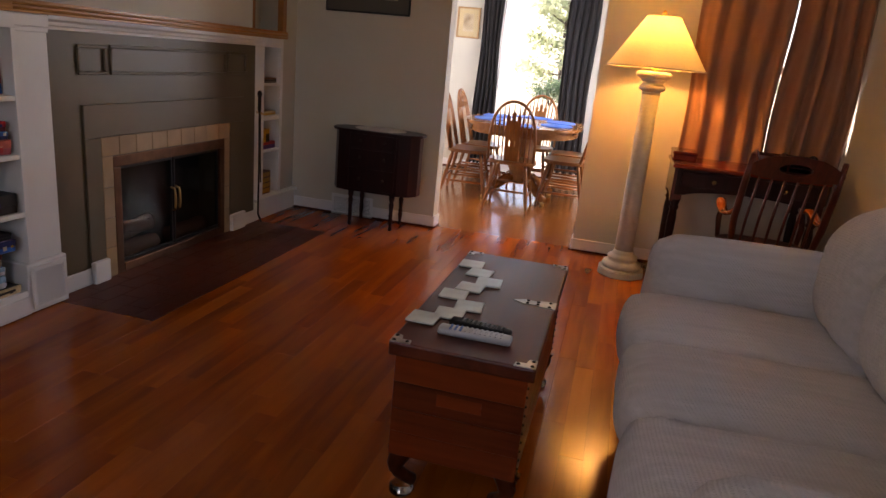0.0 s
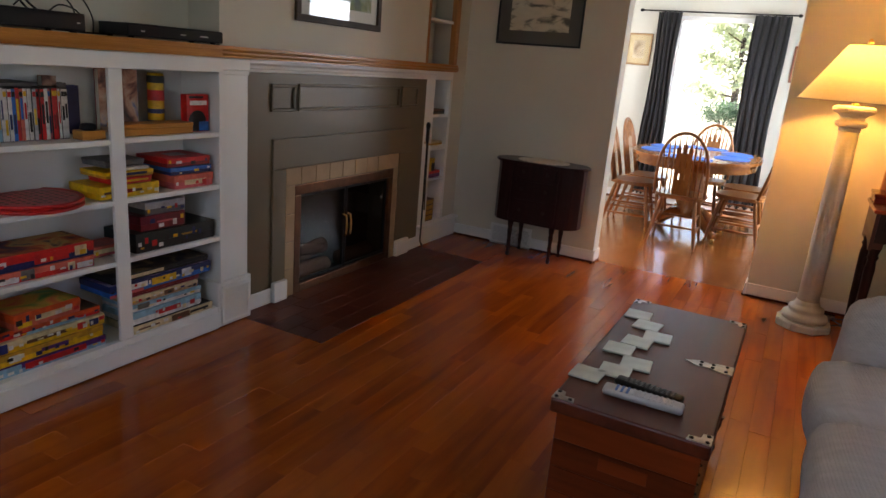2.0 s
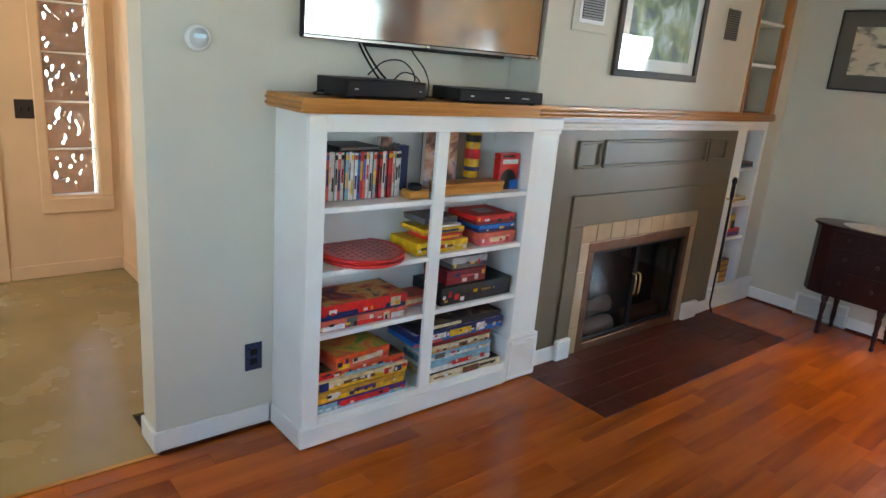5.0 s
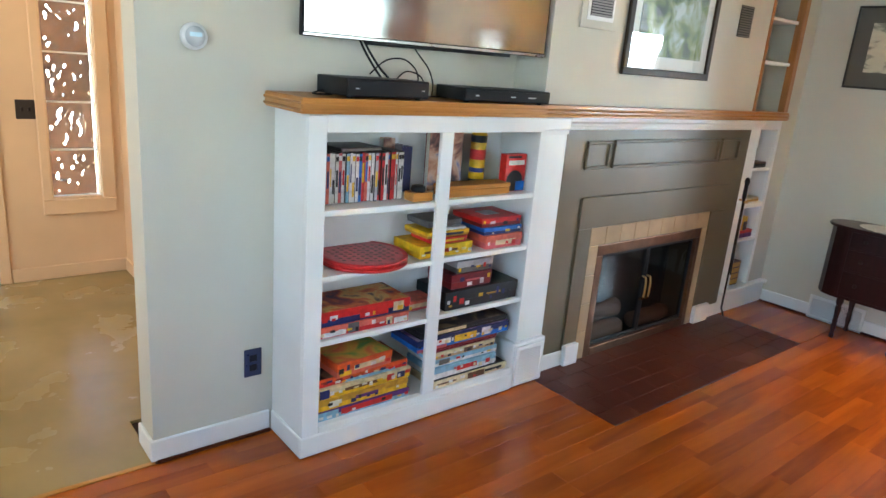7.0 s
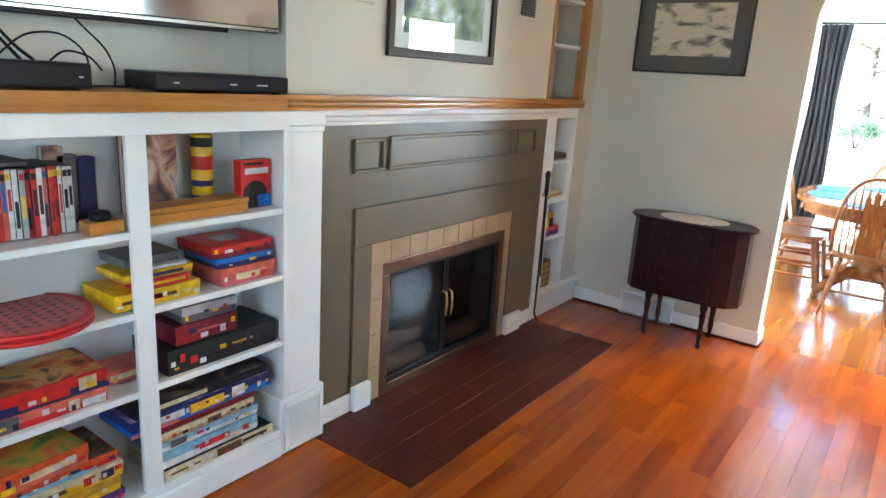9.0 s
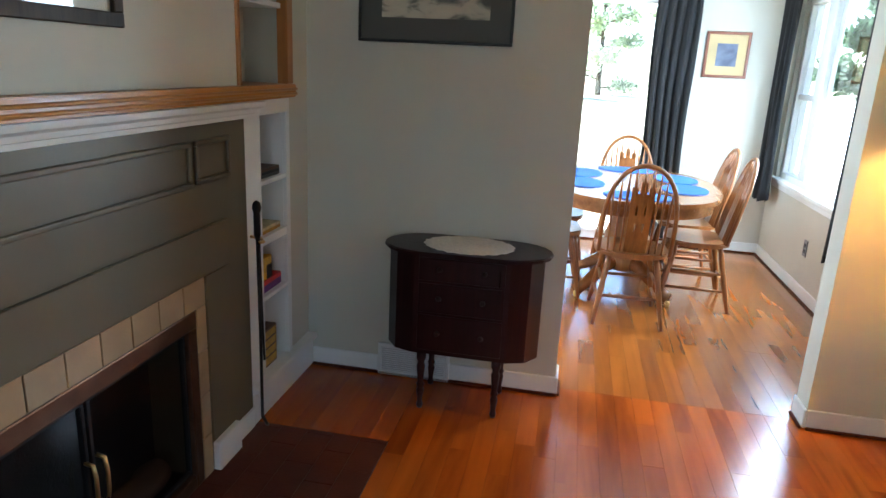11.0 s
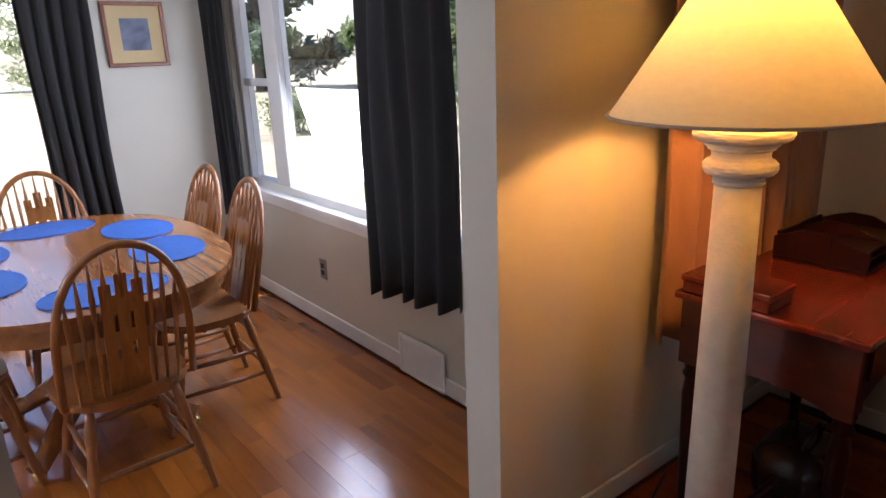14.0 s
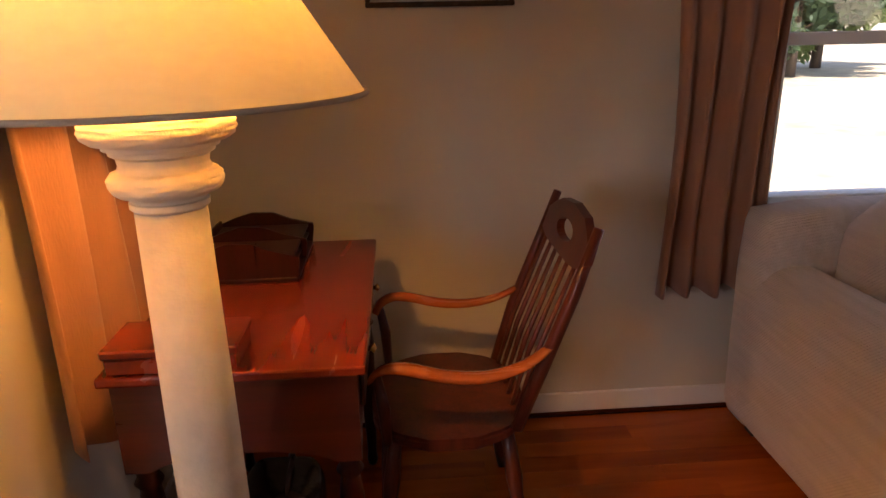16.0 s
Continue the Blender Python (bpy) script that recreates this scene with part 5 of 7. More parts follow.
part("brass_hook", bm, BRASS, PK, "brass hook", True)


# ---- dining room furniture ----
TB = thing("dining_table", "oval golden oak pedestal dining table", "table")
tcx, tcy, trx, tryy, tz = 0.11, 6.77, 0.56, 0.77, 0.755
oval = [(tcx + trx * math.copysign(abs(math.cos(a)) ** 0.85, math.cos(a)), tcy + tryy * math.copysign(abs(math.sin(a)) ** 0.85, math.sin(a))) for a in [2 * math.pi * k / 64 for k in range(64)]]
bm = bmesh.new()
prism(bm, oval, tz - 0.028, tz)
bmesh.ops.bevel(bm, geom=[e for e in bm.edges if abs(e.verts[0].co.z - e.verts[1].co.z) < 1e-4], offset=0.007, segments=2, affect='EDGES')
part("tabletop", bm, TABLEOAK, TB)
bm = bmesh.new()
prism(bm, [(tcx + (x - tcx) * 0.93, tcy + (y - tcy) * 0.95) for x, y in oval], tz - 0.098, tz - 0.0285)
part("apron", bm, TABLEOAK, TB)
bm = bmesh.new()
lathe(bm, [(0.15, 0.66), (0.11, 0.62), (0.085, 0.58), (0.10, 0.50), (0.135, 0.40), (0.14, 0.33), (0.10, 0.25), (0.12, 0.22), (0.12, 0.16), (0.08, 0.14)][::-1], 28, (tcx, tcy, 0))
part("pedestal", bm, OAK_Z, TB, "turned pedestal", True)
for k in range(4):
    a = math.pi / 4 + k * math.pi / 2
    dx, dy = math.cos(a), math.sin(a)
    bm = bmesh.new()
    tube(bm, [(tcx + dx * r, tcy + dy * r, z) for r, z in ((0.06, 0.20), (0.16, 0.19), (0.26, 0.13), (0.35, 0.075), (0.42, 0.05))], [0.05, 0.05, 0.042, 0.036, 0.04], 10)
    ft = part("foot", bm, TABLEOAK, TB, "", True)
    bm = bmesh.new()
    lathe(bm, [(0.02, 0.0), (0.026, 0.01), (0.024, 0.03), (0.012, 0.036)], 12, (tcx + dx * 0.41, tcy + dy * 0.41, 0.001))
    part("caster", bm, BRASS, ft, "brass caster", True)


def windsor(at):
    """A bow-back chair with arrow spindles, facing +y, seat centre at the origin."""
    c = thing("dining_chair", "golden oak bow-back dining chair with arrow spindles", "chair", "chairs round the dining table", at)
    bm = bmesh.new()
    seat = []
    for k in range(40):
        a = 2 * math.pi * k / 40
        w = 0.215 + 0.012 * math.sin(a)
        seat.append((w * math.copysign(abs(math.cos(a)) ** 0.72, math.cos(a)), 0.205 * math.copysign(abs(math.sin(a)) ** 0.72, math.sin(a))))
    prism(bm, seat, 0.415, 0.447)
    bmesh.ops.bevel(bm, geom=[e for e in bm.edges if abs(e.verts[0].co.z - e.verts[1].co.z) < 1e-4], offset=0.009, segments=2, affect='EDGES')
    part("seat", bm, CHAIROAK, c, "saddled oak seat")
    lean = lambda z: -0.155 - (z - 0.44) * 0.24
    # bow
    pts = []
    for k in range(25):
        a = math.pi * k / 24
        x = -0.205 * math.cos(a) * (1 + 0.06 * math.sin(a))
        z = 0.445 + 0.53 * math.sin(a) ** 0.62
        pts.append((x, lean(z), z))
    bm = bmesh.new()
    tube(bm, pts, 0.0135, 8)
    part("bow", bm, CHAIROAK, c, "bent oak bow", True)

    def top_at(x):
        s = max(0.0, 1 - (x / 0.213) ** 2)
        return 0.445 + 0.53 * math.sqrt(s) ** 0.62 - 0.012
    for x in (-0.155, -0.118, -0.082, 0.082, 0.118, 0.155):
        xt = x * 1.05
        z1 = top_at(xt)
        bm = bmesh.new()
        n = 8
        ps, rs = [], []
        for k in range(n + 1):
            v = k / n
            z = 0.44 + (z1 - 0.44) * v
            ps.append((x + (xt - x) * v, lean(z) + 0.004, z))
            rs.append((0.0075, 0.009, 0.0105, 0.010, 0.009, 0.011, 0.014, 0.0085, 0.005)[k])
        tube(bm, ps, rs, 6, 0.7)
        part("spindle", bm, CHAIROAK, c, "", True)
    # pierced centre splat: two outer strips, cross pieces and a middle strip
    z1 = top_at(0.0)
    for x0, x1, za, zb in ((-0.064, -0.030, 0.44, 0.85), (0.030, 0.064, 0.44, 0.85), (-0.018, 0.018, 0.44, 0.88), (-0.031, 0.031, 0.44, 0.58), (-0.031, 0.031, 0.63, 0.68), (-0.031, 0.031, 0.74, 0.81)):
        bm = bmesh.new()
        th = 0.005 if x1 - x0 < 0.035 else (0.0056 if x1 - x0 < 0.05 else 0.0043)
        vs = box(bm, x0, x1, -th, th, za, zb)
        for v in vs:
            v.co.y += lean(v.co.z) + 0.003
        part("splat_strip" if zb - za > 0.3 else "splat_rail", bm, CHAIROAK, c)
    for x in (-0.048, 0.0, 0.048):
        bm = bmesh.new()
        zt = top_at(x)
        tube(bm, [(x, lean(0.80) + 0.003, 0.80), (x, lean(0.86) + 0.003, 0.86), (x, lean(0.90) + 0.003, 0.90), (x, lean(zt) + 0.003, zt)], [0.010, 0.015, 0.009, 0.005], 6, 0.6)
        part("arrow_tip", bm, CHAIROAK, c, "", True)
    feet = {}
    for sx in (-1, 1):
        for sy, fy in ((-1, -0.225), (1, 0.215)):
            a, b = Vector((sx * 0.135, sy * 0.135, 0.42)), Vector((sx * 0.20, fy, 0.0))
            bm = bmesh.new()
            ps = [a.lerp(b, v / 8) for v in range(9)]
            tube(bm, ps, [0.014, 0.017, 0.019, 0.015, 0.019, 0.017, 0.016, 0.013, 0.010], 10)
            part("leg", bm, CHAIROAK, c, "turned leg", True)
            feet[sx, sy] = (a, b)
    for sx in (-1, 1):
        for v in (0.42, 0.68):
            p, q = feet[sx, -1][0].lerp(feet[sx, -1][1], v), feet[sx, 1][0].lerp(feet[sx, 1][1], v)
            bm = bmesh.new()
            tube(bm, [p, p.lerp(q, 0.5), q], [0.008, 0.012, 0.008], 8)
            part("stretcher", bm, CHAIROAK, c, "", True)
    for sy, v in ((1, 0.5), (-1, 0.58)):
        p, q = feet[-1, sy][0].lerp(feet[-1, sy][1], v), feet[1, sy][0].lerp(feet[1, sy][1], v)
        bm = bmesh.new()
        tube(bm, [p, p.lerp(q, 0.5), q], [0.008, 0.012, 0.008], 8)
        part("stretcher", bm, CHAIROAK, c, "", True)
    return c


ch0 = windsor(pose(0.105, 6.215, 0, 0, 0, 2))
for x, y, r in ((0.555, 6.655, 88), (0.56, 7.17, 93), (-0.40, 6.62, -86), (-0.38, 7.12, -92), (0.13, 7.42, 178)):
    copy_thing(ch0, pose(x, y, 0, 0, 0, r))


def placemat(x, y, r):
    m = thing("placemat", "oval blue woven placemat on the oak table", "placemat", "placemats on the dining table", pose(x, y, tz, 0, 0, r))
    bm = bmesh.new()
    prism(bm, [(0.205 * math.cos(2 * math.pi * k / 40), 0.145 * math.sin(2 * math.pi * k / 40)) for k in range(40)], 0.0005, 0.0045)
    part("weave", bm, BLUE, m)
    bm = bmesh.new()
    tube(bm, [(0.203 * math.cos(2 * math.pi * k / 40), 0.143 * math.sin(2 * math.pi * k / 40), 0.004) for k in range(41)], 0.003, 6)
    part("rim", bm, BLUE, m, "", True)


for x, y, r in ((0.11, 6.20, 0), (0.43, 6.58, 80), (0.43, 7.02, 95), (-0.22, 6.58, 97), (-0.22, 7.02, 86), (0.11, 7.33, 3)):
    placemat(x, y, r)

# ---- desk corner ----
DK = thing("writing_desk", "red mahogany writing desk on turned legs", "desk")
dx0, dx1, dy0, dy1, dz = 1.352, 2.222, 4.325, 4.845, 0.80
block("desktop", (dx0, dx1, dy0, dy1, dz - 0.022, dz), DESKWOOD, DK, 0.006, "polished red mahogany top", 2)


def cut_apron(w0, w1, z0, z1, dip):
    o = [(w0, z1), (w0, z0)]
    for k in range(13):
        v = k / 12
        o.append((w0 + 0.05 + (w1 - w0 - 0.1) * v, z0 + dip * math.sin(math.pi * v) ** 0.6))
    return o + [(w1, z0), (w1, z1)]


# side aprons in the darkened desk wood, which carries the shade under the top
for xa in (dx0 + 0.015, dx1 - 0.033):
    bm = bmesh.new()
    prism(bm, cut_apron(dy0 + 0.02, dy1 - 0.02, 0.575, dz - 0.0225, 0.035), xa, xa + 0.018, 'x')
    part("side_apron", bm, DESKSHADED, DK)
bm = bmesh.new()
prism(bm, cut_apron(dx0 + 0.034, dx1 - 0.034, 0.60, dz - 0.0225, 0.05), dy1 - 0.038, dy1 - 0.02, 'y')
part("back_apron", bm, DESKWOOD, DK)
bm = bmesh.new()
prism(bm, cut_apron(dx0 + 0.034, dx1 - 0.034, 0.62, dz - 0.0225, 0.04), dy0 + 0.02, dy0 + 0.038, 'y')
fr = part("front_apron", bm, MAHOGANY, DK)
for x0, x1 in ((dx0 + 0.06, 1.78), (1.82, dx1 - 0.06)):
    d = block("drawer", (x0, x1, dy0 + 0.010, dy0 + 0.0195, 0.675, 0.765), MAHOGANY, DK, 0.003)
    bm = bmesh.new()
    lathe(bm, [(0.007, 0), (0.006, 0.008), (0.013, 0.015), (0.002, 0.022)], 12, ((x0 + x1) / 2, dy0 + 0.010, 0.72), ((x0 + x1) / 2, 0, 0.72))
    part("knob", bm, BRASS, d, "brass knob", True)
for x in (dx0 + 0.05, dx1 - 0.05):
    for y in (dy0 + 0.05, dy1 - 0.05):
        bm = bmesh.new()
        lathe(bm, [(0.014, 0.0), (0.019, 0.02), (0.015, 0.05), (0.021, 0.20), (0.027, 0.47), (0.021, 0.52), (0.030, 0.535), (0.022, 0.55), (0.029, 0.575), (0.029, 0.585)], 16, (x, y, 0))
        lg = part("leg", bm, MAHOGANY, DK, "turned leg", True)
        block("leg_block", (x - 0.03, x + 0.03, y - 0.029, y + 0.029, 0.585, dz - 0.0225), DESKSHADED, lg, 0.003)
bm = bmesh.new()
tube(bm, [(dx0 + 0.05, dy0 + 0.08, 0.12), (dx0 + 0.05, dy1 - 0.08, 0.12)], 0.011, 8)
tube(bm, [(dx1 - 0.05, dy0 + 0.08, 0.12), (dx1 - 0.05, dy1 - 0.08, 0.12)], 0.011, 8)
tube(bm, [(dx0 + 0.05, 4.63, 0.12), (dx1 - 0.05, 4.63, 0.12)], 0.011, 8)
part("stretcher_frame", bm, MAHOGANY, DK, "", True)
WB = thing("wooden_box", "flat red wooden box with a lid on the desk", "box")
block("body", (1.362, 1.50, 4.575, 4.825, dz, dz + 0.034), DESKWOOD, WB, 0.003)
block("lid", (1.357, 1.505, 4.57, 4.83, dz + 0.035, dz + 0.054), DESKWOOD, WB, 0.004)
DO = thing("desk_organizer", "dark wooden desk organizer with a crested back", "organizer")
ox0, ox1, oy0, oy1 = 1.845, 2.19, 4.52, 4.80
block("tray", (ox0, ox1, oy0, oy1, dz, dz + 0.014), MAHOGANY, DO, 0.003)
hump = [(oy0, 0.0145), (oy1, 0.0145), (oy1, 0.075), (oy1 - 0.05, 0.095), (oy1 - 0.10, 0.110), (oy0 + 0.115, 0.108), (oy0 + 0.06, 0.086), (oy0 - 0.004, 0.070), (oy0 - 0.006, 0.058)]
for x in (ox0 + 0.002, (ox0 + ox1) / 2 - 0.006, ox1 - 0.014):
    bm = bmesh.new()
    prism(bm, [(y, dz + z) for y, z in hump], x, x + 0.012, 'x')
    part("side_cheek", bm, MAHOGANY, DO, "humped side board")
block("back_board", (ox0 + 0.0145, ox1 - 0.0145, oy1 - 0.012, oy1 - 0.002, dz + 0.0145, dz + 0.09), MAHOGANY, DO, 0.002)
for z in (0.036, 0.062):
    for x0, x1 in ((ox0 + 0.0145, (ox0 + ox1) / 2 - 0.0065), ((ox0 + ox1) / 2 + 0.0065, ox1 - 0.0145)):
        block("letter_shelf", (x0, x1, oy0 + 0.01, oy1 - 0.0125, dz + z, dz + z + 0.008), MAHOGANY, DO, 0.001)

# crumpled bag pushed under the desk
BAGSKIN = mat("dark_glossy_bag", (0.045, 0.028, 0.024), 0.22, var=0.3, scale=9, bump=0.5, fine=22, spec=0.6)
BG = thing("bag", "dark crumpled glossy bag standing under the desk", "bag")
puff("sack", (1.69, 1.98, 4.52, 4.73, 0.0, 0.19), BG, BAGSKIN, 0.06, 0.02, 31, "", 0.02)
bm = bmesh.new()
tube(bm, [(1.75, 4.60, 0.175), (1.77, 4.585, 0.25), (1.83, 4.58, 0.275), (1.90, 4.59, 0.25), (1.92, 4.61, 0.175)], 0.008, 8)
part("handle", bm, BAGSKIN, BG, "", True)

# armchair at the desk, facing it
AC = thing("armchair", "dark wooden armchair with spindle back and polished arms", "chair")
ax, ay = 1.885, 4.132
bm = bmesh.new()
so = []
for k in range(36):
    a = 2 * math.pi * k / 36
    so.append((ax + 0.245 * math.copysign(abs(math.cos(a)) ** 0.7, math.cos(a)), ay + 0.215 * math.copysign(abs(math.sin(a)) ** 0.7, math.sin(a))))
prism(bm, so, 0.395, 0.43)
bmesh.ops.bevel(bm, geom=[e for e in bm.edges if abs(e.verts[0].co.z - e.verts[1].co.z) < 1e-4], offset=0.010, segments=2, affect='EDGES')
part("seat", bm, ROCKWOOD, AC, "broad dark seat")
bl = lambda z: ay - 0.175 - (z - 0.43) * 0.35
for s in (-1, 1):
    x = ax + s * 0.215
    bm = bmesh.new()
    tube(bm, [(x - s * 0.02, bl(0.42), 0.42), (x, bl(0.6) + 0.006, 0.6), (x, bl(0.8), 0.8), (x - s * 0.005, bl(0.96), 0.965)], [0.017, 0.019, 0.017, 0.013], 10)
    part("back_post", bm, ROCKWOOD, AC, "", True)
    bm = bmesh.new()
    pts = [(x, bl(0.665) + 0.002, 0.668), (x + s * 0.016, bl(0.62) + 0.05, 0.622), (x + s * 0.028, ay - 0.09, 0.598), (x + s * 0.03, ay + 0.01, 0.606), (x + s * 0.03, ay + 0.09, 0.630), (x + s * 0.022, ay + 0.15, 0.640), (x + s * 0.010, ay + 0.19, 0.622), (x, ay + 0.205, 0.590)]
    fine = []
    for a, b in zip(pts, pts[1:]):
        fine += [Vector(a).lerp(Vector(b), t / 3) for t in range(3)]
    fine.append(Vector(pts[-1]))
    for _ in range(2):
        fine = [fine[0]] + [(fine[i - 1] + fine[i] * 2 + fine[i + 1]) / 4 for i in range(1, len(fine) - 1)] + [fine[-1]]
    tube(bm, fine, [0.016 + 0.012 * math.sin(math.pi * min(1, i / (len(fine) - 1))) for i in range(len(fine))], 10, 0.5)
    part("arm", bm, ARMWOOD, AC, "polished orange-brown arm", True)
    bm = bmesh.new()
    tube(bm, [(x, ay + 0.17, 0.41), (x + s * 0.012, ay + 0.175, 0.52), (x + s * 0.004, ay + 0.19, 0.61)], [0.013, 0.017, 0.012], 8)
    part("arm_support", bm, ROCKWOOD, AC, "", True)
    for sy in (-1, 1):
        bm = bmesh.new()
        a, b = Vector((ax + s * 0.17, ay + sy * 0.15, 0.40)), Vector((ax + s * 0.225, ay + sy * 0.20, 0.0))
        tube(bm, [a.lerp(b, k / 6) for k in range(7)], [0.016, 0.02, 0.023, 0.017, 0.021, 0.018, 0.012], 10)
        part("leg", bm, ROCKWOOD, AC, "turned leg", True)
    bm = bmesh.new()
    tube(bm, [(ax + s * 0.21, ay - 0.185, 0.14), (ax + s * 0.215, ay, 0.14), (ax + s * 0.21, ay + 0.185, 0.14)], [0.009, 0.014, 0.009], 8)
    part("stretcher", bm, ROCKWOOD, AC, "", True)
for sy in (-1, 1):
    bm = bmesh.new()
    tube(bm, [(ax - 0.205, ay + sy * 0.185, 0.20), (ax, ay + sy * 0.185, 0.20), (ax + 0.205, ay + sy * 0.185, 0.20)], [0.009, 0.014, 0.009], 8)
    part("stretcher", bm, ROCKWOOD, AC, "", True)
for k in range(6):
    x = ax - 0.155 + 0.31 * k / 5
    bm = bmesh.new()
    tube(bm, [(x, bl(0.42), 0.42), (x, bl(0.6) + 0.012, 0.6), (x * 0.99 + ax * 0.01, bl(0.86), 0.865)], [0.006, 0.008, 0.006], 8)
    part("spindle", bm, ROCKWOOD, AC, "", True)
# crest rail with a hand-hold
bm = bmesh.new()
no = 20
outer, inner = [], []
for k in range(no):
    a = 2 * math.pi * k / no
    outer.append((0.228 * math.copysign(abs(math.cos(a)) ** 0.6, math.cos(a)), 0.055 * math.copysign(abs(math.sin(a)) ** 0.6, math.sin(a)) + (0.022 * math.cos(math.pi * math.cos(a)) if math.sin(a) > 0 else 0)))
    inner.append((0.078 * math.cos(a), 0.027 * math.sin(a) + 0.006))
vv = []
for o in (outer, inner):
    for off in (-0.011, 0.011):
        vv.append([bm.verts.new((ax + x, bl(0.90 + z) + off, 0.90 + z)) for x, z in o])
for k in range(no):
    j = (k + 1) % no
    bm.faces.new((vv[0][k], vv[0][j], vv[2][j], vv[2][k]))
    bm.faces.new((vv[1][k], vv[3][k], vv[3][j], vv[1][j]))
    bm.faces.new((vv[0][k], vv[1][k], vv[1][j], vv[0][j]))
    bm.faces.new((vv[2][k], vv[2][j], vv[3][j], vv[3][k]))
part("crest_rail", bm, ROCKWOOD, AC, "curved crest rail with a hand-hold")

# ---- entry hall ----
GB = thing("glass_block_sidelight", "column of wavy glass blocks in a peach frame", "sidelight", kind="structure")


def wavy_block(bm, x0, x1, y0, y1, z0, z1, seed):
    """A glass block whose two faces are pressed in deep swirls."""
    n = 26
    sides = []
    for x, sg in ((x0, -1), (x1, 1)):
        g = []
        for i in range(n + 1):
            row = []
            for j in range(n + 1):
                y, z = y0 + (y1 - y0) * i / n, z0 + (z1 - z0) * j / n
                edge = min(1.0, 6 * min(i, n - i) / n) * min(1.0, 6 * min(j, n - j) / n)
                p = Vector((y * 9 + seed * 3.1, z * 9, sg * 4.0))
                w = math.sin(6.5 * noise.noise(p) + 22 * (y - y0) + 5 * noise.noise(p * 2.1))
                row.append(bm.verts.new((x + sg * 0.0075 * edge * w, y, z)))
            g.append(row)
        sides.append(g)
        for i in range(n):
            for j in range(n):
                q = (g[i][j], g[i + 1][j], g[i + 1][j + 1], g[i][j + 1])
                bm.faces.new(q if sg > 0 else q[::-1])
    a, b = sides
    rim = [(i, 0) for i in range(n)] + [(n, j) for j in range(n)] + [(i, n) for i in range(n, 0, -1)] + [(0, j) for j in range(n, 0, -1)]
    for (i, j), (p, q) in zip(rim, rim[1:] + rim[:1]):
        bm.faces.new((a[i][j], a[p][q], b[p][q], b[i][j]))


z = gb[2]
k = 0
while z < gb[3] - 0.05:
    bm = bmesh.new()
    wavy_block(bm, HX - 0.085, HX - 0.045, gb[0] + 0.006, gb[1] - 0.006, z + 0.006, z + 0.280, k)
    k += 1
    b = part("glass_block", bm, BLOCKGLASS, GB, "wavy clear glass block", True)
    block("mortar_joint", (HX - 0.10, HX - 0.03, gb[0], gb[1], z - 0.005, z + 0.005), WHITE, GB, 0)
    z += 0.286
for d in ((gb[0] - 0.06, gb[1] + 0.085, gb[2] - 0.105, gb[2] - 0.012), (gb[0] - 0.06, gb[0] - 0.004, gb[2] - 0.012, gb[3]), (gb[1] + 0.004, gb[1] + 0.085, gb[2] - 0.012, gb[3])):
    block("casing", (HX, HX + 0.02, *d), PEACH, GB, 0.006, "peach painted casing", 2)
SWD = thing("light_switch", "dark bronze light switch plate by the door", "switch")
block("plate", (HX, HX + 0.006, 0.757, 0.857, 0.985, 1.095), plain("bronze_plate", (0.04, 0.028, 0.022), 0.4), SWD, 0.002)
for y in (0.789, 0.825):
    block("toggle", (HX + 0.006, HX + 0.016, y - 0.005, y + 0.005, 1.03, 1.053), BLACK, SWD, 0.001)
DOORWOOD = wood("red_stained_door", (0.19, 0.045, 0.022), (0.08, 0.018, 0.010), 0.35, 0.2, 'z')
D1 = thing("door_1", "closed dark red-brown wooden front door", "door", kind="structure")
block("leaf", (HX - 0.10, HX - 0.055, -0.375, 0.595, 0.012, 2.055), DOORWOOD, D1, 0.003)
for y0, y1 in ((-0.30, 0.07), (0.15, 0.52)):
    for z0, z1 in ((0.15, 0.75), (0.9, 1.9)):
        block("panel", (HX - 0.055, HX - 0.047, y0, y1, z0, z1), DOORWOOD, D1, 0.004)
bm = bmesh.new()
lathe(bm, [(0.025, 0), (0.025, 0.006), (0.010, 0.012), (0.010, 0.04), (0.027, 0.05), (0.029, 0.065), (0.018, 0.08), (0.002, 0.082)], 20, (HX - 0.055, 0.53, 1.0), (0, 0.53, 1.0))
part("door_knob", bm, BRASS, D1, "brass knob", True)
block("threshold", (HX - 0.12, HX + 0.03, -0.38, 0.60, 0.0, 0.014), STEEL, D1, 0.003, "metal threshold")
for y0, y1 in ((0.60, 0.66), (-0.44, -0.38)):
    block("casing", (HX, HX + 0.018, y0, y1, 0.0, 2.12), PEACH, D1, 0.004, "peach painted casing")
block("casing", (HX, HX + 0.018, -0.38, 0.60, 2.06, 2.12), PEACH, D1, 0.004, "peach painted casing")

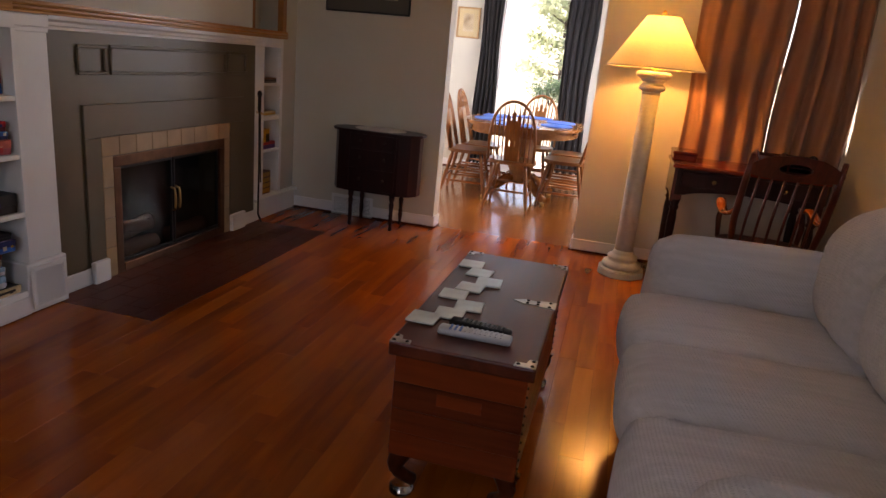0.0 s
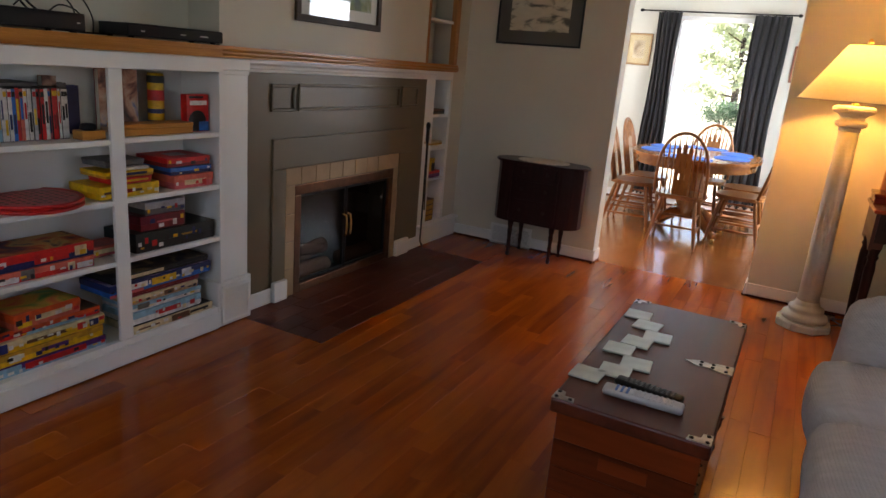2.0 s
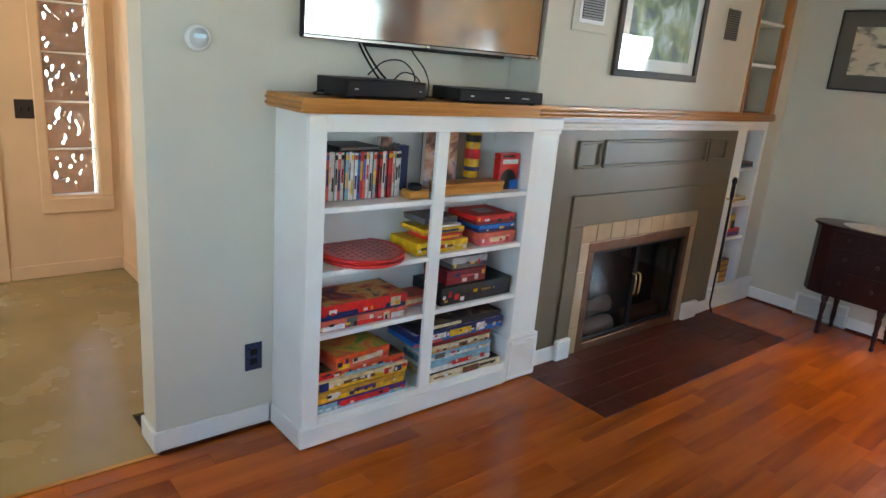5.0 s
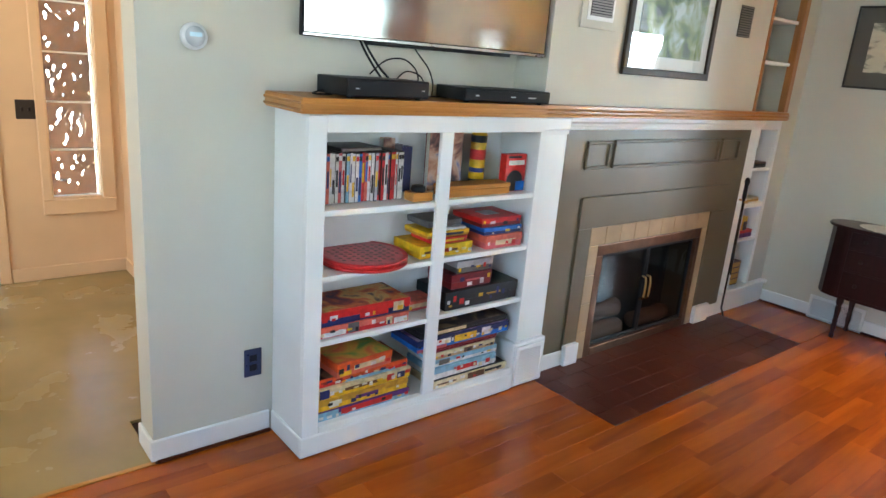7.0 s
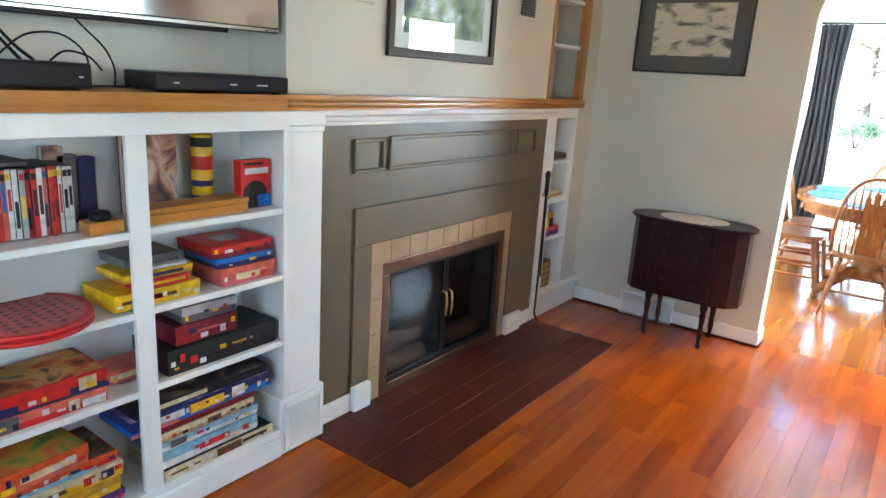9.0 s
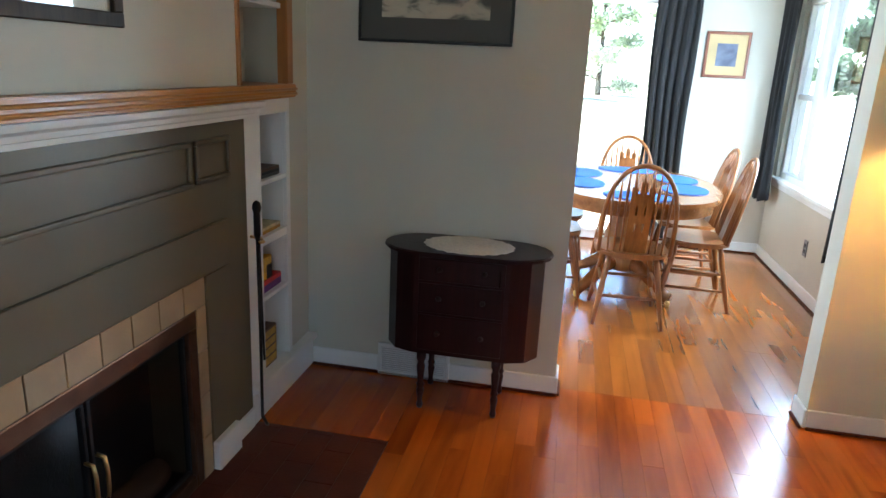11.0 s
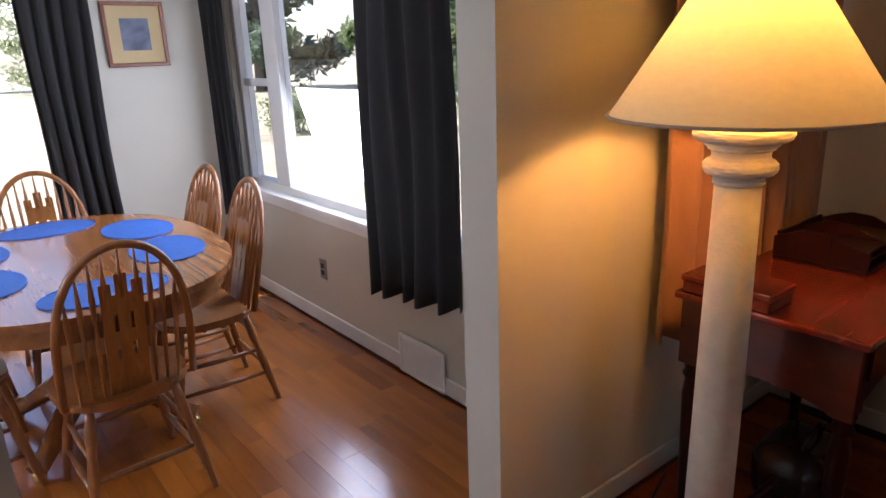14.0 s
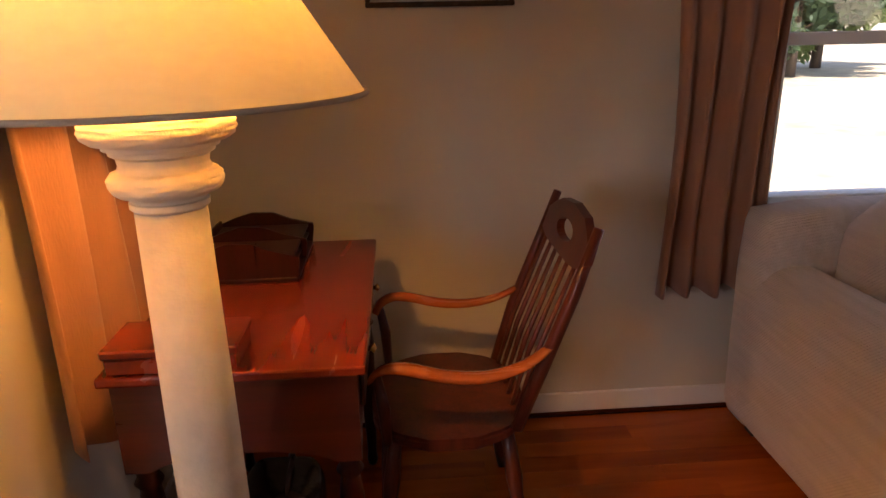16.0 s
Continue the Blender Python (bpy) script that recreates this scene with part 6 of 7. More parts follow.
# ---- contents of the bookcase ----
PAL = {
    "red": (0.58, 0.014, 0.012), "darkred": (0.20, 0.010, 0.012), "orange": (0.66, 0.085, 0.012), "yellow": (0.78, 0.46, 0.006), "gold": (0.55, 0.29, 0.02),
    "cream": (0.70, 0.58, 0.34), "blue": (0.015, 0.14, 0.50), "navy": (0.014, 0.022, 0.11), "purple": (0.11, 0.025, 0.18), "pink": (0.60, 0.12, 0.13),
    "salmon": (0.66, 0.13, 0.08), "white": (0.74, 0.73, 0.70), "black": (0.008, 0.008, 0.009), "grey": (0.12, 0.115, 0.11), "lightgrey": (0.42, 0.41, 0.42),
    "sky": (0.26, 0.48, 0.62), "green": (0.03, 0.22, 0.03), "darkgreen": (0.008, 0.016, 0.016), "maroon": (0.17, 0.008, 0.018), "brown": (0.14, 0.055, 0.02), "tan": (0.45, 0.30, 0.16),
}
INK = {k: mat("card_" + k, v, 0.42, var=0.28, scale=34, bump=0.03) for k, v in PAL.items()}
FIREART = art("fiery_cover", [(0.05, 0.02, 0.05), (0.25, 0.04, 0.03), (0.50, 0.13, 0.03), (0.55, 0.35, 0.10), (0.10, 0.06, 0.05)], 9, 21)
POPART = art("bright_cover", [(0.50, 0.05, 0.03), (0.58, 0.12, 0.04), (0.55, 0.30, 0.04), (0.10, 0.28, 0.05), (0.16, 0.04, 0.14)], 7, 33)
DARKART = art("night_cover", [(0.01, 0.01, 0.015), (0.03, 0.025, 0.03), (0.10, 0.07, 0.04), (0.25, 0.18, 0.10)], 12, 40)
FACEART = art("poster_cover", [(0.03, 0.015, 0.012), (0.16, 0.06, 0.04), (0.40, 0.20, 0.12), (0.50, 0.34, 0.24), (0.06, 0.12, 0.28)], 11, 55)
BLUEBOX = art("blue_cover", [(0.02, 0.03, 0.10), (0.04, 0.07, 0.25), (0.20, 0.10, 0.30), (0.50, 0.45, 0.55)], 14, 61)


def game(label, y0, y1, depth, z0, h, front, body, top=None, marks=(), xf=-1.432, rot=0.0, lid=0.55):
    """A boxed game: a lower tray, a lid over it, a printed front with plain shapes, and a printed top."""
    w = y1 - y0
    g = thing("board_game", label, "board game", "games in the bookcase", pose(xf - depth / 2, (y0 + y1) / 2, z0, 0, 0, rot))
    d2, w2 = depth / 2, w / 2
    block("tray", (-d2 + 0.002, d2 - 0.002, -w2 + 0.002, w2 - 0.002, 0.0005, h * (1 - lid) + 0.002), INK[body], g, 0.001)
    ld = block("lid", (-d2, d2, -w2, w2, h * (1 - lid), h - 0.0005), INK[front], g, 0.0015)
    if top:
        block("cover_print", (-d2 + 0.006, d2 - 0.006, -w2 + 0.006, w2 - 0.006, h - 0.0004, h + 0.0006), top, g, 0)
    for c, a, b, lo, hi in marks:
        block("front_mark", (d2, d2 + 0.0008, -w2 + a * w, -w2 + b * w, lo * h, hi * h), INK[c], g, 0)
    # small printed shapes along the front, as on real packaging
    rg = random.Random(int(y0 * 1000) + int(z0 * 10000))
    if h > 0.03 and w > 0.12:
        k = int(w / 0.035)
        for n in range(k):
            if rg.random() < 0.25:
                continue
            a = -w2 + w * (n + 0.15 + rg.random() * 0.2) / k
            lo = h * rg.uniform(0.12, 0.5)
            block("print_bar", (d2 + 0.0009, d2 + 0.0014, a, a + w / k * rg.uniform(0.3, 0.75), lo, min(h * 0.92, lo + h * rg.uniform(0.14, 0.4))), INK[rg.choice(("white", "cream", "black", "yellow", "red", "navy", "white"))], g, 0)
    return g


zb, z3, z2, z1s = 0.1155, 0.4655, 0.7185, 0.9625
# left bay, bottom
game("long purple and blue boxed game at stack bottom", 1.358, 1.80, 0.20, zb, 0.042, "purple", "sky", None, (("red", 0.25, 0.8, 0.25, 0.8), ("sky", 0.0, 0.22, 0.1, 0.9)))
game("golden yellow boxed game in a stack", 1.362, 1.79, 0.20, zb + 0.043, 0.048, "gold", "yellow", None, (("white", 0.12, 0.22, 0.2, 0.75), ("purple", 0.4, 0.65, 0.35, 0.65)))
game("cream boxed game with coloured corner prints", 1.37, 1.80, 0.20, zb + 0.092, 0.045, "cream", "yellow", None, (("navy", 0.0, 0.1, 0.1, 0.9), ("brown", 0.26, 0.62, 0.35, 0.65), ("red", 0.72, 0.8, 0.2, 0.8), ("navy", 0.84, 0.93, 0.2, 0.8)))
game("orange-red boxed game with dark spots", 1.36, 1.79, 0.21, zb + 0.138, 0.034, "orange", "red", DARKART, (("darkred", 0.05, 0.12, 0.3, 0.7), ("darkred", 0.2, 0.27, 0.3, 0.7), ("sky", 0.3, 0.85, 0.0, 0.35)), xf=-1.445)
game("bright orange and green covered game on top", 1.43, 1.70, 0.19, zb + 0.173, 0.06, "orange", "salmon", POPART, (("cream", 0.3, 0.85, 0.3, 0.65), ("yellow", 0.05, 0.25, 0.1, 0.4)), rot=4)
# left bay, third
game("red and pink boxed game in a stack", 1.36, 1.77, 0.20, z3, 0.046, "salmon", "red", None, (("white", 0.03, 0.28, 0.1, 0.5), ("grey", 0.3, 0.42, 0.1, 0.95), ("cream", 0.73, 0.8, 0.15, 0.8), ("white", 0.82, 0.98, 0.1, 0.6)))
game("purple boxed game with a fiery battle cover", 1.362, 1.772, 0.205, z3 + 0.047, 0.058, "red", "navy", FIREART, (("white", 0.1, 0.18, 0.4, 0.7), ("red", 0.42, 0.74, 0.15, 0.85), ("navy", 0.0, 0.38, 0.02, 0.3), ("cream", 0.8, 0.92, 0.2, 0.85)))
game("salmon card game lying half behind the post", 1.775, 1.952, 0.11, z3 + 0.004, 0.046, "salmon", "pink", None, (("cream", 0.2, 0.8, 0.3, 0.7),), xf=-1.50)
# red round game board lying flat
RB = thing("round_game_board", "round red tin game board with rows of holes", "game board", "", pose(-1.535, 1.60, z2))
bm = bmesh.new()
lathe(bm, [(0.02, 0.0), (0.17, 0.0), (0.178, 0.004), (0.178, 0.012), (0.172, 0.016), (0.02, 0.016)], 56)
part("rim", bm, INK["red"], RB, "red lower rim", True)
bm = bmesh.new()
lathe(bm, [(0.02, 0.0165), (0.172, 0.0165), (0.178, 0.021), (0.178, 0.031), (0.174, 0.034), (0.165, 0.031), (0.02, 0.031)], 56)
part("upper_rim", bm, INK["red"], RB, "red upper rim", True)
bm = bmesh.new()
lathe(bm, [(0.002, 0.0312), (0.158, 0.0312), (0.158, 0.0318), (0.002, 0.0318)], 48)
part("play_face", bm, INK["pink"], RB, "faded pink play face")
for i in range(-4, 5):
    for j in range(-4, 5):
        x, y = (i + 0.5 * (j % 2)) * 0.030, j * 0.030
        if x * x + y * y < 0.0185:
            bm = bmesh.new()
            lathe(bm, [(0.008, 0.0318), (0.008, 0.0323)], 10, (x, y, 0))
            part("hole", bm, INK["brown"], RB)
# films, spine outwards
rng = random.Random(11)
y = 1.362
while y < 1.742:
    th2 = rng.choice((0.0135, 0.0145, 0.0145, 0.011))
    hh = 0.188 + rng.uniform(-0.002, 0.003)
    cname = rng.choice(("white", "white", "red", "sky", "pink", "blue", "red", "white", "lightgrey", "white", "salmon"))
    s = rng.choice(("red", "red", "navy", "black", "blue", "yellow", "darkred"))
    f = thing("film_case", "slim plastic film case standing on the shelf", "film case", "films on the shelf", pose(-1.505 + rng.uniform(-0.006, 0.004), y + th2 / 2, z1s))
    block("case", (-0.135, 0, -th2 / 2 + 0.0003, th2 / 2 - 0.0003, 0.0, hh), INK["black"], f, 0.0015)
    block("spine_paper", (0, 0.0007, -th2 / 2 + 0.0006, th2 / 2 - 0.0006, 0.002, hh - 0.003), INK[cname], f, 0)
    lo = rng.uniform(0.02, 0.08)
    block("spine_title", (0.0007, 0.0011, -th2 / 2 + 0.003, th2 / 2 - 0.003, lo, lo + rng.uniform(0.05, 0.08)), INK[s], f, 0)
    block("spine_badge", (0.0007, 0.0011, -th2 / 2 + 0.0015, th2 / 2 - 0.0015, hh - 0.03, hh - 0.012), INK[rng.choice(("white", "red", "blue", "yellow", "black"))], f, 0)
    y += th2
f = thing("film_case", "black film case lying flat on the others", "film case", "films on the shelf", pose(-1.60, 1.55, z1s + 0.192, 0, 0, 6))
block("case", (-0.065, 0.095, -0.10, 0.09, 0.0, 0.014), INK["black"], f, 0.002)
block("spine_paper", (0.095, 0.0957, -0.095, 0.085, 0.002, 0.012), INK["grey"], f, 0)
for yy, hh, c, lab in ((1.752, 0.225, FACEART, "tall illustrated paperback leaning behind the films"), (1.79, 0.20, INK["grey"], "grey framed card standing at the shelf back"), (1.84, 0.19, INK["navy"], "dark blue book standing at the shelf back")):
    b = thing("book", lab, "book", "", pose(-1.63, yy, z1s))
    block("page_block", (-0.012, 0.012, -0.026, 0.026, 0.001, hh - 0.003), MOUNT_PALE, b, 0)
    block("cover", (0.0121, 0.0145, -0.028, 0.028, 0.0, hh), c, b, 0.0005)
    block("back_cover", (-0.0145, -0.0121, -0.028, 0.028, 0.0, hh), c, b, 0.0005)
CB = thing("wooden_tray_box", "small oak box with a black round dial", "box")
block("box", (-1.50, -1.435, 1.755, 1.852, z1s, z1s + 0.035), OAK, CB, 0.003)
bm = bmesh.new()
lathe(bm, [(0.027, 0), (0.030, 0.006), (0.027, 0.022), (0.016, 0.026), (0.002, 0.026)], 24, (-1.468, 1.80, z1s + 0.035))
part("dial", bm, BLACK, CB, "black plastic dial", True)
# right bay, top
z1r, z2r, z3r, zbr = z1s + 0.004, z2 + 0.004, z3 + 0.004, zb
LB = thing("long_wooden_box", "long narrow oak game box on the shelf", "box")
block("body", (-1.53, -1.44, 1.925, 2.28, z1r, z1r + 0.030), OAK, LB, 0.003)
block("lid", (-1.532, -1.438, 1.923, 2.282, z1r + 0.0305, z1r + 0.048), OAK, LB, 0.003)
PB = thing("book", "tall dark book with a painted crowd cover", "book", "", pose(-1.60, 2.025, z1r, 0, 0, -4))
block("page_block", (-0.015, 0.012, -0.083, 0.083, 0.002, 0.252), MOUNT_PALE, PB, 0)
block("cover", (0.012, 0.015, -0.086, 0.086, 0.0, 0.256), FACEART, PB, 0.0008)
block("back_cover", (-0.018, -0.015, -0.086, 0.086, 0.0, 0.256), INK["darkred"], PB, 0.0008)
CN = thing("game_tube", "tall yellow canister with black and red bands", "canister", "", pose(-1.585, 2.205, z1r))
bm = bmesh.new()
lathe(bm, [(0.034, 0.0), (0.035, 0.003), (0.035, 0.24), (0.033, 0.246), (0.003, 0.247)], 28)
part("tube", bm, INK["yellow"], CN, "", True)
for za, zb2, c in ((0.02, 0.045, "navy"), (0.075, 0.095, "navy"), (0.13, 0.175, "red"), (0.205, 0.236, "black")):
    bm = bmesh.new()
    lathe(bm, [(0.0352, za), (0.0358, za + 0.001), (0.0358, zb2 - 0.001), (0.0352, zb2)], 28)
    part("band", bm, INK[c], CN, "printed band")
RX = thing("board_game", "upright red game box with a black disc print", "board game", "games in the bookcase", pose(-1.47, 2.335, z1r, 0, 0, 0))
block("box", (-0.04, 0.0, -0.062, 0.062, 0.0, 0.165), INK["red"], RX, 0.0015)
bm = bmesh.new()
lathe(bm, [(0.05, 0.0), (0.05, 0.0008)], 28, (0.0002, -0.004, 0.045), (1, -0.004, 0.045))
for v in bm.verts:
    v.co.z = max(v.co.z, 0.002)
part("disc_print", bm, INK["black"], RX, "black disc print")
block("title_print", (0.0001, 0.0009, -0.045, 0.05, 0.118, 0.138), INK["white"], RX, 0)
block("corner_print", (0.001, 0.0014, 0.005, 0.06, 0.003, 0.045), INK["blue"], RX, 0)
block("top_print", (0.0001, 0.0009, -0.05, 0.03, 0.148, 0.158), INK["black"], RX, 0)
# right bay, second
game("yellow boxed game at the bottom of a pile", 1.805, 2.085, 0.19, z2r, 0.052, "yellow", "yellow", None, (("red", 0.4, 0.55, 0.35, 0.65), ("brown", 0.08, 0.7, 0.4, 0.6)))
game("red boxed game in a pile", 1.87, 2.05, 0.16, z2r + 0.053, 0.028, "red", "red", None, (("yellow", 0.1, 0.9, 0.35, 0.65),))
game("thin yellow boxed game in a pile", 1.835, 2.06, 0.16, z2r + 0.082, 0.026, "yellow", "gold", None, (("navy", 0.15, 0.85, 0.3, 0.7),))
game("flat white card game in a pile", 1.925, 2.04, 0.15, z2r + 0.109, 0.012, "white", "white")
game("dark grey flat case on a game pile", 1.85, 2.03, 0.15, z2r + 0.122, 0.028, "grey", "grey", xf=-1.45)
game("salmon pink boxed game at pile bottom", 2.165, 2.385, 0.18, z2r, 0.062, "salmon", "pink", None, (("cream", 0.25, 0.8, 0.25, 0.6),))
game("blue boxed game in a pile", 2.15, 2.38, 0.19, z2r + 0.063, 0.034, "blue", "navy", xf=-1.437)
game("red boxed game with a framed cover", 2.135, 2.375, 0.20, z2r + 0.098, 0.04, "red", "darkred", INK["red"], (), xf=-1.44)
cv = thing("card", "small framed card lying on the red game", "card", "", pose(-1.535, 2.25, z2r + 0.1387))
block("sheet", (-0.035, 0.035, -0.045, 0.045, 0.0, 0.001), INK["lightgrey"], cv, 0)
# right bay, third
game("large dark green boxed game with small gilt print", 1.96, 2.39, 0.21, z3r, 0.085, "darkgreen", "black", None, (("gold", 0.55, 0.75, 0.5, 0.6), ("gold", 0.05, 0.09, 0.2, 0.3)))
game("maroon boxed game on the dark one", 2.00, 2.235, 0.17, z3r + 0.086, 0.066, "maroon", "darkred", None, (("pink", 0.35, 0.7, 0.45, 0.58),), xf=-1.45)
game("pale grey box on top of the pile", 2.03, 2.24, 0.15, z3r + 0.153, 0.055, "lightgrey", "grey", None, (), xf=-1.455)
# right bay, bottom
game("black lidded cream game jutting from the shelf", 1.922, 2.36, 0.22, zbr, 0.036, "cream", "cream", INK["black"], (("brown", 0.45, 0.68, 0.1, 0.9), ("black", 0.7, 0.93, 0.4, 0.7), ("brown", 0.05, 0.3, 0.4, 0.6)), xf=-1.418)
game("pale blue boxed game in a stack", 1.925, 2.30, 0.20, zbr + 0.037, 0.055, "sky", "white", None, (("red", 0.36, 0.68, 0.3, 0.7), ("white", 0.0, 0.3, 0.15, 0.5)))
game("blue and white boxed game in a stack", 1.93, 2.31, 0.20, zbr + 0.093, 0.034, "sky", "white", INK["blue"], (("grey", 0.08, 0.24, 0.2, 0.9),), xf=-1.44)
game("cream boxed game in a stack", 1.922, 2.29, 0.20, zbr + 0.128, 0.034, "cream", "tan", None, (("brown", 0.48, 0.62, 0.2, 0.8),), xf=-1.438)
game("dark red flat game in a stack", 1.93, 2.30, 0.20, zbr + 0.163, 0.022, "darkred", "maroon", None, (), xf=-1.44)
game("blue boxed game with coloured lettering shapes", 1.83, 2.37, 0.20, zbr + 0.186, 0.052, "navy", "blue", BLUEBOX, (("white", 0.18, 0.34, 0.3, 0.75), ("yellow", 0.38, 0.62, 0.2, 0.8), ("white", 0.68, 0.78, 0.2, 0.9), ("pink", 0.0, 0.3, 0.0, 0.25)), xf=-1.437)
game("black game with large pale lettering shapes", 1.85, 2.36, 0.20, zbr + 0.239, 0.03, "black", "black", DARKART, (("cream", 0.05, 0.5, 0.3, 0.8),), xf=-1.445)

# ---- contents of the narrow niche ----
NIY = 4.605


def stack(name, label, cat, z, pieces, y0=4.535, y1=4.735):
    for lab, c, h, dep in pieces:
        t = thing(name, lab, cat, label, pose(-1.50, (y0 + y1) / 2, z))
        w = (y1 - y0) / 2
        block("page_block", (-dep, -0.002, -w + 0.003, w - 0.003, 0.0015, h - 0.0015), MOUNT_PALE, t, 0)
        block("cover", (-dep - 0.001, 0, -w, w, h - 0.0015, h), INK[c], t, 0)
        block("back_cover", (-dep - 0.001, 0, -w, w, 0, 0.0015), INK[c], t, 0)
        block("spine", (-0.0019, 0.0003, -w, w, 0.0016, h - 0.0016), INK[c], t, 0)
        z += h + 0.0004


stack("magazine", "magazines in the niche", "magazine", 0.9855, (("dark magazine lying in the niche", "grey", 0.012, 0.12), ("black magazine lying in the niche", "black", 0.012, 0.12), ("brown magazine lying in the niche", "brown", 0.012, 0.12)))
c = thing("card", "white and blue card standing in the niche", "card", "", pose(-1.56, 4.60, 0.9855 + 0.0375))
block("sheet", (-0.006, 0.006, -0.05, 0.05, 0, 0.085), INK["white"], c, 0)
block("blue_print", (0.006, 0.0066, -0.045, 0.045, 0.005, 0.035), INK["sky"], c, 0)
stack("magazine", "magazines in the niche", "magazine", 0.7555, (("yellow magazine lying in the niche", "gold", 0.014, 0.12), ("cream magazine lying in the niche", "cream", 0.012, 0.12)))
stack("book", "books in the niche", "book", 0.5055, (("purple book lying in the niche", "purple", 0.03, 0.12), ("red book lying in the niche", "red", 0.02, 0.12)))
c = thing("puzzle_box", "yellow and black puzzle box in the niche", "box", "", pose(-1.505, 4.607, 0.5565))
block("box", (-0.05, 0.0, -0.062, 0.05, 0, 0.095), INK["yellow"], c, 0.001)
block("dark_print", (0.0, 0.0006, 0.0, 0.05, 0.0, 0.06), INK["black"], c, 0)
stack("magazine", "magazines in the niche", "magazine", 0.1655, tuple((("tan magazine in a thick pile" if k % 2 else "dark striped magazine in a thick pile"), ("gold" if k % 2 else "brown"), (0.032 if k % 2 else 0.008), 0.13) for k in range(9)), 4.535, 4.675)

# ---- outside ----
# lawn colour made paler to bounce more sunlight into the rooms
LAWN = mat("pale_lawn", (0.42, 0.40, 0.27), 0.9, var=0.25, scale=2.0, bump=0.5, fine=30, patch=0.25)
bm = bmesh.new()
gs = 24
gv = [[bm.verts.new((-300 + 600 * i / gs, -300 + 600 * j / gs, -0.55)) for j in range(gs + 1)] for i in range(gs + 1)]
for i in range(gs):
    for j in range(gs):
        bm.faces.new((gv[i][j], gv[i + 1][j], gv[i + 1][j + 1], gv[i][j + 1]))
setting("ground", bm, LAWN, "sunlit pale lawn outside the windows", "ground")
BARK = mat("bark", (0.10, 0.075, 0.055), 0.9, var=0.3, scale=12, bump=0.8, fine=30)


def leafmat(name, c, through=0.35):
    m = mat(name, c, 0.6, var=0.35, scale=1.5, bump=0)
    N, L = m.node_tree.nodes, m.node_tree.links
    t, x = N.new("ShaderNodeBsdfTranslucent"), N.new("ShaderNodeMixShader")
    t.inputs[0].default_value = (min(1, c[0] * 2.2), min(1, c[1] * 2.2), c[2] * 1.8, 1)
    x.inputs[0].default_value = through
    L.new(N["Principled BSDF"].outputs[0], x.inputs[1])
    L.new(t.outputs[0], x.inputs[2])
    L.new(x.outputs[0], N["Material Output"].inputs[0])
    return m


LEAF_A, LEAF_B = leafmat("leaf_green", (0.10, 0.15, 0.055), 0.4), leafmat("leaf_bluegreen", (0.06, 0.11, 0.065), 0.4)
# far trees: glare and haze are put into this paler leaf colour
LEAF_HAZED = leafmat("leaf_hazed", (0.24, 0.27, 0.22), 0.75)


def tree(x, y, height, spread, seed, leaf, label, low=0.25, leaves=130):
    """A tapered trunk with limbs and a crown of many small leaves in uneven clumps."""
    rng = random.Random(seed)
    t = thing("tree", label, "tree", "", pose(x, y, -0.55))
    bm = bmesh.new()
    top = Vector((rng.uniform(-0.3, 0.3), rng.uniform(-0.3, 0.3), height * 0.9))
    tube(bm, [Vector((0, 0, -0.1)).lerp(top, k / 6) + Vector((rng.uniform(-0.06, 0.06), rng.uniform(-0.06, 0.06), 0)) for k in range(7)], [height * 0.024 * (1 - 0.13 * k) for k in range(7)], 9)
    tips = []
    for k in range(16):
        z = height * (low + (0.88 - low) * k / 15)
        a = k * 2.4 + rng.uniform(-0.4, 0.4)
        r = spread * (1.05 - 0.55 * (k / 15)) * rng.uniform(0.6, 1.1)
        s, e = Vector((0, 0, z)), Vector((r * math.cos(a), r * math.sin(a), z + r * rng.uniform(0.1, 0.45)))
        tube(bm, [s, s.lerp(e, 0.5) + Vector((0, 0, -0.08)), e], [height * 0.008, height * 0.005, 0.012], 6)
        tips += [s.lerp(e, v) for v in (0.45, 0.7, 0.9, 1.05)]
    part("trunk", bm, BARK, t, "", True)
    V, F = [], []
    for p in tips:
        cr = spread * rng.uniform(0.20, 0.36)
        for _ in range(leaves):
            d = Vector((rng.gauss(0, 1), rng.gauss(0, 1), rng.gauss(0, 0.7)))
            q = p + d.normalized() * cr * rng.random() ** 0.45
            u = Vector((rng.gauss(0, 1), rng.gauss(0, 1), rng.gauss(0, 1))).normalized()
            w = u.orthogonal().normalized()
            l = rng.uniform(0.014, 0.030) * height
            n0 = len(V)
            V += [q - u * l, q + w * l * 0.45, q + u * l, q - w * l * 0.45]
            F.append((n0, n0 + 1, n0 + 2, n0 + 3))
    me = bpy.data.meshes.new("crown")
    me.from_pydata(V, [], F)
    me.materials.append(leaf)
    o = new("crown", me)
    o.parent = t
    return t


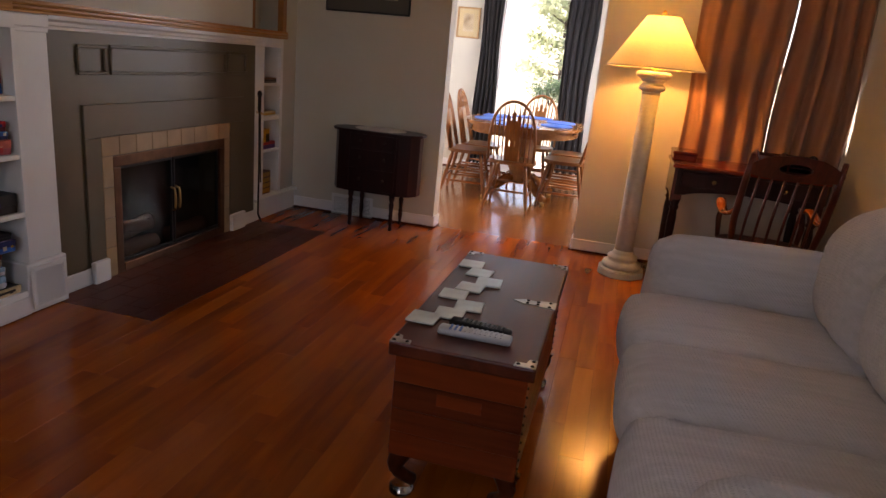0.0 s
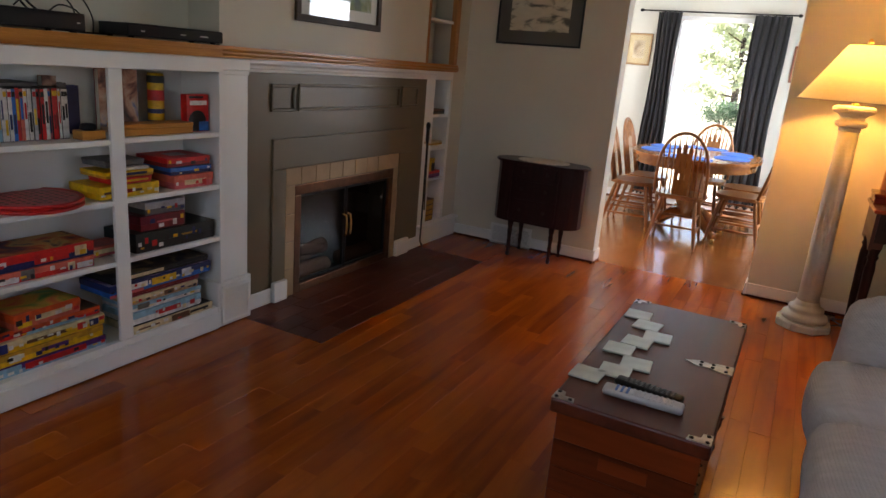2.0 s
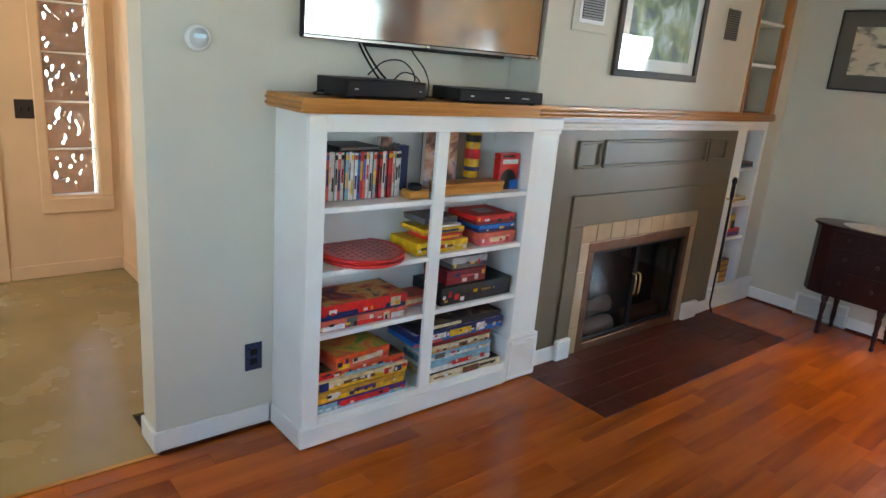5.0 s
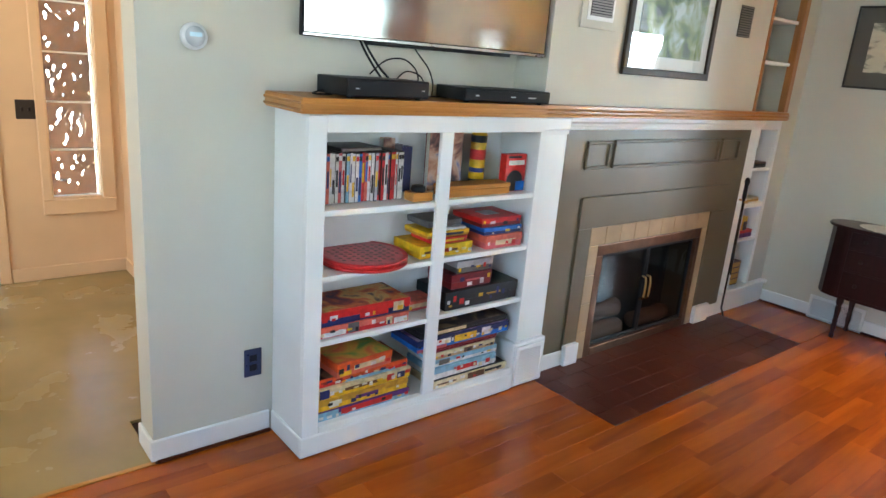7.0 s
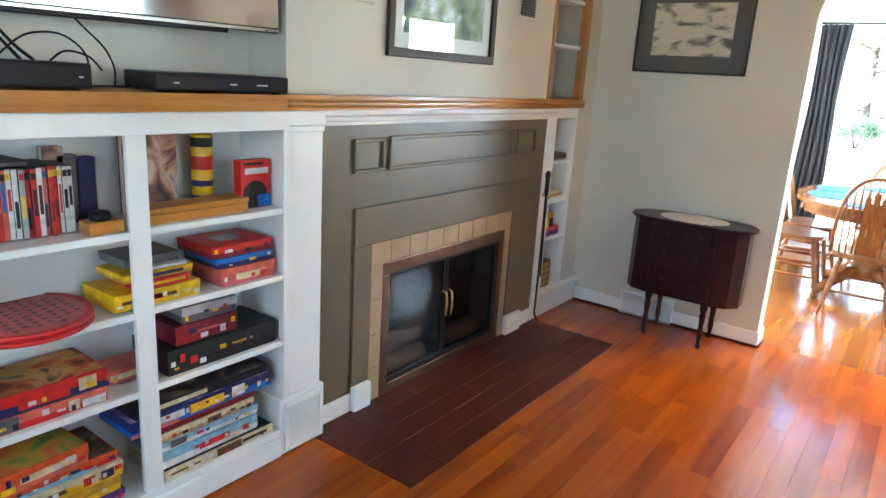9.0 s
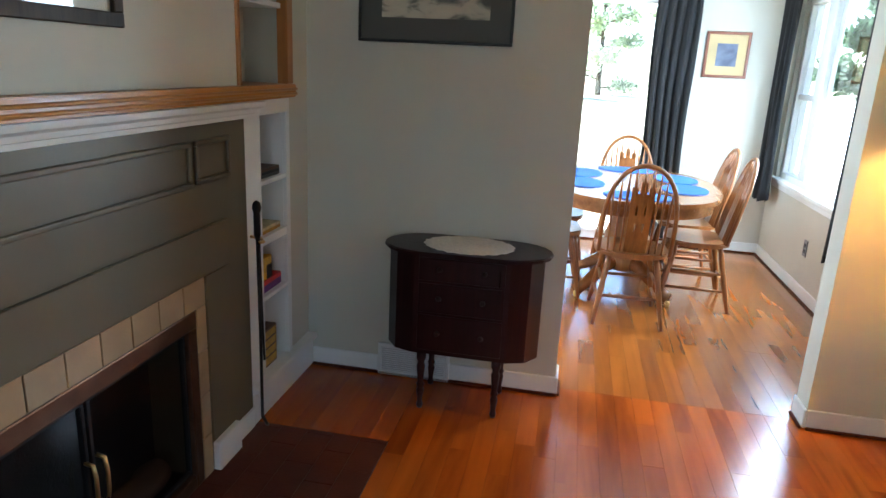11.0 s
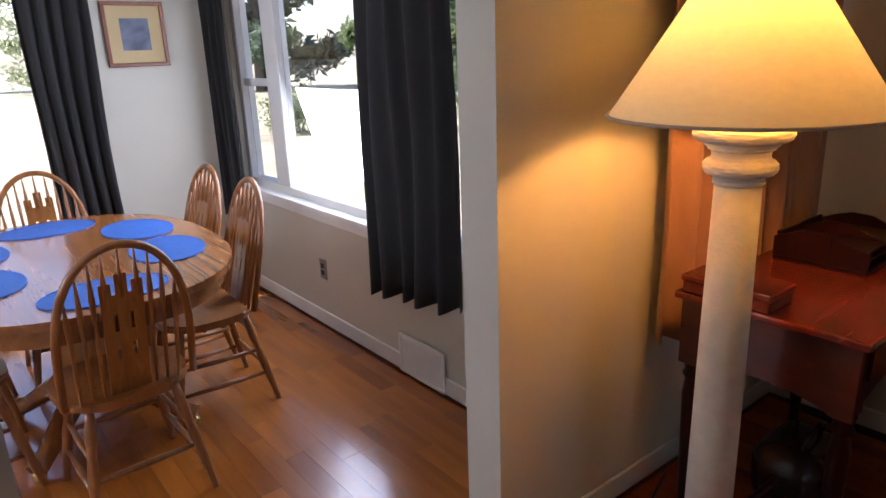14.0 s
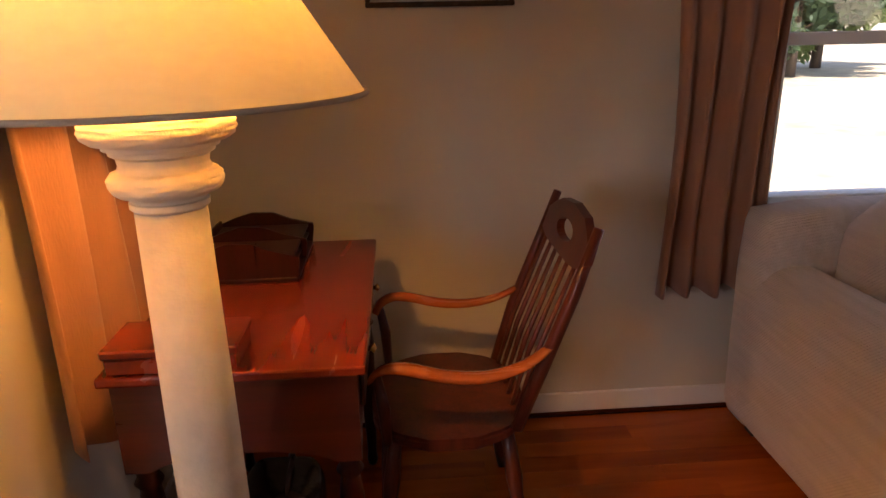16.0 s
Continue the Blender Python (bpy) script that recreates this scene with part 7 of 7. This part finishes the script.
GT = "leafy green garden tree beyond the lawn"
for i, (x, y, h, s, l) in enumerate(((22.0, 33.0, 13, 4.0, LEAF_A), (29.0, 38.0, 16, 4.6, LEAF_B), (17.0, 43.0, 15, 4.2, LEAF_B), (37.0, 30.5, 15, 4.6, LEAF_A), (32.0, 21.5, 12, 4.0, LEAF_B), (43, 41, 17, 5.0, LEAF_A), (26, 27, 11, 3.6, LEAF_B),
                                     (7.5, 56.0, 10, 3.4, LEAF_HAZED), (-4.4, 58, 12, 4.0, LEAF_HAZED), (1.5, 68, 13, 4.0, LEAF_HAZED), (29.0, -13.0, 11, 4.4, LEAF_B), (35.0, -18.0, 12, 4.4, LEAF_A), (34, -7, 12, 4.4, LEAF_B))):
    tree(x, y, h, s, 100 + i, l, GT if i % 2 else "tall blue-green garden tree beyond the lawn", 0.05, 60 if l is LEAF_HAZED else 210)


def shrub(x, y, r, seed, leaf):
    rng = random.Random(seed)
    t = thing("shrub", "rounded sunlit garden shrub on the lawn", "shrub", "", pose(x, y, -0.55))
    bm = bmesh.new()
    for k in range(6):
        a = k * 1.05
        tube(bm, [(0, 0, -0.05), (0.3 * r * math.cos(a), 0.3 * r * math.sin(a), 0.5 * r), (0.6 * r * math.cos(a), 0.6 * r * math.sin(a), 0.95 * r)], [0.03, 0.02, 0.01], 6)
    part("stems", bm, BARK, t)
    V, F = [], []
    cl = [(rng.uniform(-0.7, 0.7) * r, rng.uniform(-0.7, 0.7) * r, rng.uniform(0.3, 1.0) * r) for _ in range(22)]
    for p in cl:
        for _ in range(90):
            q = Vector(p) + Vector((rng.gauss(0, 1), rng.gauss(0, 1), rng.gauss(0, 0.8))) * 0.17 * r
            if q.z < 0.02:
                continue
            u = Vector((rng.gauss(0, 1), rng.gauss(0, 1), rng.gauss(0, 1))).normalized()
            w = u.orthogonal().normalized()
            l = rng.uniform(0.04, 0.09)
            n0 = len(V)
            V += [q - u * l, q + w * l * 0.5, q + u * l, q - w * l * 0.5]
            F.append((n0, n0 + 1, n0 + 2, n0 + 3))
    me = bpy.data.meshes.new("foliage")
    me.from_pydata(V, [], F)
    me.materials.append(leaf)
    new("foliage", me).parent = t


for i, (x, y, r) in enumerate(((10.2, 18.0, 1.3), (13.2, 19.6, 1.6), (15.5, 17.5, 1.3), (8.0, 20.5, 1.0), (-2.6, 34.5, 1.1), (14.5, 5.6, 1.0))):
    shrub(x, y, r, 200 + i, LEAF_A if i % 2 else LEAF_B)

# porch wall seen through the glass blocks
PORCH = mat("porch_boards", (0.15, 0.058, 0.026), 0.6, var=0.3, scale=5, bump=0.2)
bm = bmesh.new()
for k in range(16):
    box(bm, -5.32, -5.30, 1.0, 3.2, -0.1 + k * 0.16, 0.055 + k * 0.16, 0.006)
box(bm, -5.36, -5.321, 1.0, 3.2, -0.55, 2.5)
setting("wall_porch", bm, PORCH, "brown boarded porch wall outside the hall", "wall")
bm = bmesh.new()
box(bm, -5.5, -4.092, -1.6, 3.4, 2.44, 2.6)
setting("roof_porch", bm, PORCH, "brown porch roof outside the front door", "roof")


# ---- floor boards, last ----
def board_mesh(w, l):
    me = bpy.data.meshes.new("board")
    e = 0.00012
    x, y, b, t = w / 2 - 0.0002, l / 2 - 0.0002, 0.0007, 0.012
    v = [(-x, -y, -t), (x, -y, -t), (x, y, -t), (-x, y, -t), (-x, -y, -b), (x, -y, -b), (x, y, -b), (-x, y, -b),
         (-x + e, -y + e, 0), (x - e, -y + e, 0), (x - e, y - e, 0), (-x + e, y - e, 0)]
    f = [(0, 1, 5, 4), (1, 2, 6, 5), (2, 3, 7, 6), (3, 0, 4, 7), (4, 5, 9, 8), (5, 6, 10, 9), (6, 7, 11, 10), (7, 4, 8, 11), (8, 9, 10, 11)]
    me.from_pydata(v, [], f)
    return me, v, f


rng = random.Random(4)
W = 0.0825
rest_v, rest_f, din_v, din_f = [], [], [], []
count = 0
cols = int((2.42 + 1.9) / W)
for c in range(cols + 1):
    xc = -1.9 + (c + 0.5) * W
    spans = []
    if xc + W / 2 <= 2.47 and xc > -1.66:
        if xc < hx1 + 0.02:
            spans += [(-1.0, hy0), (hy1, YN + 0.07)]
        else:
            spans.append((-1.0, YN + 0.07))
    if xc < 1.36:
        s0 = YN + 0.07
        spans.append((s0, DY))
    for a, b in spans:
        y = a
        while y < b - 0.001:
            l = rng.choice((0.32, 0.46, 0.6, 0.75, 0.9, 1.1))
            if b - (y + l) < 0.2:
                l = b - y
            w = W
            x0, x1 = xc - W / 2, xc + W / 2
            if x0 < hx1 < x1 and a >= -1.0 and not (y + l <= hy0 or y >= hy1):
                x0 = hx1 + 0.001
            me, v, f = board_mesh(x1 - x0, l)
            tp, tr_ = rng.uniform(-0.0012, 0.0012), rng.uniform(-0.004, 0.004)   # boards lie a hair out of level
            px, py = (x0 + x1) / 2, y + l / 2
            if count < 300 and -1.5 < px < 0.75 and 0.7 < py < 4.4:
                me.materials.append(FLOOR_PIECE)
                o = new("board", me)
                o.location = (px, py, 0)
                o.rotation_euler = (tp, tr_, 0)
                o.parent = FLOOR
                count += 1
            else:
                V, F = (din_v, din_f) if y >= YN + 0.06 else (rest_v, rest_f)
                n0 = len(V)
                V += [(p[0] + px, p[1] + py, p[2] + p[1] * tp - p[0] * tr_) for p in v]
                F += [tuple(i + n0 for i in q) for q in f]
                bpy.data.meshes.remove(me)
            y += l
for V, F, m in ((rest_v, rest_f, FLOOR_REST), (din_v, din_f, FLOOR_DINING)):
    me = bpy.data.meshes.new("boards")
    me.from_pydata(V, [], F)
    me.materials.append(m)
    o = new("boards", me)
    o.parent = FLOOR
    tagged(o, "", "", "", "stuff")
